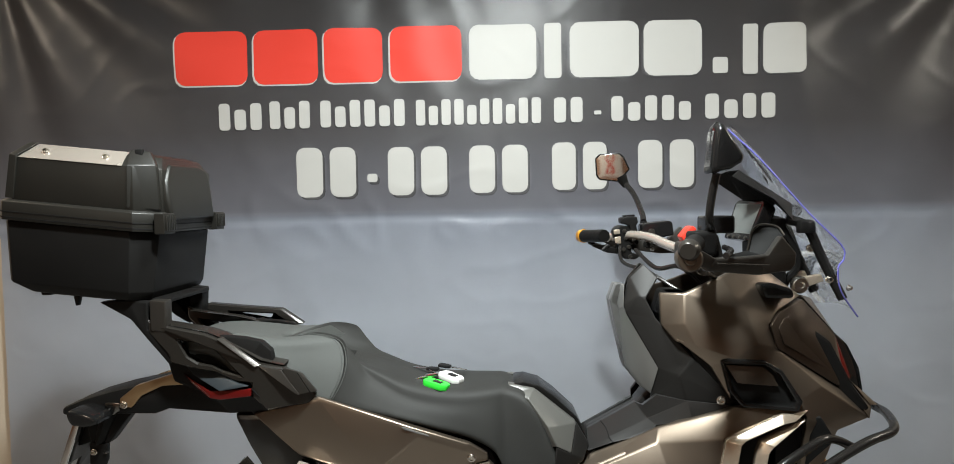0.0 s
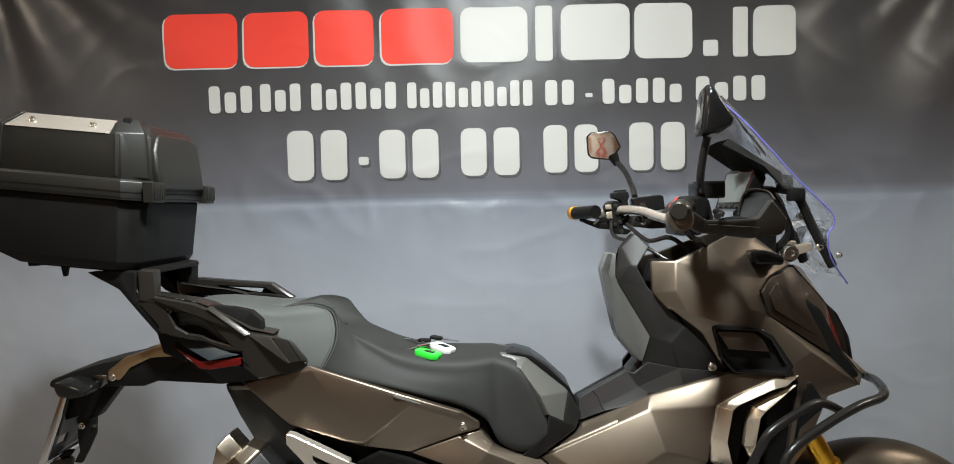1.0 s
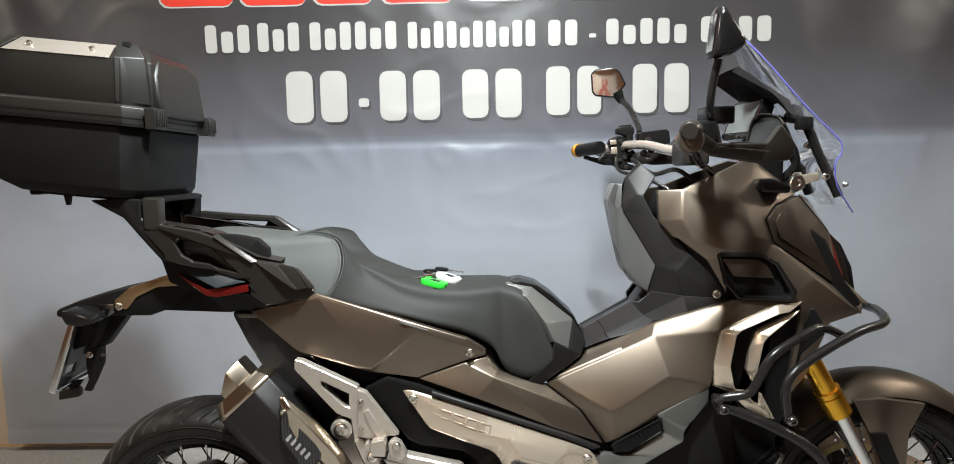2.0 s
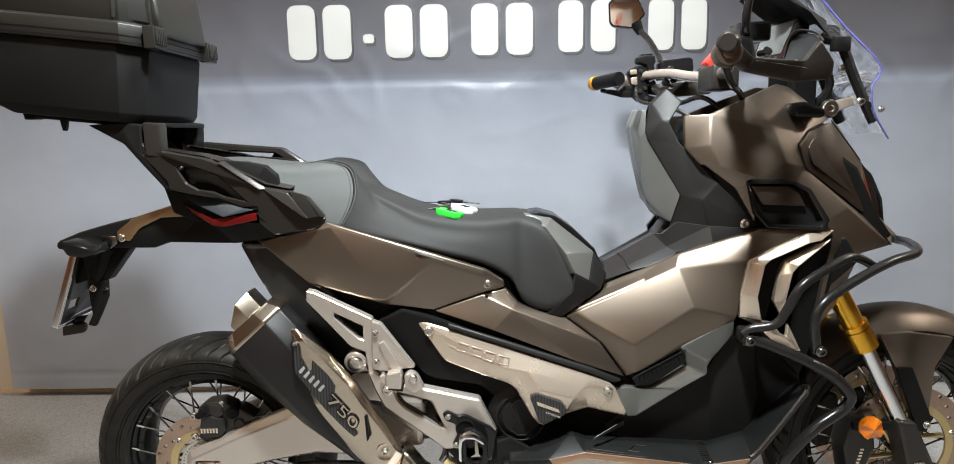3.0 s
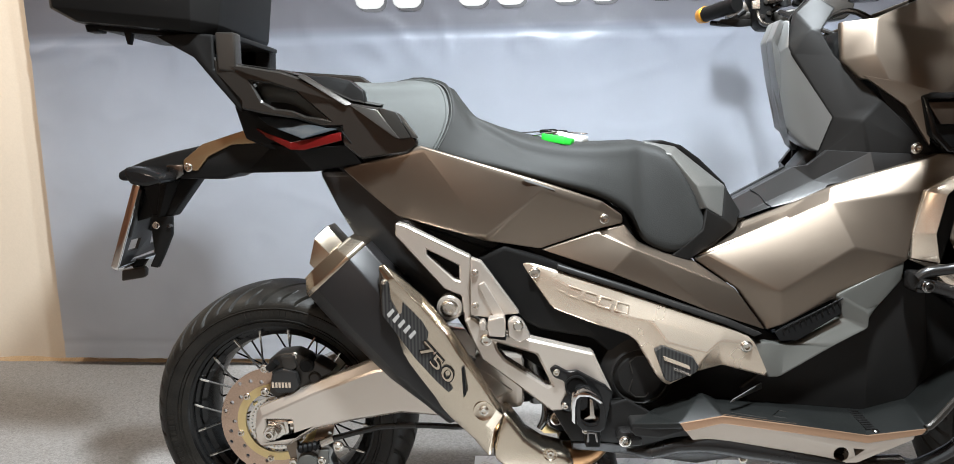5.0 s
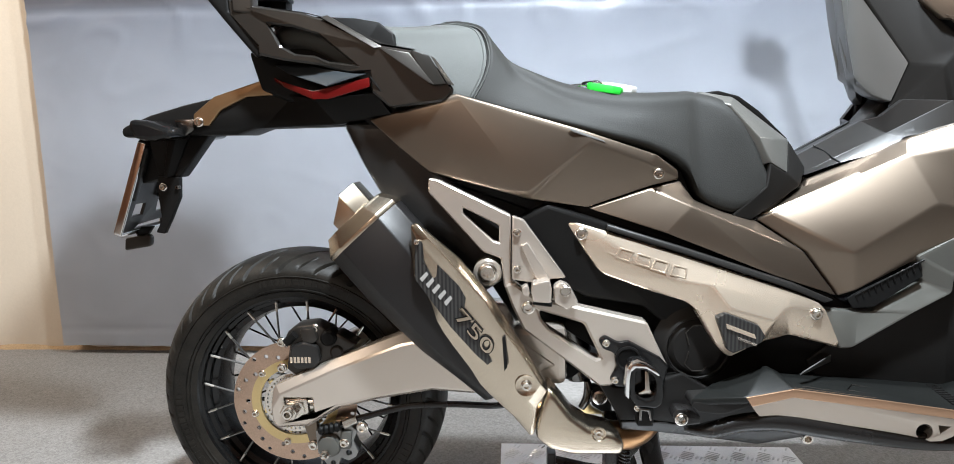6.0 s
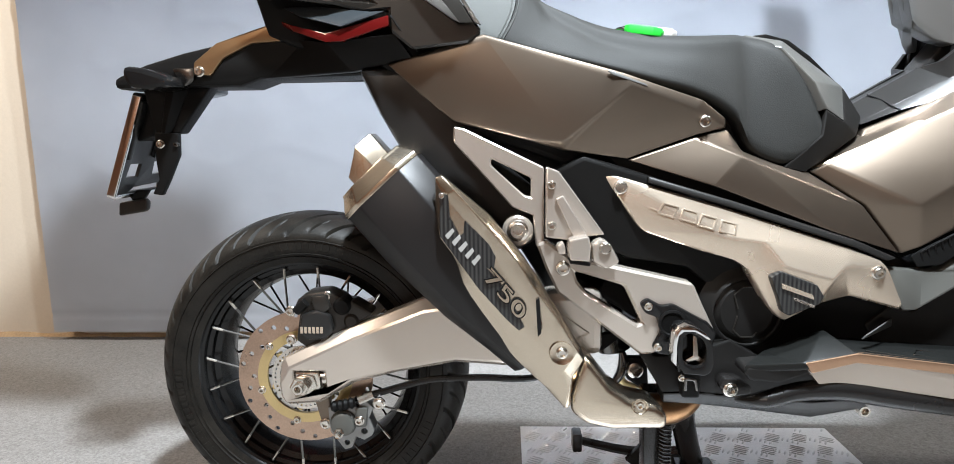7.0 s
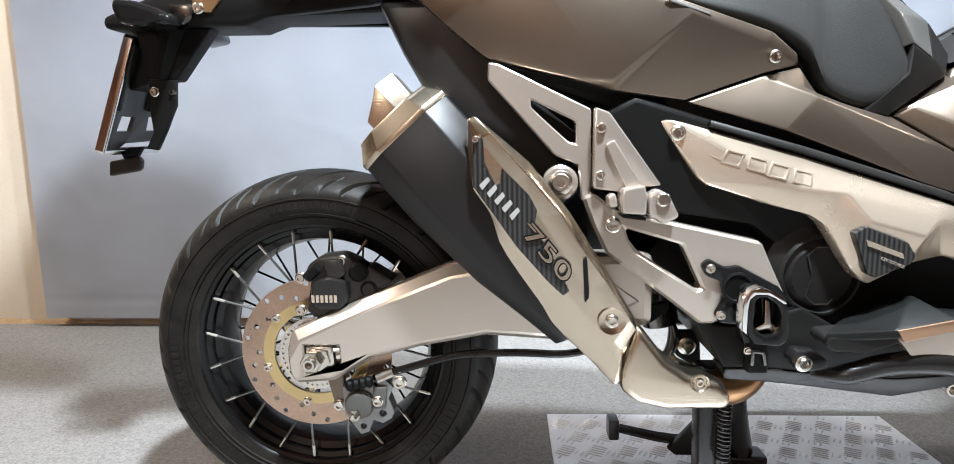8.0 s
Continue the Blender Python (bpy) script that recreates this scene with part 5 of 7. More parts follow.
def windscreen():
    line = sub(EDGE, 4)
    bm = bmesh.new()
    n = 12
    rows = []
    for x, y, z in line:
        w = MID - y
        rows.append([bm.verts.new((x + 0.016 * (1 - (2 * k / n - 1) ** 2), MID + w * (2 * k / n - 1), z + 0.012 * (1 - (2 * k / n - 1) ** 2))) for k in range(n + 1)])
    for a, b in zip(rows, rows[1:]):
        for k in range(n):
            bm.faces.new((a[k], a[k + 1], b[k + 1], b[k]))
    bmesh.ops.solidify(bm, geom=bm.faces[:], thickness=0.004)
    s = part("windscreen", bm, SCREENM, bike, "clear adjustable windscreen with violet cut edges")
    s.visible_shadow = False
    part("screen_edge", tube(line, 0.0017, 6, 1), SCREENEDGE, s, "violet cut edge")

    bolt(s, 1.492, -0.10, 1.062, 0.006, CHROME, (0.6, -0.8, 0))
    return s


windscreen()
for side in (1, -1):
    y = lambda v: v if side == 1 else 2 * MID - v
    stay = part("screen_stay", tube([(1.367, y(-0.07), 1.216), (1.409, y(-0.075), 1.199), (1.440, y(-0.08), 1.13), (1.485, y(-0.085), 1.036)], 0.011, 8, 4), PLASTIC, bike, "black windscreen stay")
    part("stay_arm", tube([(1.36, y(-0.06), 1.20), (1.40, y(-0.06), 1.12), (1.37, y(-0.05), 1.07)], 0.009, 8, 4), PLASTIC, stay)
    part("clamp", block(1.385, y(-0.085) - 0.012, 1.185, 1.420, y(-0.085) + 0.012, 1.215, 0.004), PLASTIC, stay)
    part("link_arm", prism([(1.386, 1.078), (1.448, 1.090), (1.456, 1.073), (1.414, 1.060), (1.393, 1.056)], y(-0.065), y(-0.05), 0.003), CHAMPAGNE, stay, "champagne link arm")
    part("knob", lathe([(0.020, 0), (0.020, 0.008), (0.016, 0.014), (0.008, 0.014), (0.006, 0.010), (0, 0.010)], (1.398, y(-0.062), 1.066), (0, -side, 0), 20), BOLT, stay, "round steel knob")
    bolt(stay, 1.455, y(-0.088), 1.080, 0.008, BOLT, (0, -side, 0))
    bolt(stay, 1.418, y(-0.075), 1.150, 0.008, BOLT, (0, -side, 0))
    ind = part("indicator", soften(prism([(1.279, 1.076), (1.308, 1.080), (1.350, 1.066), (1.352, 1.046), (1.288, 1.047)], y(-0.145), y(-0.095), 0.008), 0), GLOSSY, bike, "slim black front indicator")



def dash():
    bm = bmesh.new()
    yaw, tip = radians(7), radians(21)
    n = Vector((-math.cos(yaw) * math.cos(tip), -math.sin(yaw) * math.cos(tip), math.sin(tip)))
    c = Vector((1.289, MID, 1.216))
    s = Vector((-math.sin(yaw), math.cos(yaw), 0))
    up = n.cross(s)
    up = up if up.z > 0 else -up
    pts = [(-0.062, -0.050), (0.062, -0.050), (0.068, 0.040), (0.056, 0.050), (-0.056, 0.050), (-0.068, 0.040)]
    f = [bm.verts.new(c + s * a + up * b) for a, b in pts]
    g = [bm.verts.new(c + s * a * 0.9 + up * b * 0.9 - n * 0.035) for a, b in pts]
    bm.faces.new(f)
    bm.faces.new(g[::-1])
    for i in range(6):
        bm.faces.new((f[i], g[i], g[(i + 1) % 6], f[(i + 1) % 6]))
    d = part("dash", soften(bm, 0.004), GLOSSY, bike, "digital dash in a gloss black housing")
    bm = bmesh.new()
    f = [bm.verts.new(c + n * 0.001 + s * a + up * b) for a, b in ((-0.052, -0.034), (0.052, -0.034), (0.057, 0.039), (-0.057, 0.039))]
    bm.faces.new(f)
    bmesh.ops.solidify(bm, geom=bm.faces[:], thickness=-0.001)
    part("display", bm, material("lcd_glass", (0.17, 0.18, 0.175), 0.2, 0, 0.1, 20, 0), d, "grey unlit display")
    for k, (a, b) in enumerate(((-0.040, -0.044), (-0.015, -0.044), (0.012, -0.044), (0.038, -0.044))):
        q = c + n * 0.002 + s * a + up * b
        part("dash_button", lathe([(0.0045, -0.002), (0.0045, 0.001), (0, 0.0015)], q, n, 10), TAILGREY, d)
    part("hood", faceted([(1.235, -0.09, 1.315), (1.262, -0.06, 1.330), (1.380, -0.06, 1.252), (1.365, -0.10, 1.215), (1.320, -0.11, 1.262), (1.262, 0.02, 1.330), (1.380, 0.02, 1.252), (1.235, 0.05, 1.315), (1.320, 0.07, 1.262), (1.365, 0.06, 1.215)],
                         [[0, 1, 4], [1, 2, 3, 4], [1, 5, 6, 2], [5, 7, 8], [5, 8, 9, 6]], 0.006, 0.003), PLASTIC, d, "black dash hood")
    part("dash_mount", block(1.31, -0.07, 1.05, 1.37, 0.05, 1.22, 0.01), PLASTIC, d)


dash()

# -- handlebar, grips, guards, mirrors --
bar = part("handlebar", tube([(1.02, 0.36, 1.155), (1.08, 0.27, 1.168), (1.118, 0.18, 1.166), (1.145, 0.08, 1.150), (1.165, MID, 1.142), (1.15, -0.12, 1.150), (1.125, -0.20, 1.166), (1.09, -0.28, 1.172), (1.062, -0.35, 1.172)], 0.0125, 14, 6), SILVER, bike, "silver tapered handlebar")
part("bar_clamp", block(1.14, -0.07, 1.11, 1.20, 0.03, 1.165, 0.008), TAILGREY, bar)
for side, gx, gz in ((1, 0.973, 1.160), (-1, 1.058, 1.172)):
    s = 1 if side == 1 else -1
    y_end = 0.411 if side == 1 else -0.365
    y_in = y_end - s * 0.12
    x_in = gx + 0.050
    rings = [(0.0178 + 0.0014 * (k % 2), 0.12 * k / 12) for k in range(13)]
    axis = Vector((x_in - gx, y_in - y_end, 0.006))
    part("grip", lathe([(0.0, 0), *rings, (0.0, 0.12)], (gx, y_end, gz), axis, 18), PLASTIC, bar, "ribbed black rubber grip")
    part("bar_end", lathe([(0, -0.018), (0.014, -0.018), (0.019, -0.012), (0.021, 0.006), (0.016, 0.012)], (gx, y_end, gz), axis, 20), ORANGE if side == 1 else TAILGREY, bar, "orange bar-end weight" if side == 1 else "dark bar-end weight")
    if side == 1:
        continue
    part("switch_box", block(x_in - 0.005, min(y_in, y_in - s * 0.06), gz - 0.022, x_in + 0.045, max(y_in, y_in - s * 0.06), gz + 0.028, 0.008), PLASTIC, bar, "black switch cluster")
    for k in range(4):
        part("button", block(x_in - 0.010, y_in - s * (0.015 + 0.012 * k) - 0.004, gz - 0.014 + 0.010 * (k % 3), x_in - 0.002, y_in - s * (0.015 + 0.012 * k) + 0.004, gz - 0.006 + 0.010 * (k % 3), 0.0015), TAILGREY if k else BOLT, bar)
    part("reservoir", block(x_in + 0.03, min(y_in - s * 0.03, y_in - s * 0.09), gz + 0.022, x_in + 0.09, max(y_in - s * 0.03, y_in - s * 0.09), gz + 0.058, 0.005), GLOSSY, bar, "black brake-fluid reservoir")
    part("lever", tube([(x_in + 0.06, y_in - s * 0.01, gz - 0.005), (x_in + 0.055, y_in + s * 0.04, gz - 0.008), (x_in + 0.02, y_in + s * 0.11, gz - 0.012)], 0.006, 8, 4), TUBE, bar, "black brake lever")
POD = [(1.039, 1.178), (1.046, 1.190), (1.058, 1.196), (1.076, 1.194), (1.087, 1.187), (1.092, 1.156), (1.088, 1.118), (1.116, 1.111), (1.100, 1.099), (1.068, 1.101), (1.052, 1.118), (1.056, 1.143), (1.044, 1.160)]
pod = part("switch_box", prism(POD, 0.262, 0.315, 0.005), PLASTIC, bar, "black switch cluster")
part("button", prism([(1.038, 1.184), (1.055, 1.185), (1.056, 1.172), (1.039, 1.171)], 0.257, 0.266, 0.002), CHAMPAGNE, pod, "pale grey button")
part("button", prism([(1.040, 1.163), (1.057, 1.166), (1.059, 1.144), (1.042, 1.146)], 0.257, 0.266, 0.002), CHAMPAGNE, pod, "pale grey button")
for bx, bz in ((1.068, 1.180), (1.072, 1.160), (1.066, 1.128), (1.080, 1.135), (1.084, 1.108)):
    part("button", lathe([(0, 0.005), (0.005, 0.004), (0.006, 0), (0.006, -0.004)], (bx, 0.262, bz), (0, -1, 0), 12), TAILGREY, pod)
perch = part("lever_perch", prism([(1.057, 1.217), (1.079, 1.222), (1.103, 1.220), (1.106, 1.202), (1.100, 1.196), (1.109, 1.160), (1.090, 1.154), (1.081, 1.196), (1.057, 1.202)], 0.255, 0.295, 0.004), PLASTIC, bar, "black clamp of the lever")
part("perch_cap", prism([(1.066, 1.224), (1.098, 1.226), (1.097, 1.220), (1.067, 1.218)], 0.260, 0.290, 0.002), GLOSSY, perch)
tank = part("reservoir", prism([(1.106, 1.196), (1.110, 1.202), (1.178, 1.209), (1.187, 1.204), (1.191, 1.170), (1.144, 1.161), (1.107, 1.173)], 0.205, 0.262, 0.004), GLOSSY, bar, "black brake-fluid reservoir")
part("sight_glass", lathe([(0, 0.003), (0.009, 0.002), (0.010, 0), (0.010, -0.004)], (1.130, 0.205, 1.178), (0, -1, 0), 16), TAILGREY, tank)
part("lever", tube([(1.10, 0.25, 1.150), (1.075, 0.29, 1.135), (1.030, 0.36, 1.128), (0.992, 0.41, 1.140)], 0.0065, 8, 4), TUBE, bar, "black brake lever")
part("lever_guard", faceted([(1.000, 0.36, 1.140), (1.060, 0.30, 1.128), (1.070, 0.29, 1.112), (1.030, 0.33, 1.115), (0.992, 0.37, 1.132)], [[0, 1, 2, 3, 4]], 0.008, 0.002), PLASTIC, bar)
for bx, bz, r in ((1.115, 1.145, 0.009), (1.135, 1.150, 0.007), (1.150, 1.152, 0.006), (1.128, 1.135, 0.006)):
    part("clamp_nut", lathe([(0, 0.006), (r * 0.7, 0.006), (r, 0.003), (r, -0.012)], (bx, 0.19, bz), (0, -1, 0), 10), BOLT if r < 0.007 else PLASTIC, bar)
part("joystick", tube([(1.02, 0.255, 1.140), (1.005, 0.25, 1.128)], [0.008, 0.005], 10, 1), PLASTIC, bar)
part("red_switch", prism([(1.151, 1.176), (1.172, 1.200), (1.180, 1.202), (1.191, 1.193), (1.162, 1.160)], 0.005, 0.045, 0.005), REDPAINT, bar, "red switch housing")
part("cable", tube([(1.09, 0.22, 1.13), (1.12, 0.12, 1.09), (1.16, 0.05, 1.10), (1.2, 0.0, 1.06)], 0.006, 10, 5), TUBE, bar)
part("cable", tube([(1.10, -0.24, 1.15), (1.13, -0.20, 1.115), (1.18, -0.12, 1.10), (1.22, -0.06, 1.07)], 0.0065, 10, 5), TUBE, bar)
part("cable", tube([(1.06, 0.28, 1.15), (1.05, 0.20, 1.10), (1.10, 0.10, 1.08), (1.18, 0.0, 1.02)], 0.005, 8, 6), TUBE, bar)

GUARD = [(1.086, -0.355, 1.170), (1.121, -0.325, 1.152), (1.187, -0.295, 1.151), (1.245, -0.262, 1.152), (1.279, -0.245, 1.190), (1.318, -0.225, 1.151), (1.314, -0.228, 1.129), (1.301, -0.235, 1.117), (1.224, -0.268, 1.113), (1.103, -0.335, 1.129), (1.075, -0.357, 1.145), (1.070, -0.357, 1.175)]
GFACES = [[11, 0, 10], [0, 1, 9, 10], [1, 2, 3, 8, 9], [3, 5, 6, 7, 8], [3, 4, 5]]
HOLLOW = [(1.125, -0.300, 1.150), (1.219, -0.220, 1.158), (1.231, -0.215, 1.197), (1.248, -0.215, 1.209), (1.281, -0.215, 1.204), (1.288, -0.230, 1.188), (1.252, -0.245, 1.148)]
HFACES = [[0, 1, 6], [1, 2, 3, 4, 5, 6]]
guard = part("hand_guard", faceted(GUARD, GFACES, 0.03, 0.004), TAILGREY, bike, "black plastic hand guard")
part("guard_hollow", faceted(HOLLOW, HFACES, 0.004, 0.001), DARK, guard, "black hollow of the guard")
part("guard_lip", tube([(1.219, -0.222, 1.158), (1.231, -0.217, 1.198), (1.248, -0.217, 1.211), (1.281, -0.217, 1.206), (1.289, -0.232, 1.189)], 0.0022, 8, 4), TAILGREY, guard)
part("guard_crease", tube([(1.120, -0.334, 1.144), (1.180, -0.308, 1.139), (1.240, -0.276, 1.134)], 0.0014, 6, 3), TAILGREY, guard)
other = part("hand_guard", faceted([(x - 0.05, -y + 0.05, z) for x, y, z in GUARD], GFACES, 0.03, 0.004), TAILGREY, bike, "black plastic hand guard")
part("guard_end", lathe([(0.024, -0.02), (0.024, 0.006), (0.021, 0.012), (0.012, 0.012), (0.010, 0.016), (0, 0.016)], (1.059, -0.362, 1.156), (-0.15, -1, 0), 28), BRONZE, guard, "round bar-end cap")

MIRN = [(1.139, 1.416), (1.147, 1.411), (1.188, 1.347), (1.186, 1.335), (1.161, 1.320), (1.122, 1.313), (1.121, 1.321), (1.130, 1.404)]


def mirror(shape, y, turn, stem, label):
    cx = sum(p[0] for p in shape) / len(shape)
    cz = sum(p[1] for p in shape) / len(shape)
    bm = prism([(x - cx, z - cz) for x, z in shape], -0.016, 0.016, 0.005)
    m = pose(cx, y, cz, 2, 0, turn)
    bmesh.ops.transform(bm, matrix=m, verts=bm.verts)
    h = part("mirror", bm, GLOSSY, bike, label)
    # the glass bulges a little, so that it shows a wide piece of the room
    g = bmesh.new()
    rim = [Vector(((x - cx) * 0.9, 0, (z - cz) * 0.9)) for x, z in shape]
    rings = [[g.verts.new((p.x * k, -0.0165 - (0.065 ** 2 - (p * k).length_squared) / 2.2, p.z * k)) for p in rim] for k in (1.0, 0.8, 0.6, 0.4, 0.2)]
    for one, two in zip(rings, rings[1:]):
        for i in range(len(rim)):
            g.faces.new((one[i], one[(i + 1) % len(rim)], two[(i + 1) % len(rim)], two[i]))
    g.faces.new(rings[-1])
    bmesh.ops.transform(g, matrix=m, verts=g.verts)
    part("mirror_glass", g, MIRROR, h, "convex mirror glass with reflections", 60, None)
    part("mirror_stem", tube(stem, 0.0085, 10, 5), TUBE, h)
    part("mirror_neck", tube([Vector(stem[0]) + Vector((-0.012, 0, 0.022)), Vector(stem[0]) + Vector((0.006, 0, -0.012))], [0.019, 0.0105], 14, 1), PLASTIC, h)
    part("stem_boot", tube([stem[-1], (Vector(stem[-1]) + Vector((0.004, 0, -0.045)))], [0.010, 0.015], 12, 1), PLASTIC, h)


def near_mirror(shape, stem, label):
    """The mirror on the near side, turned to the rider, so that its outer flank shows."""
    bm = bmesh.new()
    cx, cz = 1.150, 1.350
    rows = [[(cx + (x - cx) * k, y, cz + (z - cz) * k) for x, z in shape] for y, k in ((-0.300, 0.75), (-0.292, 0.92), (-0.275, 1.0), (-0.250, 0.96), (-0.243, 0.8))]
    h = part("mirror", soften(loft(rows), 0.003, 20), GLOSSY, bike, label)
    part("mirror_glass", faceted([(1.1215, -0.288, 1.328), (1.1295, -0.288, 1.396), (1.1295, -0.252, 1.396), (1.1215, -0.252, 1.328)], [[0, 1, 2, 3]], 0.001, 0), MIRROR, h, "mirror glass")
    part("mirror_stem", tube(stem, 0.008, 10, 5), TUBE, h)
    part("stem_boot", tube([stem[-1], (Vector(stem[-1]) + Vector((0.004, 0, -0.045)))], [0.010, 0.017], 12, 1), PLASTIC, h)


mirror([(x, z) for x, z in [(1.028, 1.402), (1.042, 1.415), (1.104, 1.417), (1.119, 1.404), (1.137, 1.364), (1.123, 1.348), (1.097, 1.325), (1.041, 1.333), (1.031, 1.346)]], 0.51, -12, [(1.118, 0.50, 1.322), (1.137, 0.45, 1.283), (1.140, 0.36, 1.228), (1.135, 0.32, 1.205)], "black mirror with clear glass")
near_mirror(MIRN, [(1.141, -0.270, 1.315), (1.135, -0.260, 1.273), (1.133, -0.250, 1.225), (1.150, -0.220, 1.190)], "black mirror seen from its side")

# -- crash bars --
CB1 = [(1.167, -0.228, 0.611), (1.182, -0.232, 0.623), (1.226, -0.245, 0.637), (1.247, -0.255, 0.681), (1.264, -0.260, 0.717), (1.307, -0.250, 0.743), (1.371, -0.225, 0.766), (1.412, -0.205, 0.758), (1.452, -0.190, 0.737)]
CB2 = [(1.302, -0.262, 0.582), (1.291, -0.268, 0.637), (1.296, -0.270, 0.672), (1.326, -0.262, 0.699), (1.405, -0.230, 0.731), (1.481, -0.200, 0.754), (1.541, -0.170, 0.760), (1.568, -0.140, 0.766), (1.599, -0.060, 0.766), (1.605, MID, 0.764)]
CB3 = [(1.167, -0.228, 0.605), (1.215, -0.240, 0.591), (1.271, -0.258, 0.569), (1.329, -0.270, 0.538), (1.368, -0.268, 0.500), (1.374, -0.264, 0.479), (1.358, -0.260, 0.454), (1.309, -0.260, 0.417), (1.266, -0.250, 0.357), (1.252, -0.235, 0.310), (1.229, -0.180, 0.246), (1.229, -0.120, 0.220)]
for pts, thick in ((CB1, 0.0092), (CB2, 0.0098), (CB3, 0.0115)):
    a = part("crash_bar", tube(pts, thick, 14, 5), TUBE, bike, "black tubular crash bar")
    part("crash_bar", tube(other_side(pts), thick, 14, 5), TUBE, bike, "black tubular crash bar")
bolt(a, 1.178, -0.242, 0.600, 0.010, SPOKE)
bolt(a, 1.304, -0.276, 0.588, 0.010, SPOKE)
part("bar_bracket", block(1.165, -0.232, 0.585, 1.20, -0.19, 0.62, 0.006), TUBE, a)

# -- fork, front wheel, mudguard --
FW = Vector((1.615, MID, 0.288))
for side in (-1, 1):
    y = MID + side * 0.10
    up = part("fork_leg", tube([(1.36, y, 0.76), (1.485, y, 0.545)], 0.0235, 20, 1), GOLD, bike, "gold anodised upper fork tube")
    part("fork_collar", tube([(1.462, y, 0.584), (1.487, y, 0.541)], 0.0285, 20, 1), GOLD, up)
    part("fork_ring", tube([(1.455, y, 0.597), (1.461, y, 0.587)], 0.0290, 20, 1), GOLD, up)
    part("fork_tube", tube([(1.485, y, 0.545), (1.580, y, 0.360)], 0.0180, 18, 1), CHROME, up, "polished lower fork tube")
    part("fork_foot", soften(prism([(1.555, 0.375), (1.600, 0.372), (1.650, 0.270), (1.632, 0.240), (1.590, 0.246)], y - 0.03, y + 0.03, 0.010), 0), TAILGREY, up, "black cast fork foot")
    bolt(up, 1.612, y + side * 0.031, 0.270, 0.012, CHROME, (0, side, 0))
front = wheel(FW, 0.300, 0.120, 0.216, 27, "black spoked front wheel")
brake_disc(FW, 0.148, 0.108, MID - 0.072, bike)
brake_disc(FW, 0.148, 0.108, MID + 0.072, bike)
for side in (-1, 1):
    fc = part("front_caliper", prism([(1.470, 0.370), (1.520, 0.366), (1.530, 0.300), (1.505, 0.230), (1.470, 0.226), (1.455, 0.30)], MID + side * 0.072 - 0.03, MID + side * 0.072 + 0.03, 0.008), TAILGREY, bike, "dark radial brake caliper")
    if side < 0:
        for k in range(5):
            part("maker_mark", block(1.486 + 0.002 * k, MID - 0.1035, 0.262 + 0.008 * k, 1.494 + 0.002 * k, MID - 0.1015, 0.267 + 0.008 * k, 0), CHAMPAGNE, fc, "pale cast mark, plain bars")
        part("reflector_bracket", block(1.465, -0.14, 0.350, 1.55, -0.125, 0.370, 0.003), PLASTIC, fc)
        wedge = bmesh.new()
        c = wedge.verts.new((1.500, -0.158, 0.360))
        ring = [wedge.verts.new((1.500 + 0.026 * math.cos(k * math.pi / 8), -0.150 + (0.006 if k % 4 < 2 else -0.003), 0.360 + 0.026 * math.sin(k * math.pi / 8))) for k in range(16)]
        base = [wedge.verts.new((v.co.x, -0.138, v.co.z)) for v in ring]
        for k in range(16):
            j = (k + 1) % 16
            wedge.faces.new((c, ring[k], ring[j]))
            wedge.faces.new((ring[k], base[k], base[j], ring[j]))
        wedge.faces.new(base)
        part("reflector", wedge, AMBER, fc, "round amber reflector")


def mudguard():
    bm = bmesh.new()
    rows = []
    for i in range(25):
        a = radians(40 + 100 * i / 24)
        row = []
        for j in range(9):
            s = j / 4 - 1
            r = 0.325 - 0.045 * abs(s) ** 2.5
            row.append(bm.verts.new((FW.x + r * math.cos(a), MID + 0.078 * s, FW.z + r * math.sin(a))))
        rows.append(row)
    for a, b in zip(rows, rows[1:]):
        for j in range(8):
            bm.faces.new((a[j], a[j + 1], b[j + 1], b[j]))
    bmesh.ops.solidify(bm, geom=bm.faces[:], thickness=0.004)
    mg = part("front_mudguard", bm, BRONZE, bike, "matt bronze front mudguard")
    SIDE = [(1.523, 0.566), (1.587, 0.570), (1.690, 0.556), (1.655, 0.487), (1.651, 0.389), (1.655, 0.366), (1.646, 0.335), (1.624, 0.338), (1.564, 0.488)]
    plates("mudguard_side", SIDE, -0.112, -0.095, BRONZE, mg, "bronze side of the mudguard", 0.003)
    plates("mudguard_stay", [(1.564, 0.488), (1.600, 0.49), (1.655, 0.366), (1.646, 0.333), (1.624, 0.336)], -0.118, -0.11, PLASTIC, mg, "black mudguard stay", 0.003)
    bolt(mg, 1.643, -0.119, 0.352, 0.008)


mudguard()
part("inner_mudguard", prism([(1.25, 0.66), (1.40, 0.66), (1.36, 0.48), (1.30, 0.36), (1.24, 0.40)], -0.10, 0.06, 0.01), DARK, bike, "dark panel behind the front wheel")

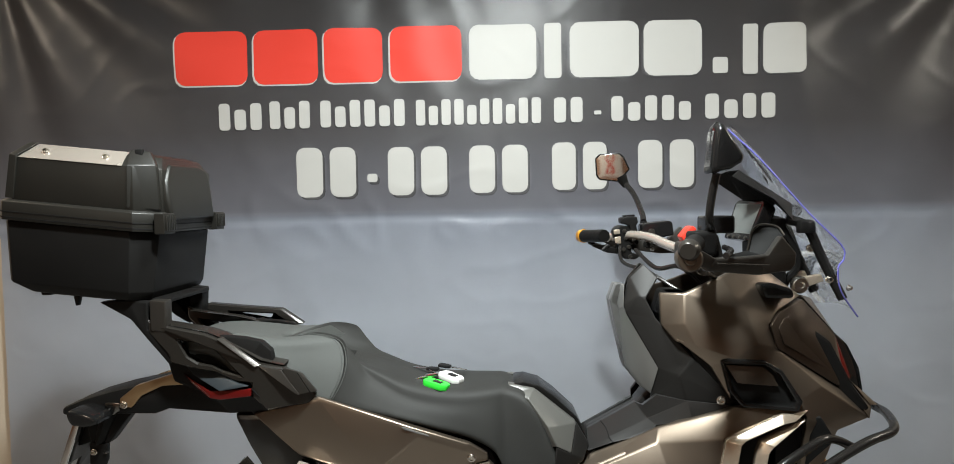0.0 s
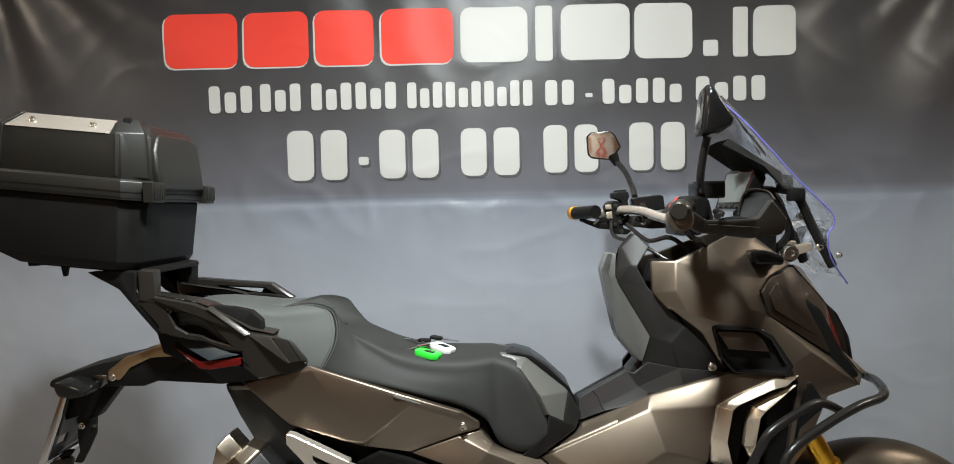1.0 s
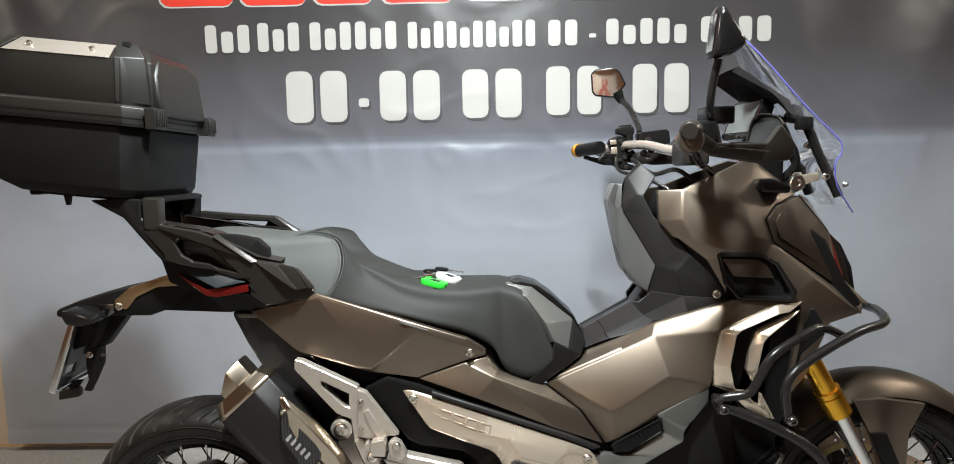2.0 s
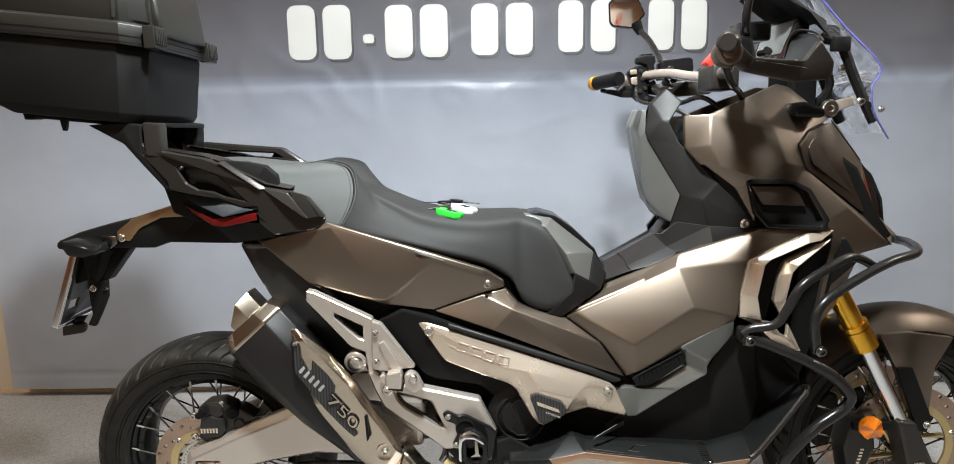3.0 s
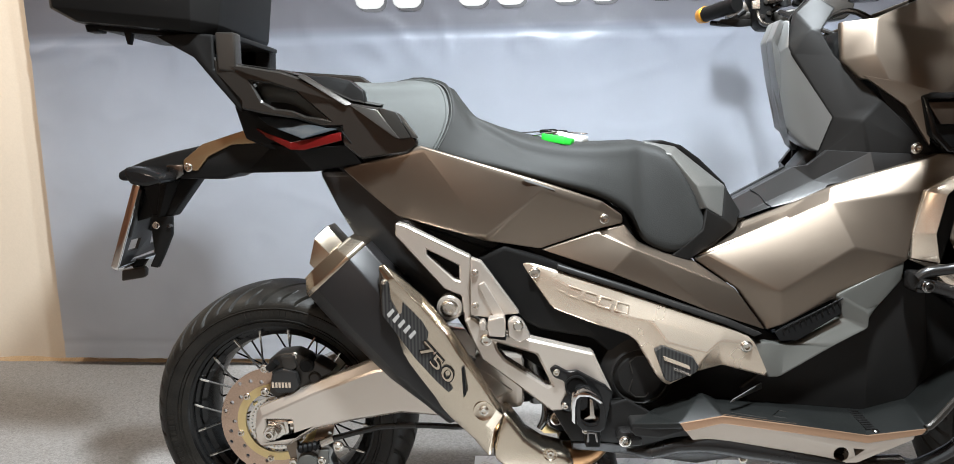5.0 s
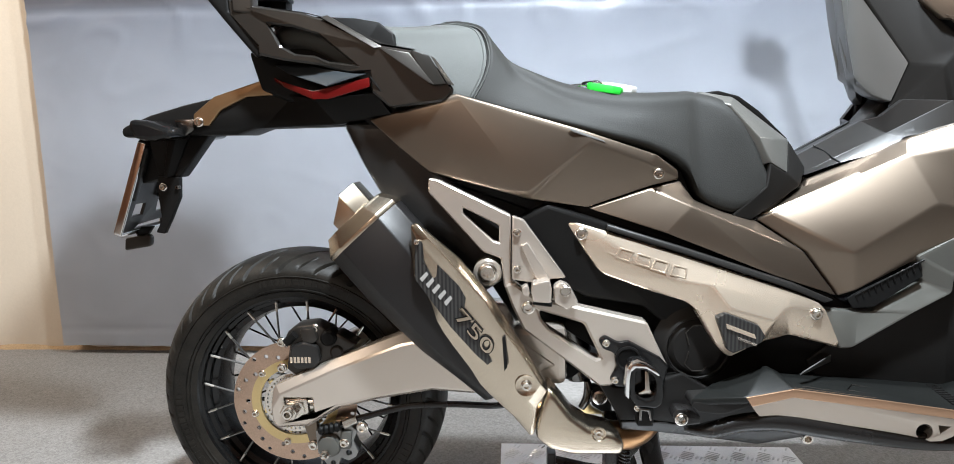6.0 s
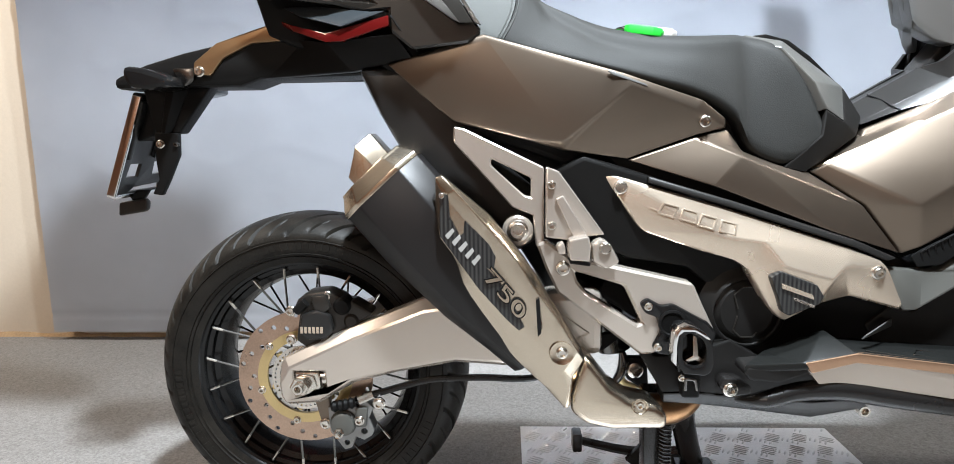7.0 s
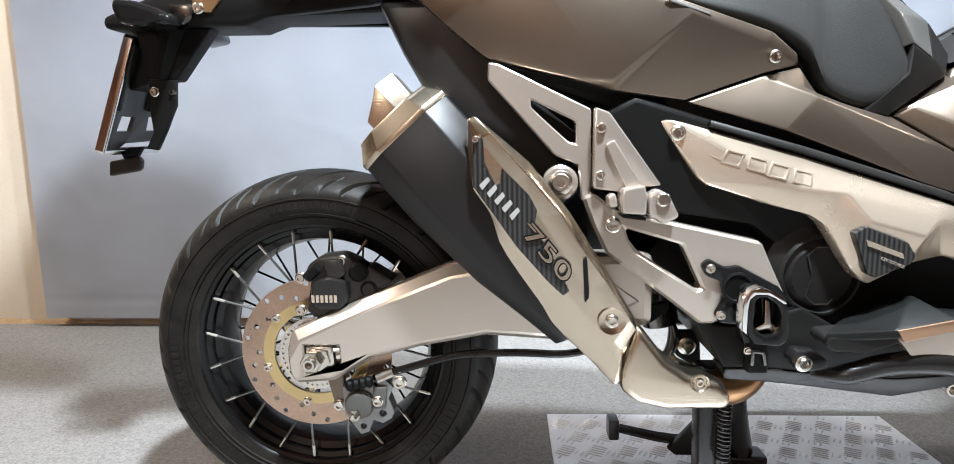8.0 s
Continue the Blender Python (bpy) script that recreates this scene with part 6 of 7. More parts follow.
# -- footboards --
FB = [(0.684, -0.266, 0.360), (0.766, -0.274, 0.366), (0.839, -0.270, 0.379), (0.970, -0.277, 0.365), (1.080, -0.277, 0.350), (1.178, -0.272, 0.361), (1.292, -0.250, 0.485),
      (0.730, -0.205, 0.358), (0.820, -0.207, 0.394), (0.858, -0.165, 0.368), (1.125, -0.165, 0.350), (1.202, -0.165, 0.372), (1.318, -0.165, 0.490), (0.770, -0.165, 0.350)]
FBSIDE = [(0.774, 0.353), (0.839, 0.367), (1.080, 0.337), (1.168, 0.350), (1.164, 0.336), (1.074, 0.292), (1.040, 0.290), (0.900, 0.312), (0.835, 0.322), (0.792, 0.330)]


def footboards():
    for flip in (0, 1):
        P = other_side(FB) if flip else FB
        bm = bmesh.new()
        top = [bm.verts.new(p) for p in P]
        low = [bm.verts.new((x, y, z - 0.012)) for x, y, z in P]
        quads = [(0, 1, 7), (1, 8, 7), (1, 2, 8), (2, 9, 8), (2, 3, 4, 10, 9), (4, 5, 11, 10), (5, 6, 12, 11), (8, 9, 13), (7, 8, 13)]
        for q in quads:
            bm.faces.new([top[i] for i in q])
            bm.faces.new([low[i] for i in reversed(q)])
        loop = [0, 1, 2, 3, 4, 5, 6, 12, 11, 10, 9, 13, 7]
        for i, j in zip(loop, loop[1:] + loop[:1]):
            bm.faces.new((top[i], low[i], low[j], top[j]))
        f = part("footboard", soften(bm, 0.003, 12), FOOTRUB, bike, "black rubber-topped footboard with a raised heel wedge")
        y = lambda v: 2 * MID - v if flip else v
        level = lambda x: 0.378 - 0.124 * (x - 0.839)
        part("heel_side", prism([(0.688, 0.356), (0.768, 0.362), (0.777, 0.347), (0.736, 0.333), (0.694, 0.336), (0.684, 0.346)], y(-0.268), y(-0.22), 0.004), TRIMM, f, "black side of the heel shelf")
        edge = [(0.766, -0.2755, 0.3655), (0.839, -0.2725, 0.3785), (0.970, -0.2785, 0.3645), (1.080, -0.2785, 0.3495), (1.178, -0.2735, 0.3605), (1.190, -0.266, 0.366),
                (0.776, -0.2745, 0.350), (0.839, -0.2715, 0.3645), (0.970, -0.2775, 0.350), (1.081, -0.2775, 0.335), (1.170, -0.2725, 0.349), (1.190, -0.265, 0.357)]
        edge = other_side(edge) if flip else edge
        part("footboard_trim", faceted(edge, [[k, k + 1, k + 7, k + 6] for k in range(5)], 0.012, 0.0018), WARMTRIM, f, "bronze edge strip, warm reflection in its colour")
        part("footboard_side", prism(FBSIDE, y(-0.262), y(-0.245), 0.003, [circle(1.046, 0.307, 0.013, 14), [(1.066, 0.318), (1.086, 0.316), (1.070, 0.304)]]), SILVER, f, "silver lower side panel with a round hole")
        part("side_backing", prism([(1.02, 0.335), (1.10, 0.335), (1.10, 0.30), (1.02, 0.288)], y(-0.240), y(-0.23), 0.002), DARK, f)
        for line in ([(0.956, -0.214), (1.084, -0.222)], [(0.934, -0.243), (1.020, -0.254), (1.074, -0.260)], [(0.934, -0.243), (0.956, -0.214)], [(0.860, -0.252), (0.920, -0.256)], [(1.120, -0.232), (1.172, -0.247)]):
            part("tread_line", tube([(lx, y(ly), (level(lx) if lx < 1.1 else 0.353) + 0.0005) for lx, ly in line], 0.0011, 6, 2), SPOKE, f)
        part("tread_pad", prism([(0.958, level(0.958) + 0.0012), (1.080, level(1.080) + 0.0012), (1.080, 0.342), (0.958, 0.355)], y(-0.240), y(-0.218), 0.0008), FOOTRUB, f)
        for k in range(9):
            part("tread_rib", block(1.086 + 0.0008 * (8 - k), min(y(-0.188 - 0.009 * k), y(-0.182 - 0.009 * k)), 0.340, 1.104 + 0.0008 * (8 - k), max(y(-0.188 - 0.009 * k), y(-0.182 - 0.009 * k)), 0.3535, 0.001), PLASTIC, f)
        part("tread_stud", lathe([(0.006, -0.004), (0.006, 0.002), (0.004, 0.004), (0, 0.004)], (1.098, y(-0.266), 0.351), (0, 0, 1), 14), SPOKE, f)
        part("ramp_rim", tube([(1.176, y(-0.272), 0.362), (1.198, y(-0.269), 0.378), (1.292, y(-0.251), 0.490), (1.300, y(-0.225), 0.494)], 0.0055, 8, 2), TAILGREY, f, "raised dark rim of the ramp")
        part("footboard_arm", tube([(0.684, y(-0.235), 0.294), (0.720, y(-0.25), 0.300), (0.765, y(-0.252), 0.313), (0.810, y(-0.254), 0.318), (0.850, y(-0.254), 0.315), (0.905, y(-0.254), 0.306), (1.048, y(-0.25), 0.286), (1.17, y(-0.22), 0.272)], [0.004, 0.0135, 0.0140, 0.0155, 0.016, 0.016, 0.0145, 0.013], 18, 6), TUBE, f, "black footboard carrier tube")
        part("carrier_tab", prism([(0.668, 0.306), (0.676, 0.318), (0.700, 0.317), (0.716, 0.306), (0.716, 0.292), (0.680, 0.288)], y(-0.214), y(-0.17), 0.003), TUBE, f, "black mounting tab")


footboards()
BELLY = [(0.541, 0.367), (0.575, 0.345), (0.62, 0.345), (0.690, 0.372), (0.751, 0.335), (0.90, 0.35), (1.15, 0.35), (1.15, 0.276), (0.910, 0.275), (0.820, 0.268), (0.708, 0.278), (0.640, 0.285), (0.588, 0.284)]
belly = part("belly_pan", prism(BELLY, -0.188, 0.148, 0.004), TRIMM, bike, "black belly pan under the engine", 30)
KEEL = [(0.588, -0.190, 0.284), (0.640, -0.190, 0.285), (0.708, -0.190, 0.278), (0.820, -0.190, 0.270), (0.910, -0.190, 0.276), (0.590, -0.180, 0.264), (0.640, -0.180, 0.262), (0.716, -0.178, 0.253), (0.826, -0.175, 0.238), (0.905, -0.178, 0.255)]
pair("keel", KEEL, [[k, k + 1, k + 6, k + 5] for k in range(4)], SATIN, belly, "lower chamfer of the belly pan", 0.05, 0.003)
part("drain_lug", prism([(0.706, 0.262), (0.716, 0.266), (0.742, 0.256), (0.742, 0.248), (0.712, 0.243)], -0.13, -0.10, 0.004), BOLT, belly, "bare metal lug")
part("drain_lug", prism([(0.748, 0.262), (0.778, 0.258), (0.776, 0.247), (0.750, 0.243)], -0.12, -0.09, 0.004), GREYSHELL, belly, "bare metal lug")
part("side_tube", lathe([(0.009, -0.02), (0.009, 0.004), (0.006, 0.004), (0.006, -0.01), (0, -0.01)], (0.917, -0.160, 0.243), (0, -1, 0), 16), BOLT, belly, "short bare tube end")
bolt(bike, 0.684, -0.216, 0.301, 0.010)

# -- brake pedal and pivot plate --
HUB = [(0.545, 0.436), (0.556, 0.444), (0.578, 0.432), (0.595, 0.435), (0.648, 0.406), (0.662, 0.390), (0.650, 0.33), (0.606, 0.325), (0.598, 0.353), (0.575, 0.355), (0.565, 0.367), (0.577, 0.390), (0.572, 0.413), (0.553, 0.420)]
hub = part("pivot_plate", prism(HUB, -0.210, -0.17, 0.004), GLOSSY, bike, "gloss black pivot plate")
part("pivot_disc", lathe([(0.021, 0), (0.021, 0.003), (0.018, 0.004), (0.016, 0.002), (0, 0.002)], (0.594, -0.210, 0.405), (0, -1, 0), 28), PLASTIC, hub)
bolt(hub, 0.558, -0.211, 0.431, 0.006)
bolt(hub, 0.574, -0.211, 0.367, 0.006)
PEDAL = [(0.588, 0.410), (0.596, 0.416), (0.613, 0.415), (0.629, 0.404), (0.639, 0.392), (0.642, 0.360), (0.639, 0.347), (0.630, 0.341), (0.600, 0.344), (0.591, 0.355), (0.587, 0.380)]
POPEN = [(0.598, 0.400), (0.604, 0.405), (0.615, 0.404), (0.626, 0.394), (0.630, 0.383), (0.630, 0.366), (0.625, 0.357), (0.613, 0.354), (0.602, 0.360), (0.597, 0.369)]
fpeg = part("foot_peg", prism(PEDAL, -0.264, -0.225, 0.004, [POPEN]), GLOSSY, hub, "gloss black folding foot peg with a polished bar")
part("peg_bar", prism([(0.613, 0.400), (0.620, 0.398), (0.623, 0.369), (0.633, 0.361), (0.630, 0.355), (0.618, 0.361), (0.607, 0.357), (0.602, 0.362), (0.614, 0.369)], -0.254, -0.246, 0.002), BOLT, fpeg, "polished inner bar")
part("peg_rim", prism([(0.581, 0.364), (0.581, 0.394), (0.583, 0.409), (0.590, 0.416), (0.601, 0.419), (0.613, 0.415), (0.627, 0.407), (0.635, 0.398), (0.630, 0.398), (0.620, 0.405), (0.610, 0.410), (0.596, 0.410), (0.589, 0.404), (0.587, 0.390), (0.587, 0.358)], -0.270, -0.245, 0.0015), CHROME, fpeg)
part("peg_back", prism(POPEN, -0.236, -0.230, 0), GLOSSY, fpeg)
part("peg_loop", prism([(0.614, 0.321), (0.632, 0.319), (0.635, 0.299), (0.631, 0.299), (0.628, 0.315), (0.618, 0.316), (0.618, 0.299), (0.613, 0.299)], -0.218, -0.205, 0.0015), SPOKE, hub, "dark metal loop under the peg")
part("peg_mount", block(0.612, -0.212, 0.285, 0.640, -0.19, 0.35, 0.004), PLASTIC, hub)
bolt(hub, 0.611, -0.211, 0.318, 0.005)
part("linkage", tube([(0.542, -0.085, 0.316), (0.545, -0.085, 0.300), (0.542, -0.085, 0.280), (0.532, -0.085, 0.262)], [0.006, 0.009, 0.009, 0.007], 12, 4), SPOKE, bike, "grey suspension linkage")
part("linkage_plate", prism([(0.531, 0.255), (0.540, 0.275), (0.544, 0.294), (0.547, 0.272), (0.553, 0.259), (0.578, 0.246), (0.542, 0.246)], -0.078, -0.066, 0.002), BRASS, bike, "yellow passivated linkage plate")
part("linkage_arm", prism([(0.548, 0.301), (0.588, 0.301), (0.592, 0.247), (0.576, 0.247), (0.553, 0.262)], -0.076, -0.055, 0.004), PLASTIC, bike, "black linkage arm")
part("linkage_washer", lathe([(0.014, -0.004), (0.014, 0.001), (0.012, 0.002), (0, 0.002)], (0.567, -0.080, 0.28), (0, -1, 0), 20), BOLT, bike)
part("linkage_nut", lathe([(0.0095, 0), (0.0095, 0.008), (0.008, 0.009), (0.005, 0.009), (0.005, 0.012), (0, 0.012)], (0.567, -0.082, 0.28), (0, -1, 0), 6), BOLT, bike)
part("cable_clamp", prism([(0.490, 0.335), (0.501, 0.347), (0.536, 0.353), (0.538, 0.339), (0.511, 0.318), (0.492, 0.316)], -0.085, -0.07, 0.004), PLASTIC, bike, "black cable clamp")
part("shock", tube([(0.47, MID, 0.62), (0.54, MID, 0.30)], 0.03, 16, 1), SPOKE, bike, "dark rear shock")

# -- centre stand --
stand = part("centre_stand", prism([(0.566, 0.270), (0.606, 0.270), (0.604, 0.130), (0.608, 0.006), (0.572, 0.006), (0.570, 0.130)], -0.150, -0.108, 0.006), TUBE, bike, "black centre stand on the plate")
part("stand_leg", tube([(0.672, 0.03, 0.26), (0.690, 0.05, 0.123), (0.724, 0.10, 0.012)], 0.023, 12, 4), TUBE, stand)
part("stand_cross", tube([(0.590, -0.12, 0.16), (0.69, 0.06, 0.16)], 0.014, 10, 1), TUBE, stand)
for x, y in ((0.590, -0.13), (0.726, 0.10)):
    part("stand_foot", block(x - 0.038, y - 0.024, -0.004, x + 0.042, y + 0.024, 0.012, 0.005), TUBE, stand)
part("stand_lever", tube([(0.70, 0.09, 0.040), (0.60, 0.11, 0.030), (0.495, 0.115, 0.050)], [0.012, 0.009], 8, 3), TUBE, stand)
part("stand_gusset", prism([(0.585, 0.022), (0.640, 0.085), (0.665, 0.085), (0.690, 0.010), (0.600, 0.010)], 0.085, 0.097, 0.002, [[(0.628, 0.030), (0.645, 0.058), (0.660, 0.030)]]), TUBE, stand, "triangular gusset of the stand lever")
part("lever_pad", block(0.478, 0.10, 0.030, 0.498, 0.138, 0.070, 0.004), TUBE, stand)
coil = [(0.600 + 0.0095 * math.cos(k * 0.7), -0.164 + 0.0095 * math.sin(k * 0.7), 0.226 - k * 0.00072) for k in range(130)]
spring = part("return_spring", tube(coil, 0.0021, 6, 1), TUBE, stand, "coiled black return spring")
part("spring_hook", tube([(0.600, -0.164, 0.134), (0.600, -0.160, 0.120), (0.596, -0.150, 0.112)], 0.0024, 6, 3), TUBE, spring)

# -- seat --


def seat_ring(x, z_top, w_top, z_low, w_low, bow, dip):
    """A rounded seat section; with bow its middle swings back and its flanks lead, as the lumbar step does."""
    flat = 1 - bow
    a, b = (0.99 * w_top, z_top - 0.028 - 0.006 * flat), (w_low, z_low + 0.006)
    side = [(a[0] + (b[0] - a[0]) * u + 0.012 * u * (1 - u), a[1] + (b[1] - a[1]) * u) for u in (0.0, 0.33, 0.66, 1.0)]
    half = [(0.0, z_top - dip, -0.140), (0.40 * w_top, z_top - dip * 0.75 - 0.001 * flat, -0.118), (0.72 * w_top, z_top - 0.001 - 0.004 * flat, -0.055), (0.90 * w_top, z_top - 0.009 - 0.006 * flat, 0.0)]
    half += [(y, z, lead) for (y, z), lead in zip(side, (0.020, 0.028, 0.020, 0.0))] + [(w_low - 0.014, z_low - 0.003, 0.0)]
    ring = smooth_line([(x + bow * lead, MID - y, z) for y, z, lead in half], 3)
    return [tuple(p) for p in ring] + [(p.x, 2 * MID - p.y, p.z) for p in reversed(ring[1:])]


def through_sections(rows, steps):
    dense = []
    for i in range(len(rows) - 1):
        a, b = rows[max(i - 1, 0):i + 1][0], rows[i]
        c, d = rows[i + 1], rows[min(i + 2, len(rows) - 1)]
        for s in range(steps):
            u = s / steps
            dense.append([0.5 * (2 * q + (r - p) * u + (2 * p - 5 * q + 4 * r - t) * u * u + (3 * q - p - 3 * r + t) * u ** 3) for p, q, r, t in zip(a, b, c, d)])
    return [*dense, list(rows[-1])]


PILLION = [(-0.040, 0.955, 0.078, 0.938, 0.074, 0), (0.0, 0.978, 0.090, 0.930, 0.084, 0), (0.06, 0.983, 0.100, 0.920, 0.094, 0), (0.14, 0.976, 0.108, 0.880, 0.126, 0.1), (0.22, 0.968, 0.106, 0.848, 0.138, 0.3), (0.29, 0.968, 0.096, 0.834, 0.135, 0.7), (0.333, 0.970, 0.086, 0.826, 0.133, 1)]
RIDER = [(0.334, 0.969, 0.085, 0.826, 0.133, 1), (0.343, 0.975, 0.085, 0.823, 0.134, 0.95), (0.351, 0.966, 0.086, 0.820, 0.135, 0.9), (0.371, 0.944, 0.088, 0.815, 0.136, 0.70), (0.401, 0.914, 0.093, 0.809, 0.137, 0.45), (0.447, 0.890, 0.100, 0.799, 0.138, 0.2),
         (0.50, 0.866, 0.108, 0.786, 0.138, 0), (0.57, 0.852, 0.112, 0.767, 0.137, 0), (0.64, 0.848, 0.110, 0.747, 0.134, 0), (0.695, 0.849, 0.098, 0.715, 0.130, 0), (0.725, 0.848, 0.090, 0.664, 0.128, 0), (0.775, 0.830, 0.104, 0.642, 0.128, 0), (0.812, 0.780, 0.117, 0.654, 0.127, 0), (0.836, 0.734, 0.116, 0.682, 0.122, 0)]
part("pillion_seat", loft([seat_ring(*r, 0.004 + 0.020 * r[5] ** 2) for r in through_sections(PILLION, 6)]), SEATP, bike, "grey textured vinyl pillion seat", 60, None)
part("rider_seat", loft([seat_ring(*r, 0.024 * r[5] ** 2) for r in through_sections(RIDER, 6)]), SEATR, bike, "black textured vinyl rider seat", 60, None)
for off in (-0.006, 0.004):
    ring = seat_ring(0.334 + off, 0.9705, 0.0865, 0.826, 0.1345, 1, 0.0225)[2:23]
    part("seam", tube(ring, 0.0011, 6, 1), SEATP, bike, "stitched seam of the seat cover")
part("seat_base", prism([(0.10, 0.86), (0.30, 0.83), (0.60, 0.76), (0.69, 0.715), (0.72, 0.65), (0.80, 0.64), (0.80, 0.60), (0.50, 0.62), (0.28, 0.70), (0.15, 0.80)], -0.135, 0.095, 0.01), DARK, bike, "dark seat base and frame cover")
pair("side_inset", [(0.040, -0.128, 0.972), (0.072, -0.131, 0.979), (0.140, -0.136, 0.974), (0.181, -0.140, 0.966), (0.206, -0.146, 0.946), (0.212, -0.152, 0.906), (0.150, -0.150, 0.915), (0.085, -0.142, 0.945)], [[0, 1, 2, 7], [2, 3, 6, 7], [3, 4, 5, 6]], PLASTIC, bike, "black rubber inset on the pillion seat", 0.02, 0.003)

# -- console in front of the seat --
CON = [(0.730, -0.074, 0.847), (0.790, -0.077, 0.836), (0.884, -0.090, 0.760), (0.912, -0.098, 0.712), (0.897, -0.118, 0.683), (0.806, -0.149, 0.628), (0.774, -0.149, 0.636), (0.828, -0.148, 0.685), (0.834, -0.146, 0.724), (0.742, -0.092, 0.830),
       (0.868, -0.134, 0.705), (0.73, -0.05, 0.80), (0.79, -0.10, 0.70), (0.775, -0.114, 0.822), (0.816, -0.141, 0.766)]
pair("console_side", CON, [[0, 1, 9], [1, 13, 9], [1, 2, 14, 13], [2, 10, 8, 14], [0, 9, 11], [9, 13, 14, 8, 12, 11]], CONSOLE, bike, "satin grey console beside the filler lid", 0.02, 0.003)
pair("console_lower", CON, [[2, 3, 4, 10], [8, 10, 4, 5, 6, 7]], TRIMM, bike, "black lower edge of the console", 0.02, 0.003)
LID = [(0.732, 0.836), (0.746, 0.846), (0.768, 0.848), (0.804, 0.838), (0.840, 0.812), (0.890, 0.764), (0.908, 0.725), (0.90, 0.69), (0.85, 0.70), (0.78, 0.76), (0.73, 0.80)]
lid = part("filler_lid", prism(LID, -0.072, 0.032, 0.006), LIDM, bike, "gloss black filler lid")
for k in range(4):
    u = 0.15 + 0.22 * k
    x, z = 0.838 + 0.050 * u, 0.8105 - 0.048 * u
    bm = prism([(x - 0.004, z + 0.0045), (x, z + 0.0012), (x - 0.003, z - 0.003), (x - 0.007, z)], -0.060, 0.020, 0.0006)
    part("lid_rib", bm, TAILGREY, lid, "low rib across the lid")

# -- tail --
RAIL = [(-0.085, 1.018), (-0.067, 1.005), (0.050, 0.984), (0.086, 0.972), (0.185, 0.923), (0.240, 0.914), (0.283, 0.885), (0.308, 0.850), (0.290, 0.832), (0.204, 0.822), (0.171, 0.850), (0.170, 0.881), (0.129, 0.881), (0.077, 0.897), (0.009, 0.908), (-0.034, 0.918), (-0.034, 0.933), (-0.082, 0.985)]
GRIPHOLE = [(-0.011, 0.968), (0.032, 0.962), (0.077, 0.947), (0.142, 0.895), (0.095, 0.902), (0.069, 0.913), (0.035, 0.917), (0.008, 0.931)]
FARHOLE = [(-0.055, 0.980), (0.032, 0.966), (0.077, 0.947), (0.142, 0.895), (0.095, 0.902), (0.035, 0.917), (-0.022, 0.932)]
FLARE = [(-0.10, -0.124), (0.02, -0.134), (0.09, -0.146), (0.17, -0.176), (0.22, -0.178), (0.26, -0.172), (0.32, -0.155)]


def flare(x):
    """How far the tail's flank stands out along its length."""
    for (a, p), (b, q) in zip(FLARE, FLARE[1:]):
        if x <= b:
            return p + (q - p) * (x - a) / (b - a)
    return FLARE[-1][1]


for flip in (0, 1):
    bm = prism(RAIL, 0.0, 0.022, 0.0035, [FARHOLE if flip else GRIPHOLE], 1)
    for v in bm.verts:
        y = v.co.y + flare(v.co.x)
        v.co.y = 2 * MID - y if flip else y
    tail = part("tail_panel", bm, TAILM, bike, "dark grey tail panel with a grab opening", 15)
TOPS = [(-0.067, -0.118, 1.006), (0.050, -0.128, 0.987), (0.086, -0.136, 0.976), (0.186, -0.160, 0.928), (0.238, -0.164, 0.918), (-0.067, -0.090, 1.008), (0.050, -0.098, 0.990), (0.088, -0.104, 0.980), (0.190, -0.122, 0.934), (0.240, -0.130, 0.922)]
pair("rail_top", TOPS, [[0, 1, 6, 5], [1, 2, 7, 6], [2, 3, 8, 7], [3, 4, 9, 8]], TAILM, bike, "upper face of the grab rail", 0.010, 0.002)
# The chamfer's reflection is drawn as a paler plastic than the panel.
pair("rail_ridge", [(0.085, -0.151, 0.974), (0.095, -0.146, 0.978), (0.192, -0.175, 0.921), (0.180, -0.182, 0.918)], [[0, 1, 2, 3]], TAILGREY, bike, "grey ridge along the tail, reflection in its tone", 0.006, 0.0010)
# Lit facets take the paler plastic, the shaded one the dark.
pair("tail_chip", [(0.186, -0.178, 0.920), (0.236, -0.176, 0.910), (0.277, -0.185, 0.858), (0.268, -0.186, 0.861)], [[0, 1, 2, 3]], TAILGREY, bike, "pale angular facet on the tail, lit tone in its colour", 0.010, 0.001)
pair("tail_chip", [(0.239, -0.176, 0.914), (0.268, -0.174, 0.906), (0.296, -0.172, 0.860), (0.271, -0.184, 0.857)], [[0, 1, 2, 3]], TAILM, bike, "dark angular facet on the tail, shade in its colour", 0.010, 0.001)
pair("tail_chip", [(0.270, -0.174, 0.906), (0.279, -0.170, 0.900), (0.308, -0.160, 0.858), (0.298, -0.172, 0.859)], [[0, 1, 2, 3]], TAILGREY, bike, "pale angular facet on the tail, lit tone in its colour", 0.008, 0.001)
pair("tail_inner", [(0.020, -0.105, 0.976), (0.09, -0.115, 0.955), (0.15, -0.13, 0.905), (0.15, -0.14, 0.880), (0.07, -0.12, 0.895), (0.012, -0.10, 0.925)], [[0, 1, 2, 3, 4, 5]], DARK, bike, "dark inner tail", 0.01, 0.002)
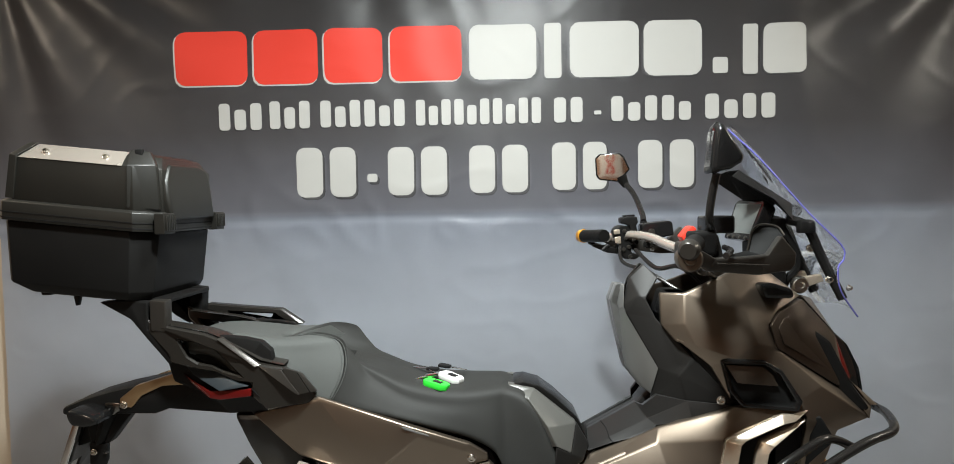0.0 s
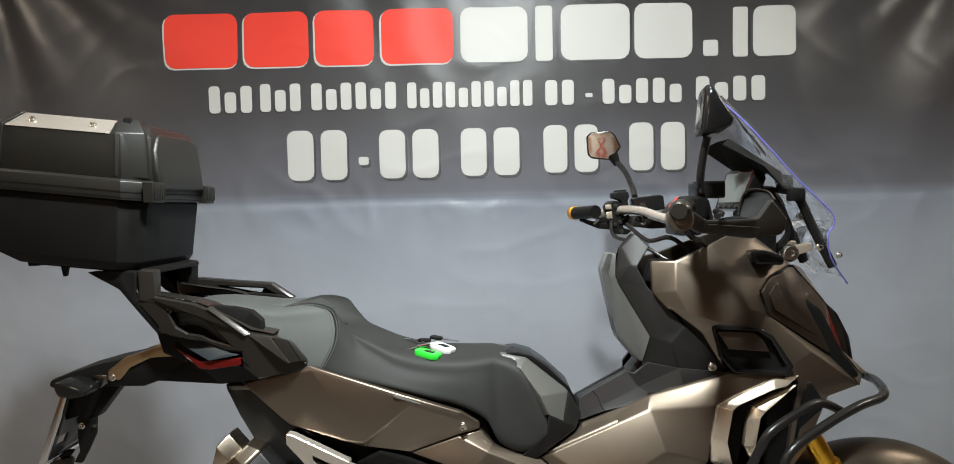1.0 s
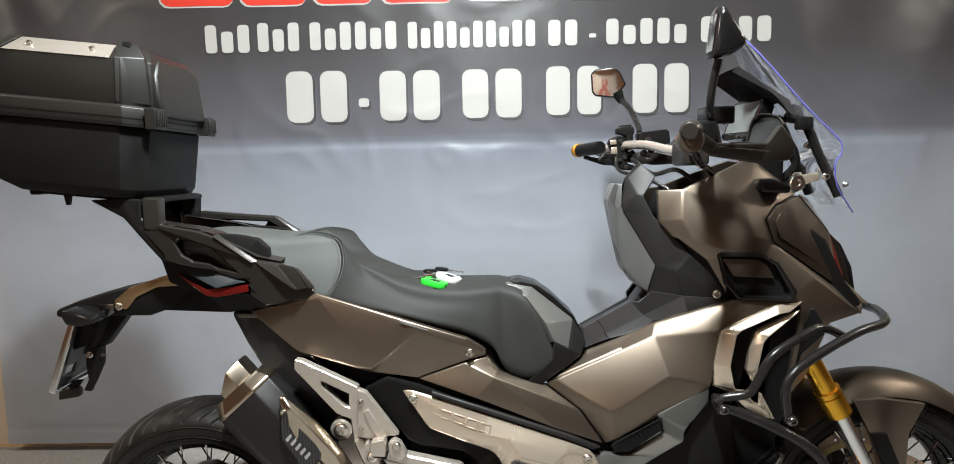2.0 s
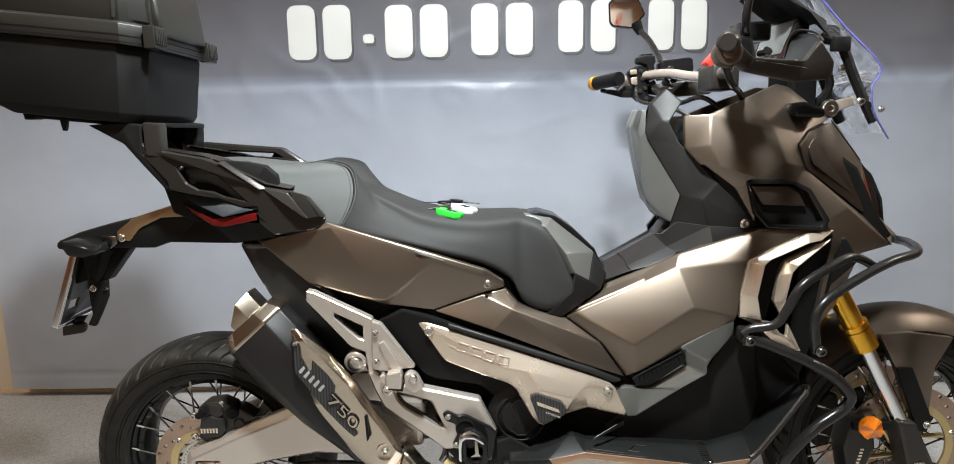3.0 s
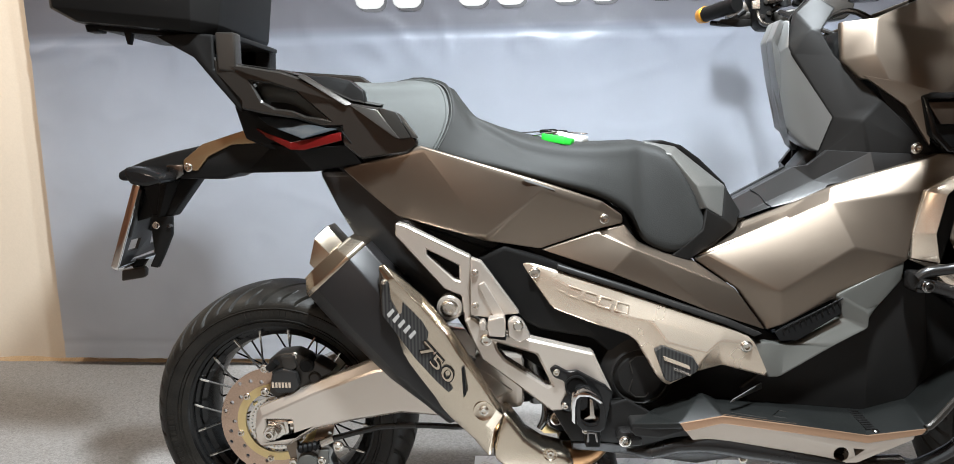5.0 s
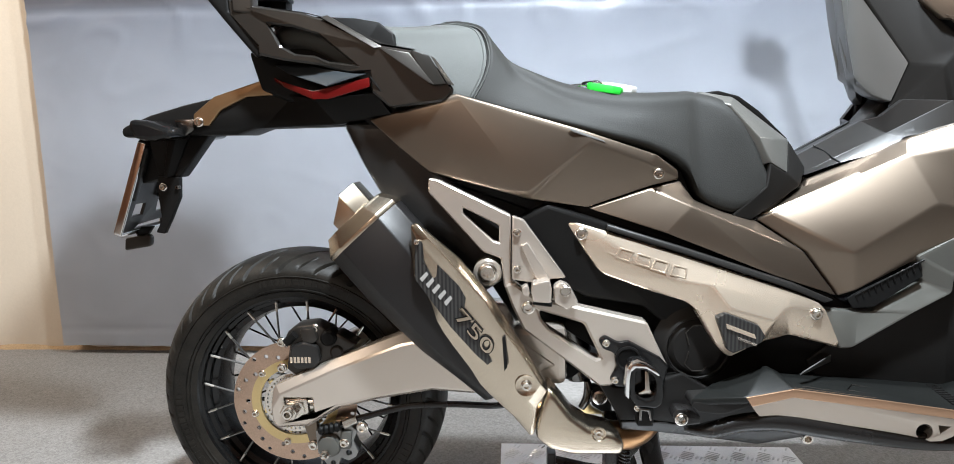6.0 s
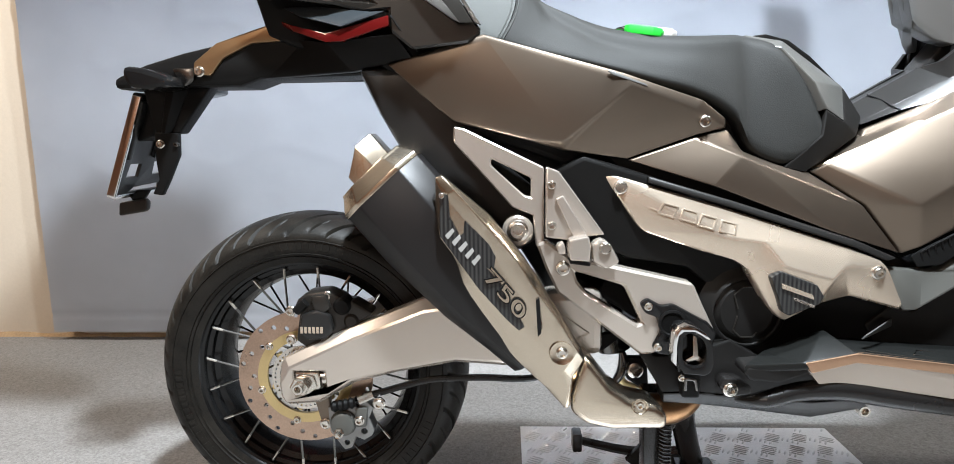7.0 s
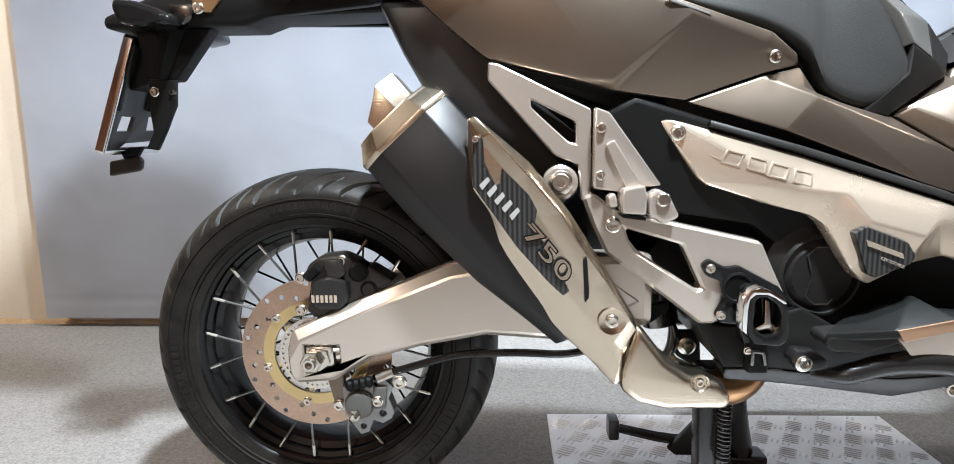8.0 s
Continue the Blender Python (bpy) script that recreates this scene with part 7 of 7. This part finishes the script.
part("grab_rail", prism([(-0.084, 1.004), (-0.054, 1.014), (0.040, 1.005), (0.139, 0.997), (0.199, 0.956), (0.10, 0.952), (-0.02, 0.967)], 0.118, 0.145, 0.004, [[(0.0, 0.990), (0.120, 0.983), (0.152, 0.962), (-0.005, 0.972)]], 1), TAILM, bike, "dark grey grab rail", 20)
TLR = [(-0.063, -0.060, 0.911), (-0.038, -0.075, 0.888), (-0.006, -0.100, 0.875), (0.062, -0.140, 0.854), (0.170, -0.184, 0.871), (0.171, -0.186, 0.856), (0.092, -0.155, 0.839), (0.063, -0.145, 0.840), (-0.001, -0.100, 0.864), (-0.055, -0.060, 0.895)]
pair("tail_lamp", TLR, [[0, 1, 9], [1, 2, 8, 9], [2, 3, 7, 8], [3, 4, 5, 6, 7]], RED, bike, "dark red tail lamp lens", 0.008, 0.001)
pair("tail_lens", [(-0.019, -0.090, 0.904), (0.044, -0.112, 0.900), (0.140, -0.172, 0.879), (0.165, -0.183, 0.877), (0.092, -0.160, 0.860), (0.013, -0.116, 0.886)], [[0, 1, 5], [1, 2, 4, 5], [2, 3, 4]], SMOKE, bike, "smoked grey indicator lens", 0.008, 0.001)
part("tail_core", prism([(-0.07, 0.93), (-0.03, 0.925), (0.02, 0.93), (0.10, 0.945), (0.25, 0.86), (0.18, 0.82), (0.0, 0.84), (-0.05, 0.86)], -0.085, 0.045, 0.008), DARK, bike, "dark tail core")
TLOW = [(-0.326, 0.798), (-0.270, 0.820), (-0.203, 0.838), (-0.134, 0.852), (-0.030, 0.876), (0.014, 0.842), (0.145, 0.844), (0.200, 0.812), (0.115, 0.796), (-0.070, 0.793), (-0.104, 0.781), (-0.204, 0.782), (-0.255, 0.778), (-0.326, 0.780)]
low = part("rear_fender", prism(TLOW, -0.075, 0.035, 0.008), PLASTIC, bike, "black rear fender under the tail")
pair("under_tail", [(-0.03, -0.06, 0.86), (0.06, -0.13, 0.842), (0.176, -0.165, 0.848), (0.20, -0.150, 0.812), (0.10, -0.12, 0.797), (-0.07, -0.07, 0.793)], [[0, 1, 4, 5], [1, 2, 3, 4]], PLASTIC, bike, "black under-tail panel", 0.02, 0.003)
part("panel_joint", tube([(0.172, -0.182, 0.872), (0.190, -0.172, 0.846), (0.210, -0.160, 0.821)], 0.0016, 6, 2), DARK, bike, "dark joint in the tail")
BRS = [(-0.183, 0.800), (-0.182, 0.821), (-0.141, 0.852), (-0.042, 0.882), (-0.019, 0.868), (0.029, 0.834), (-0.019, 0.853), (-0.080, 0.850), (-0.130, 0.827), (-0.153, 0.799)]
plates("fender_brace", BRS, -0.080, -0.06, BRACE, low, "bronze fender brace, warm reflection in its colour", 0.003)
bolt(low, -0.172, -0.081, 0.806, 0.008)
part("subframe_cover", prism([(0.108, 0.800), (0.21, 0.80), (0.30, 0.70), (0.38, 0.60), (0.42, 0.54), (0.34, 0.49), (0.303, 0.50), (0.227, 0.585), (0.179, 0.662), (0.143, 0.726)], -0.135, 0.095, 0.012), SATIN, bike, "black rear subframe cover")
part("subframe_rib", prism([(0.262, 0.70), (0.285, 0.695), (0.40, 0.60), (0.42, 0.55), (0.40, 0.55), (0.33, 0.63)], -0.155, -0.13, 0.006), PLASTIC, bike)
part("inner_fender", prism([(0.20, 0.72), (0.45, 0.66), (0.52, 0.45), (0.46, 0.35), (0.40, 0.45), (0.33, 0.56)], -0.11, 0.07, 0.01), DARK, bike, "dark inner fender above the rear wheel")

# -- number plate holder --
PLH = [(-0.272, 0.706), (-0.229, 0.704), (-0.232, 0.665), (-0.252, 0.624), (-0.268, 0.595), (-0.285, 0.598), (-0.271, 0.624), (-0.274, 0.661)]
holder = part("plate_holder", prism(PLH, -0.058, -0.046, 0.002), PLASTIC, bike, "black number plate holder")
part("holder_arm", prism([(-0.290, 0.782), (-0.168, 0.782), (-0.231, 0.703), (-0.274, 0.703)], -0.052, -0.015, 0.004), PLASTIC, holder, "black arm from the fender to the plate")
part("holder_rib", faceted([(-0.245, -0.058, 0.782), (-0.225, -0.066, 0.782), (-0.205, -0.055, 0.782), (-0.243, -0.053, 0.704), (-0.252, -0.062, 0.704), (-0.262, -0.055, 0.704)], [[0, 1, 4, 5], [1, 2, 3, 4]], 0.006, 0.001), PLASTIC, holder)
part("holder_back", prism([(-0.315, 0.770), (-0.270, 0.775), (-0.285, 0.700), (-0.318, 0.690)], -0.035, 0.02, 0.004), PLASTIC, holder)


def number_plate():
    """An empty holder: a black backing with windows in a bright metal frame."""
    a, b = Vector((-0.303, 0, 0.770)), Vector((-0.368, 0, 0.596))
    long = (b - a).length
    lean = math.degrees(math.atan2(a.x - b.x, a.z - b.z))
    m = Matrix.Translation(a) @ pose(0, 0, 0, 0, lean, 0) @ pose(0, 0, 0, 0, 0, 90)
    back = [(-0.052, -0.003), (0.102, -0.003), (0.102, 0.003 - long), (-0.052, 0.003 - long)]
    w1 = [(-0.029, -0.67 * long), (0.007, -0.67 * long), (0.005, -0.81 * long), (-0.033, -0.81 * long)]
    w2 = [(0.049, -0.66 * long), (0.076, -0.66 * long), (0.088, -0.80 * long), (0.052, -0.80 * long)]
    w3 = [(0.0, -0.92 * long), (0.087, -0.90 * long), (0.093, -0.965 * long), (-0.014, -0.965 * long)]
    plate = prism(back, -0.010, -0.003, 0.001, [w1, w2, w3])
    bmesh.ops.transform(plate, matrix=m, verts=plate.verts)
    part("plate_backing", plate, SATIN, holder, "black plate backing with windows")
    outer = [(-0.058, 0.002), (-0.054, 0.006), (0.104, 0.006), (0.108, 0.002), (0.108, -long), (0.104, -long - 0.004), (-0.054, -long - 0.004), (-0.058, -long)]
    inside = [(-0.051, -0.002), (0.101, -0.002), (0.101, 0.004 - long), (-0.051, 0.004 - long)]
    rim = prism(outer, -0.013, 0.003, 0.002, [inside])
    bmesh.ops.transform(rim, matrix=m, verts=rim.verts)
    part("plate_rim", rim, CHROME, holder, "bright metal frame of the empty plate holder")
    for y0, y1, top, low in ((-0.052, -0.034, 0.03, 0.62), (0.030, 0.038, 0.10, 0.60)):
        rib = prism([(y0, -top * long), (y1, -top * long), (y1 - 0.006, -low * long), (y0 + 0.004, -low * long)], -0.016, -0.009, 0.002)
        bmesh.ops.transform(rib, matrix=m, verts=rib.verts)
        part("backing_rib", rib, SATIN, holder)
    for y in (-0.046, 0.092):
        p = m @ Vector((y, -0.010, -0.014))
        bolt(holder, p.x, p.y, p.z, 0.004, BOLT, (0.94, 0, -0.3))


number_plate()
part("reflector_stem", prism([(-0.377, 0.600), (-0.332, 0.600), (-0.346, 0.581), (-0.366, 0.579)], 0.012, 0.024, 0.002), PLASTIC, holder)
part("lower_reflector", prism([(-0.389, 0.577), (-0.338, 0.585), (-0.333, 0.578), (-0.335, 0.563), (-0.341, 0.559), (-0.392, 0.551)], 0.005, 0.020, 0.004), TAILGREY, holder, "small grey reflector below the plate")
bolt(holder, -0.262, -0.060, 0.686, 0.007, BOLT)
bolt(holder, -0.234, -0.058, 0.685, 0.004, SPOKE)
blk = part("rear_indicator", prism([(-0.270, 0.812), (-0.240, 0.808), (-0.204, 0.796), (-0.198, 0.778), (-0.232, 0.772), (-0.262, 0.776), (-0.272, 0.796)], -0.14, -0.06, 0.010), GLOSSY, bike, "slim black rear indicator")
part("rear_indicator", prism([(-0.270, 0.812), (-0.240, 0.808), (-0.204, 0.796), (-0.198, 0.778), (-0.232, 0.772), (-0.262, 0.776), (-0.272, 0.796)], 0.02, 0.10, 0.010), GLOSSY, bike, "slim black rear indicator")
part("mount_tab", prism([(-0.217, 0.812), (-0.181, 0.813), (-0.181, 0.794), (-0.198, 0.781), (-0.215, 0.804)], -0.084, -0.06, 0.003), SPOKE, blk, "grey indicator mount")

# -- luggage rack --
rack = part("rack", prism([(-0.330, 1.078), (-0.320, 1.086), (-0.10, 1.061), (-0.045, 1.058), (-0.045, 1.048), (-0.10, 1.050), (-0.20, 1.060), (-0.31, 1.072)], -0.10, 0.11, 0.003), PLASTIC, bike, "black luggage rack plate")
ARM = [(-0.195, 1.056), (-0.120, 1.060), (-0.080, 1.056), (-0.082, 0.993), (-0.038, 0.979), (0.005, 0.937), (-0.038, 0.912), (-0.083, 0.966), (-0.122, 1.015)]
part("rack_arm", prism(ARM, -0.125, -0.095, 0.005), PLASTIC, rack)
part("rack_arm", prism(ARM, 0.085, 0.115, 0.005), PLASTIC, rack)
part("rack_post", prism([(-0.075, 1.060), (-0.037, 1.058), (-0.038, 0.985), (-0.075, 0.990)], -0.130, -0.100, 0.004), TAILGREY, rack)
part("rack_post", prism([(-0.120, 1.040), (-0.091, 1.063), (-0.053, 1.059), (-0.057, 0.986), (-0.091, 0.967), (-0.125, 0.987), (-0.150, 1.010)], 0.085, 0.125, 0.003), PLASTIC, rack)
part("rack_hook", prism([(-0.268, 1.072), (-0.252, 1.070), (-0.258, 1.045), (-0.263, 1.045)], -0.10, -0.088, 0.001), PLASTIC, rack)
part("rack_hook", prism([(-0.345, 1.084), (-0.318, 1.082), (-0.320, 1.070), (-0.342, 1.070)], -0.10, -0.07, 0.002), PLASTIC, rack)

settle(EXISTING)

# ---- the top case, clipped on the rack ----
CASE_AT = (-0.20, 0.0, 1.064)
topcase = thing("top_case", "black plastic top case with a metal lid strip", "top case", CASE_AT)
EXISTING = set(bpy.data.objects)


def case_ring(z, x0, x1, y0, y1, c, r=0.018):
    """One level of the case, which is pitched down towards the seat."""
    flat = [(x0 + r, y0), (x1 - c, y0), (x1, y0 + c), (x1, y1 - c), (x1 - c, y1), (x0 + r, y1), (x0, y1 - r), (x0, y0 + r)]
    return [(x, y, z - 0.11 * (x + 0.10)) for x, y in flat]


lower = loft([case_ring(1.058, -0.350, -0.085, -0.136, 0.163, 0.032), case_ring(1.078, -0.389, -0.074, -0.148, 0.174, 0.036), case_ring(1.214, -0.390, -0.056, -0.152, 0.181, 0.044)])
part("case_bottom", soften(lower, 0.002, 15), PLASTIC, topcase, "black textured lower shell")
part("case_gap", loft([case_ring(1.212, -0.386, -0.058, -0.150, 0.179, 0.044), case_ring(1.220, -0.386, -0.058, -0.150, 0.179, 0.044)]), DARK, topcase)
part("case_rim", soften(loft([case_ring(1.217, -0.396, -0.040, -0.161, 0.190, 0.048), case_ring(1.258, -0.394, -0.040, -0.160, 0.189, 0.048), case_ring(1.263, -0.386, -0.045, -0.153, 0.182, 0.046)]), 0.0015, 15), CASEM, topcase, "black rim where lid and shell meet")
lid2 = part("case_lid", soften(loft([case_ring(1.262, -0.380, -0.046, -0.150, 0.178, 0.044), case_ring(1.360, -0.364, -0.046, -0.148, 0.176, 0.044), case_ring(1.386, -0.346, -0.060, -0.118, 0.146, 0.042), case_ring(1.392, -0.320, -0.085, -0.100, 0.128, 0.034)]), 0.002, 12), CASEM, topcase, "black lid with bevelled edges")
STRIPS = [(-0.345, -0.1505, 1.385), (-0.322, -0.112, 1.4165), (-0.118, -0.112, 1.394), (-0.113, -0.1505, 1.3605)]
strip = part("lid_strip", faceted(STRIPS, [[0, 1, 2, 3]], 0.006, 0.001), SILVER, lid2, "brushed aluminium strip on the lid edge")
bolt(strip, -0.293, -0.133, 1.398, 0.006, BOLT, (0, -0.7, 0.7))
bolt(strip, -0.158, -0.133, 1.383, 0.006, BOLT, (0, -0.7, 0.7))
# raised corner ribs beside the strip
part("lid_rib", faceted([(-0.104, -0.154, 1.268), (-0.100, -0.154, 1.362), (-0.112, -0.116, 1.398), (-0.072, -0.108, 1.394), (-0.052, -0.120, 1.362), (-0.048, -0.118, 1.262)], [[0, 1, 4, 5], [1, 2, 3, 4]], 0.012, 0.002), CASEM, lid2, "raised corner rib of the lid")
part("lid_rib", faceted([(-0.376, -0.153, 1.296), (-0.362, -0.152, 1.392), (-0.340, -0.118, 1.420), (-0.322, -0.116, 1.419), (-0.346, -0.152, 1.388), (-0.358, -0.153, 1.294)], [[0, 1, 4, 5], [1, 2, 3, 4]], 0.008, 0.0015), CASEM, lid2, "raised corner rib of the lid")
part("lid_slot", block(-0.098, -0.121, 1.382, -0.082, -0.111, 1.3985, 0.001), DARK, lid2)
for z0 in (1.222, 1.2345):
    part("rim_groove", loft([case_ring(z0, -0.3972, -0.0393, -0.1618, 0.1908, 0.048), case_ring(z0 + 0.0022, -0.3972, -0.0393, -0.1618, 0.1908, 0.048)]), DARK, topcase, "narrow groove round the rim")
# the rounded back pad on the lid's front
PADS = [(-0.094, 1.238), (-0.104, 1.285), (-0.100, 1.325), (-0.082, 1.357), (-0.070, 1.366), (0.069, 1.370), (0.108, 1.362), (0.120, 1.350), (0.122, 1.300), (0.119, 1.240)]
pad_rows = [[(dx - 0.11 * (z - 1.26), 0.008 + (y - 0.008) * k, 1.300 + (z - 1.300) * k) for y, z in PADS] for dx, k in ((-0.058, 1.0), (-0.036, 1.0), (-0.031, 0.96), (-0.030, 0.88))]
part("lid_pad", soften(loft(pad_rows), 0.0015, 20), CASEM, lid2, "raised back pad on the lid")
for y in (-0.118, 0.146):
    latch = part("latch", block(-0.050, y - 0.024, 1.208, -0.026, y + 0.024, 1.254, 0.002), CASEM, topcase, "ribbed black latch")
    for k in range(6):
        part("latch_rib", block(-0.0265, y - 0.021 + k * 0.0076, 1.216, -0.0215, y - 0.0175 + k * 0.0076, 1.250, 0.0008), CASEM, latch)
for x in (-0.335, -0.14):
    part("case_foot", block(x, -0.10, 1.056 - 0.11 * (x + 0.10), x + 0.03, -0.06, 1.070 - 0.11 * (x + 0.10), 0.003), CASEM, topcase)
settle(EXISTING)

# ---- the keys on the seat ----
keys = thing("key_set", "keys with green and white fobs lying on the seat", "keys", (0.57, -0.03, 0.850))
EXISTING = set(bpy.data.objects)


def fob(cx, cy, cz, turn, mat, label):
    bm = bmesh.new()
    outline = [(-0.030, -0.012), (-0.022, -0.019), (0.018, -0.019), (0.030, -0.010), (0.030, 0.010), (0.018, 0.019), (-0.022, 0.019), (-0.030, 0.012)]
    a = [bm.verts.new((x, y, -0.007)) for x, y in outline]
    b = [bm.verts.new((x, y, 0.007)) for x, y in outline]
    bm.faces.new(a[::-1])
    bm.faces.new(b)
    for i in range(8):
        bm.faces.new((a[i], a[(i + 1) % 8], b[(i + 1) % 8], b[i]))
    soften(bm, 0.0022)
    m = pose(cx, cy, cz, -4, 10, turn)
    bmesh.ops.transform(bm, matrix=m, verts=bm.verts)
    f = part("fob", bm, mat, keys, label)
    bm = block(-0.010, -0.010, 0.006, 0.014, 0.010, 0.0078, 0.001)
    bmesh.ops.transform(bm, matrix=m, verts=bm.verts)
    pad = part("button_pad", bm, DARK, f)
    for px in (-0.004, 0.007):
        bm = block(px - 0.003, -0.004, 0.0076, px + 0.003, 0.004, 0.0084, 0.0005)
        bmesh.ops.transform(bm, matrix=m, verts=bm.verts)
        part("button", bm, SPOKE, pad)


fob(0.566, -0.092, 0.8515, -22, GREEN, "green silicone key fob")
fob(0.597, -0.050, 0.8555, -34, WHITEP, "white silicone key fob")
part("key_ring", lathe([(0.011, -0.001), (0.013, 0), (0.011, 0.001), (0.010, 0), (0.011, -0.001)], (0.556, -0.035, 0.868), (0.2, 0.1, 1), 24), CHROME, keys, "steel split ring")


def key(root, tip, head):
    """A flat steel blade with a notched edge, and its head."""
    root, tip = Vector(root), Vector(tip)
    d = (tip - root).normalized()
    side = d.cross(Vector((0, 0, 1))).normalized()
    up = side.cross(d)
    long = (tip - root).length
    edge = [(0, -0.004), (long * 0.35, -0.004), (long * 0.42, -0.0025), (long * 0.55, -0.0035), (long * 0.66, -0.002), (long * 0.8, -0.0032), (long, 0), (long * 0.92, 0.004), (0, 0.004)]
    bm = prism(edge, -0.0011, 0.0011, 0.0003)
    frame_m = Matrix.Translation(root) @ Matrix((d, up, side)).transposed().to_4x4()
    bmesh.ops.transform(bm, matrix=frame_m, verts=bm.verts)
    blade = part("key", bm, CHROME, keys, "steel key with a cut blade")
    bm = prism([(-0.030, -0.006), (-0.026, -0.011), (-0.006, -0.010), (0.002, -0.006), (0.002, 0.006), (-0.006, 0.010), (-0.026, 0.011), (-0.030, 0.006)], -0.0035, 0.0035, 0.002)
    bmesh.ops.transform(bm, matrix=frame_m, verts=bm.verts)
    part("key_head", bm, head, blade)


key((0.538, -0.012, 0.868), (0.498, 0.010, 0.866), DARK)
key((0.540, -0.060, 0.862), (0.505, -0.080, 0.858), CHROME)
key((0.590, 0.010, 0.866), (0.632, -0.004, 0.862), DARK)
settle(EXISTING)
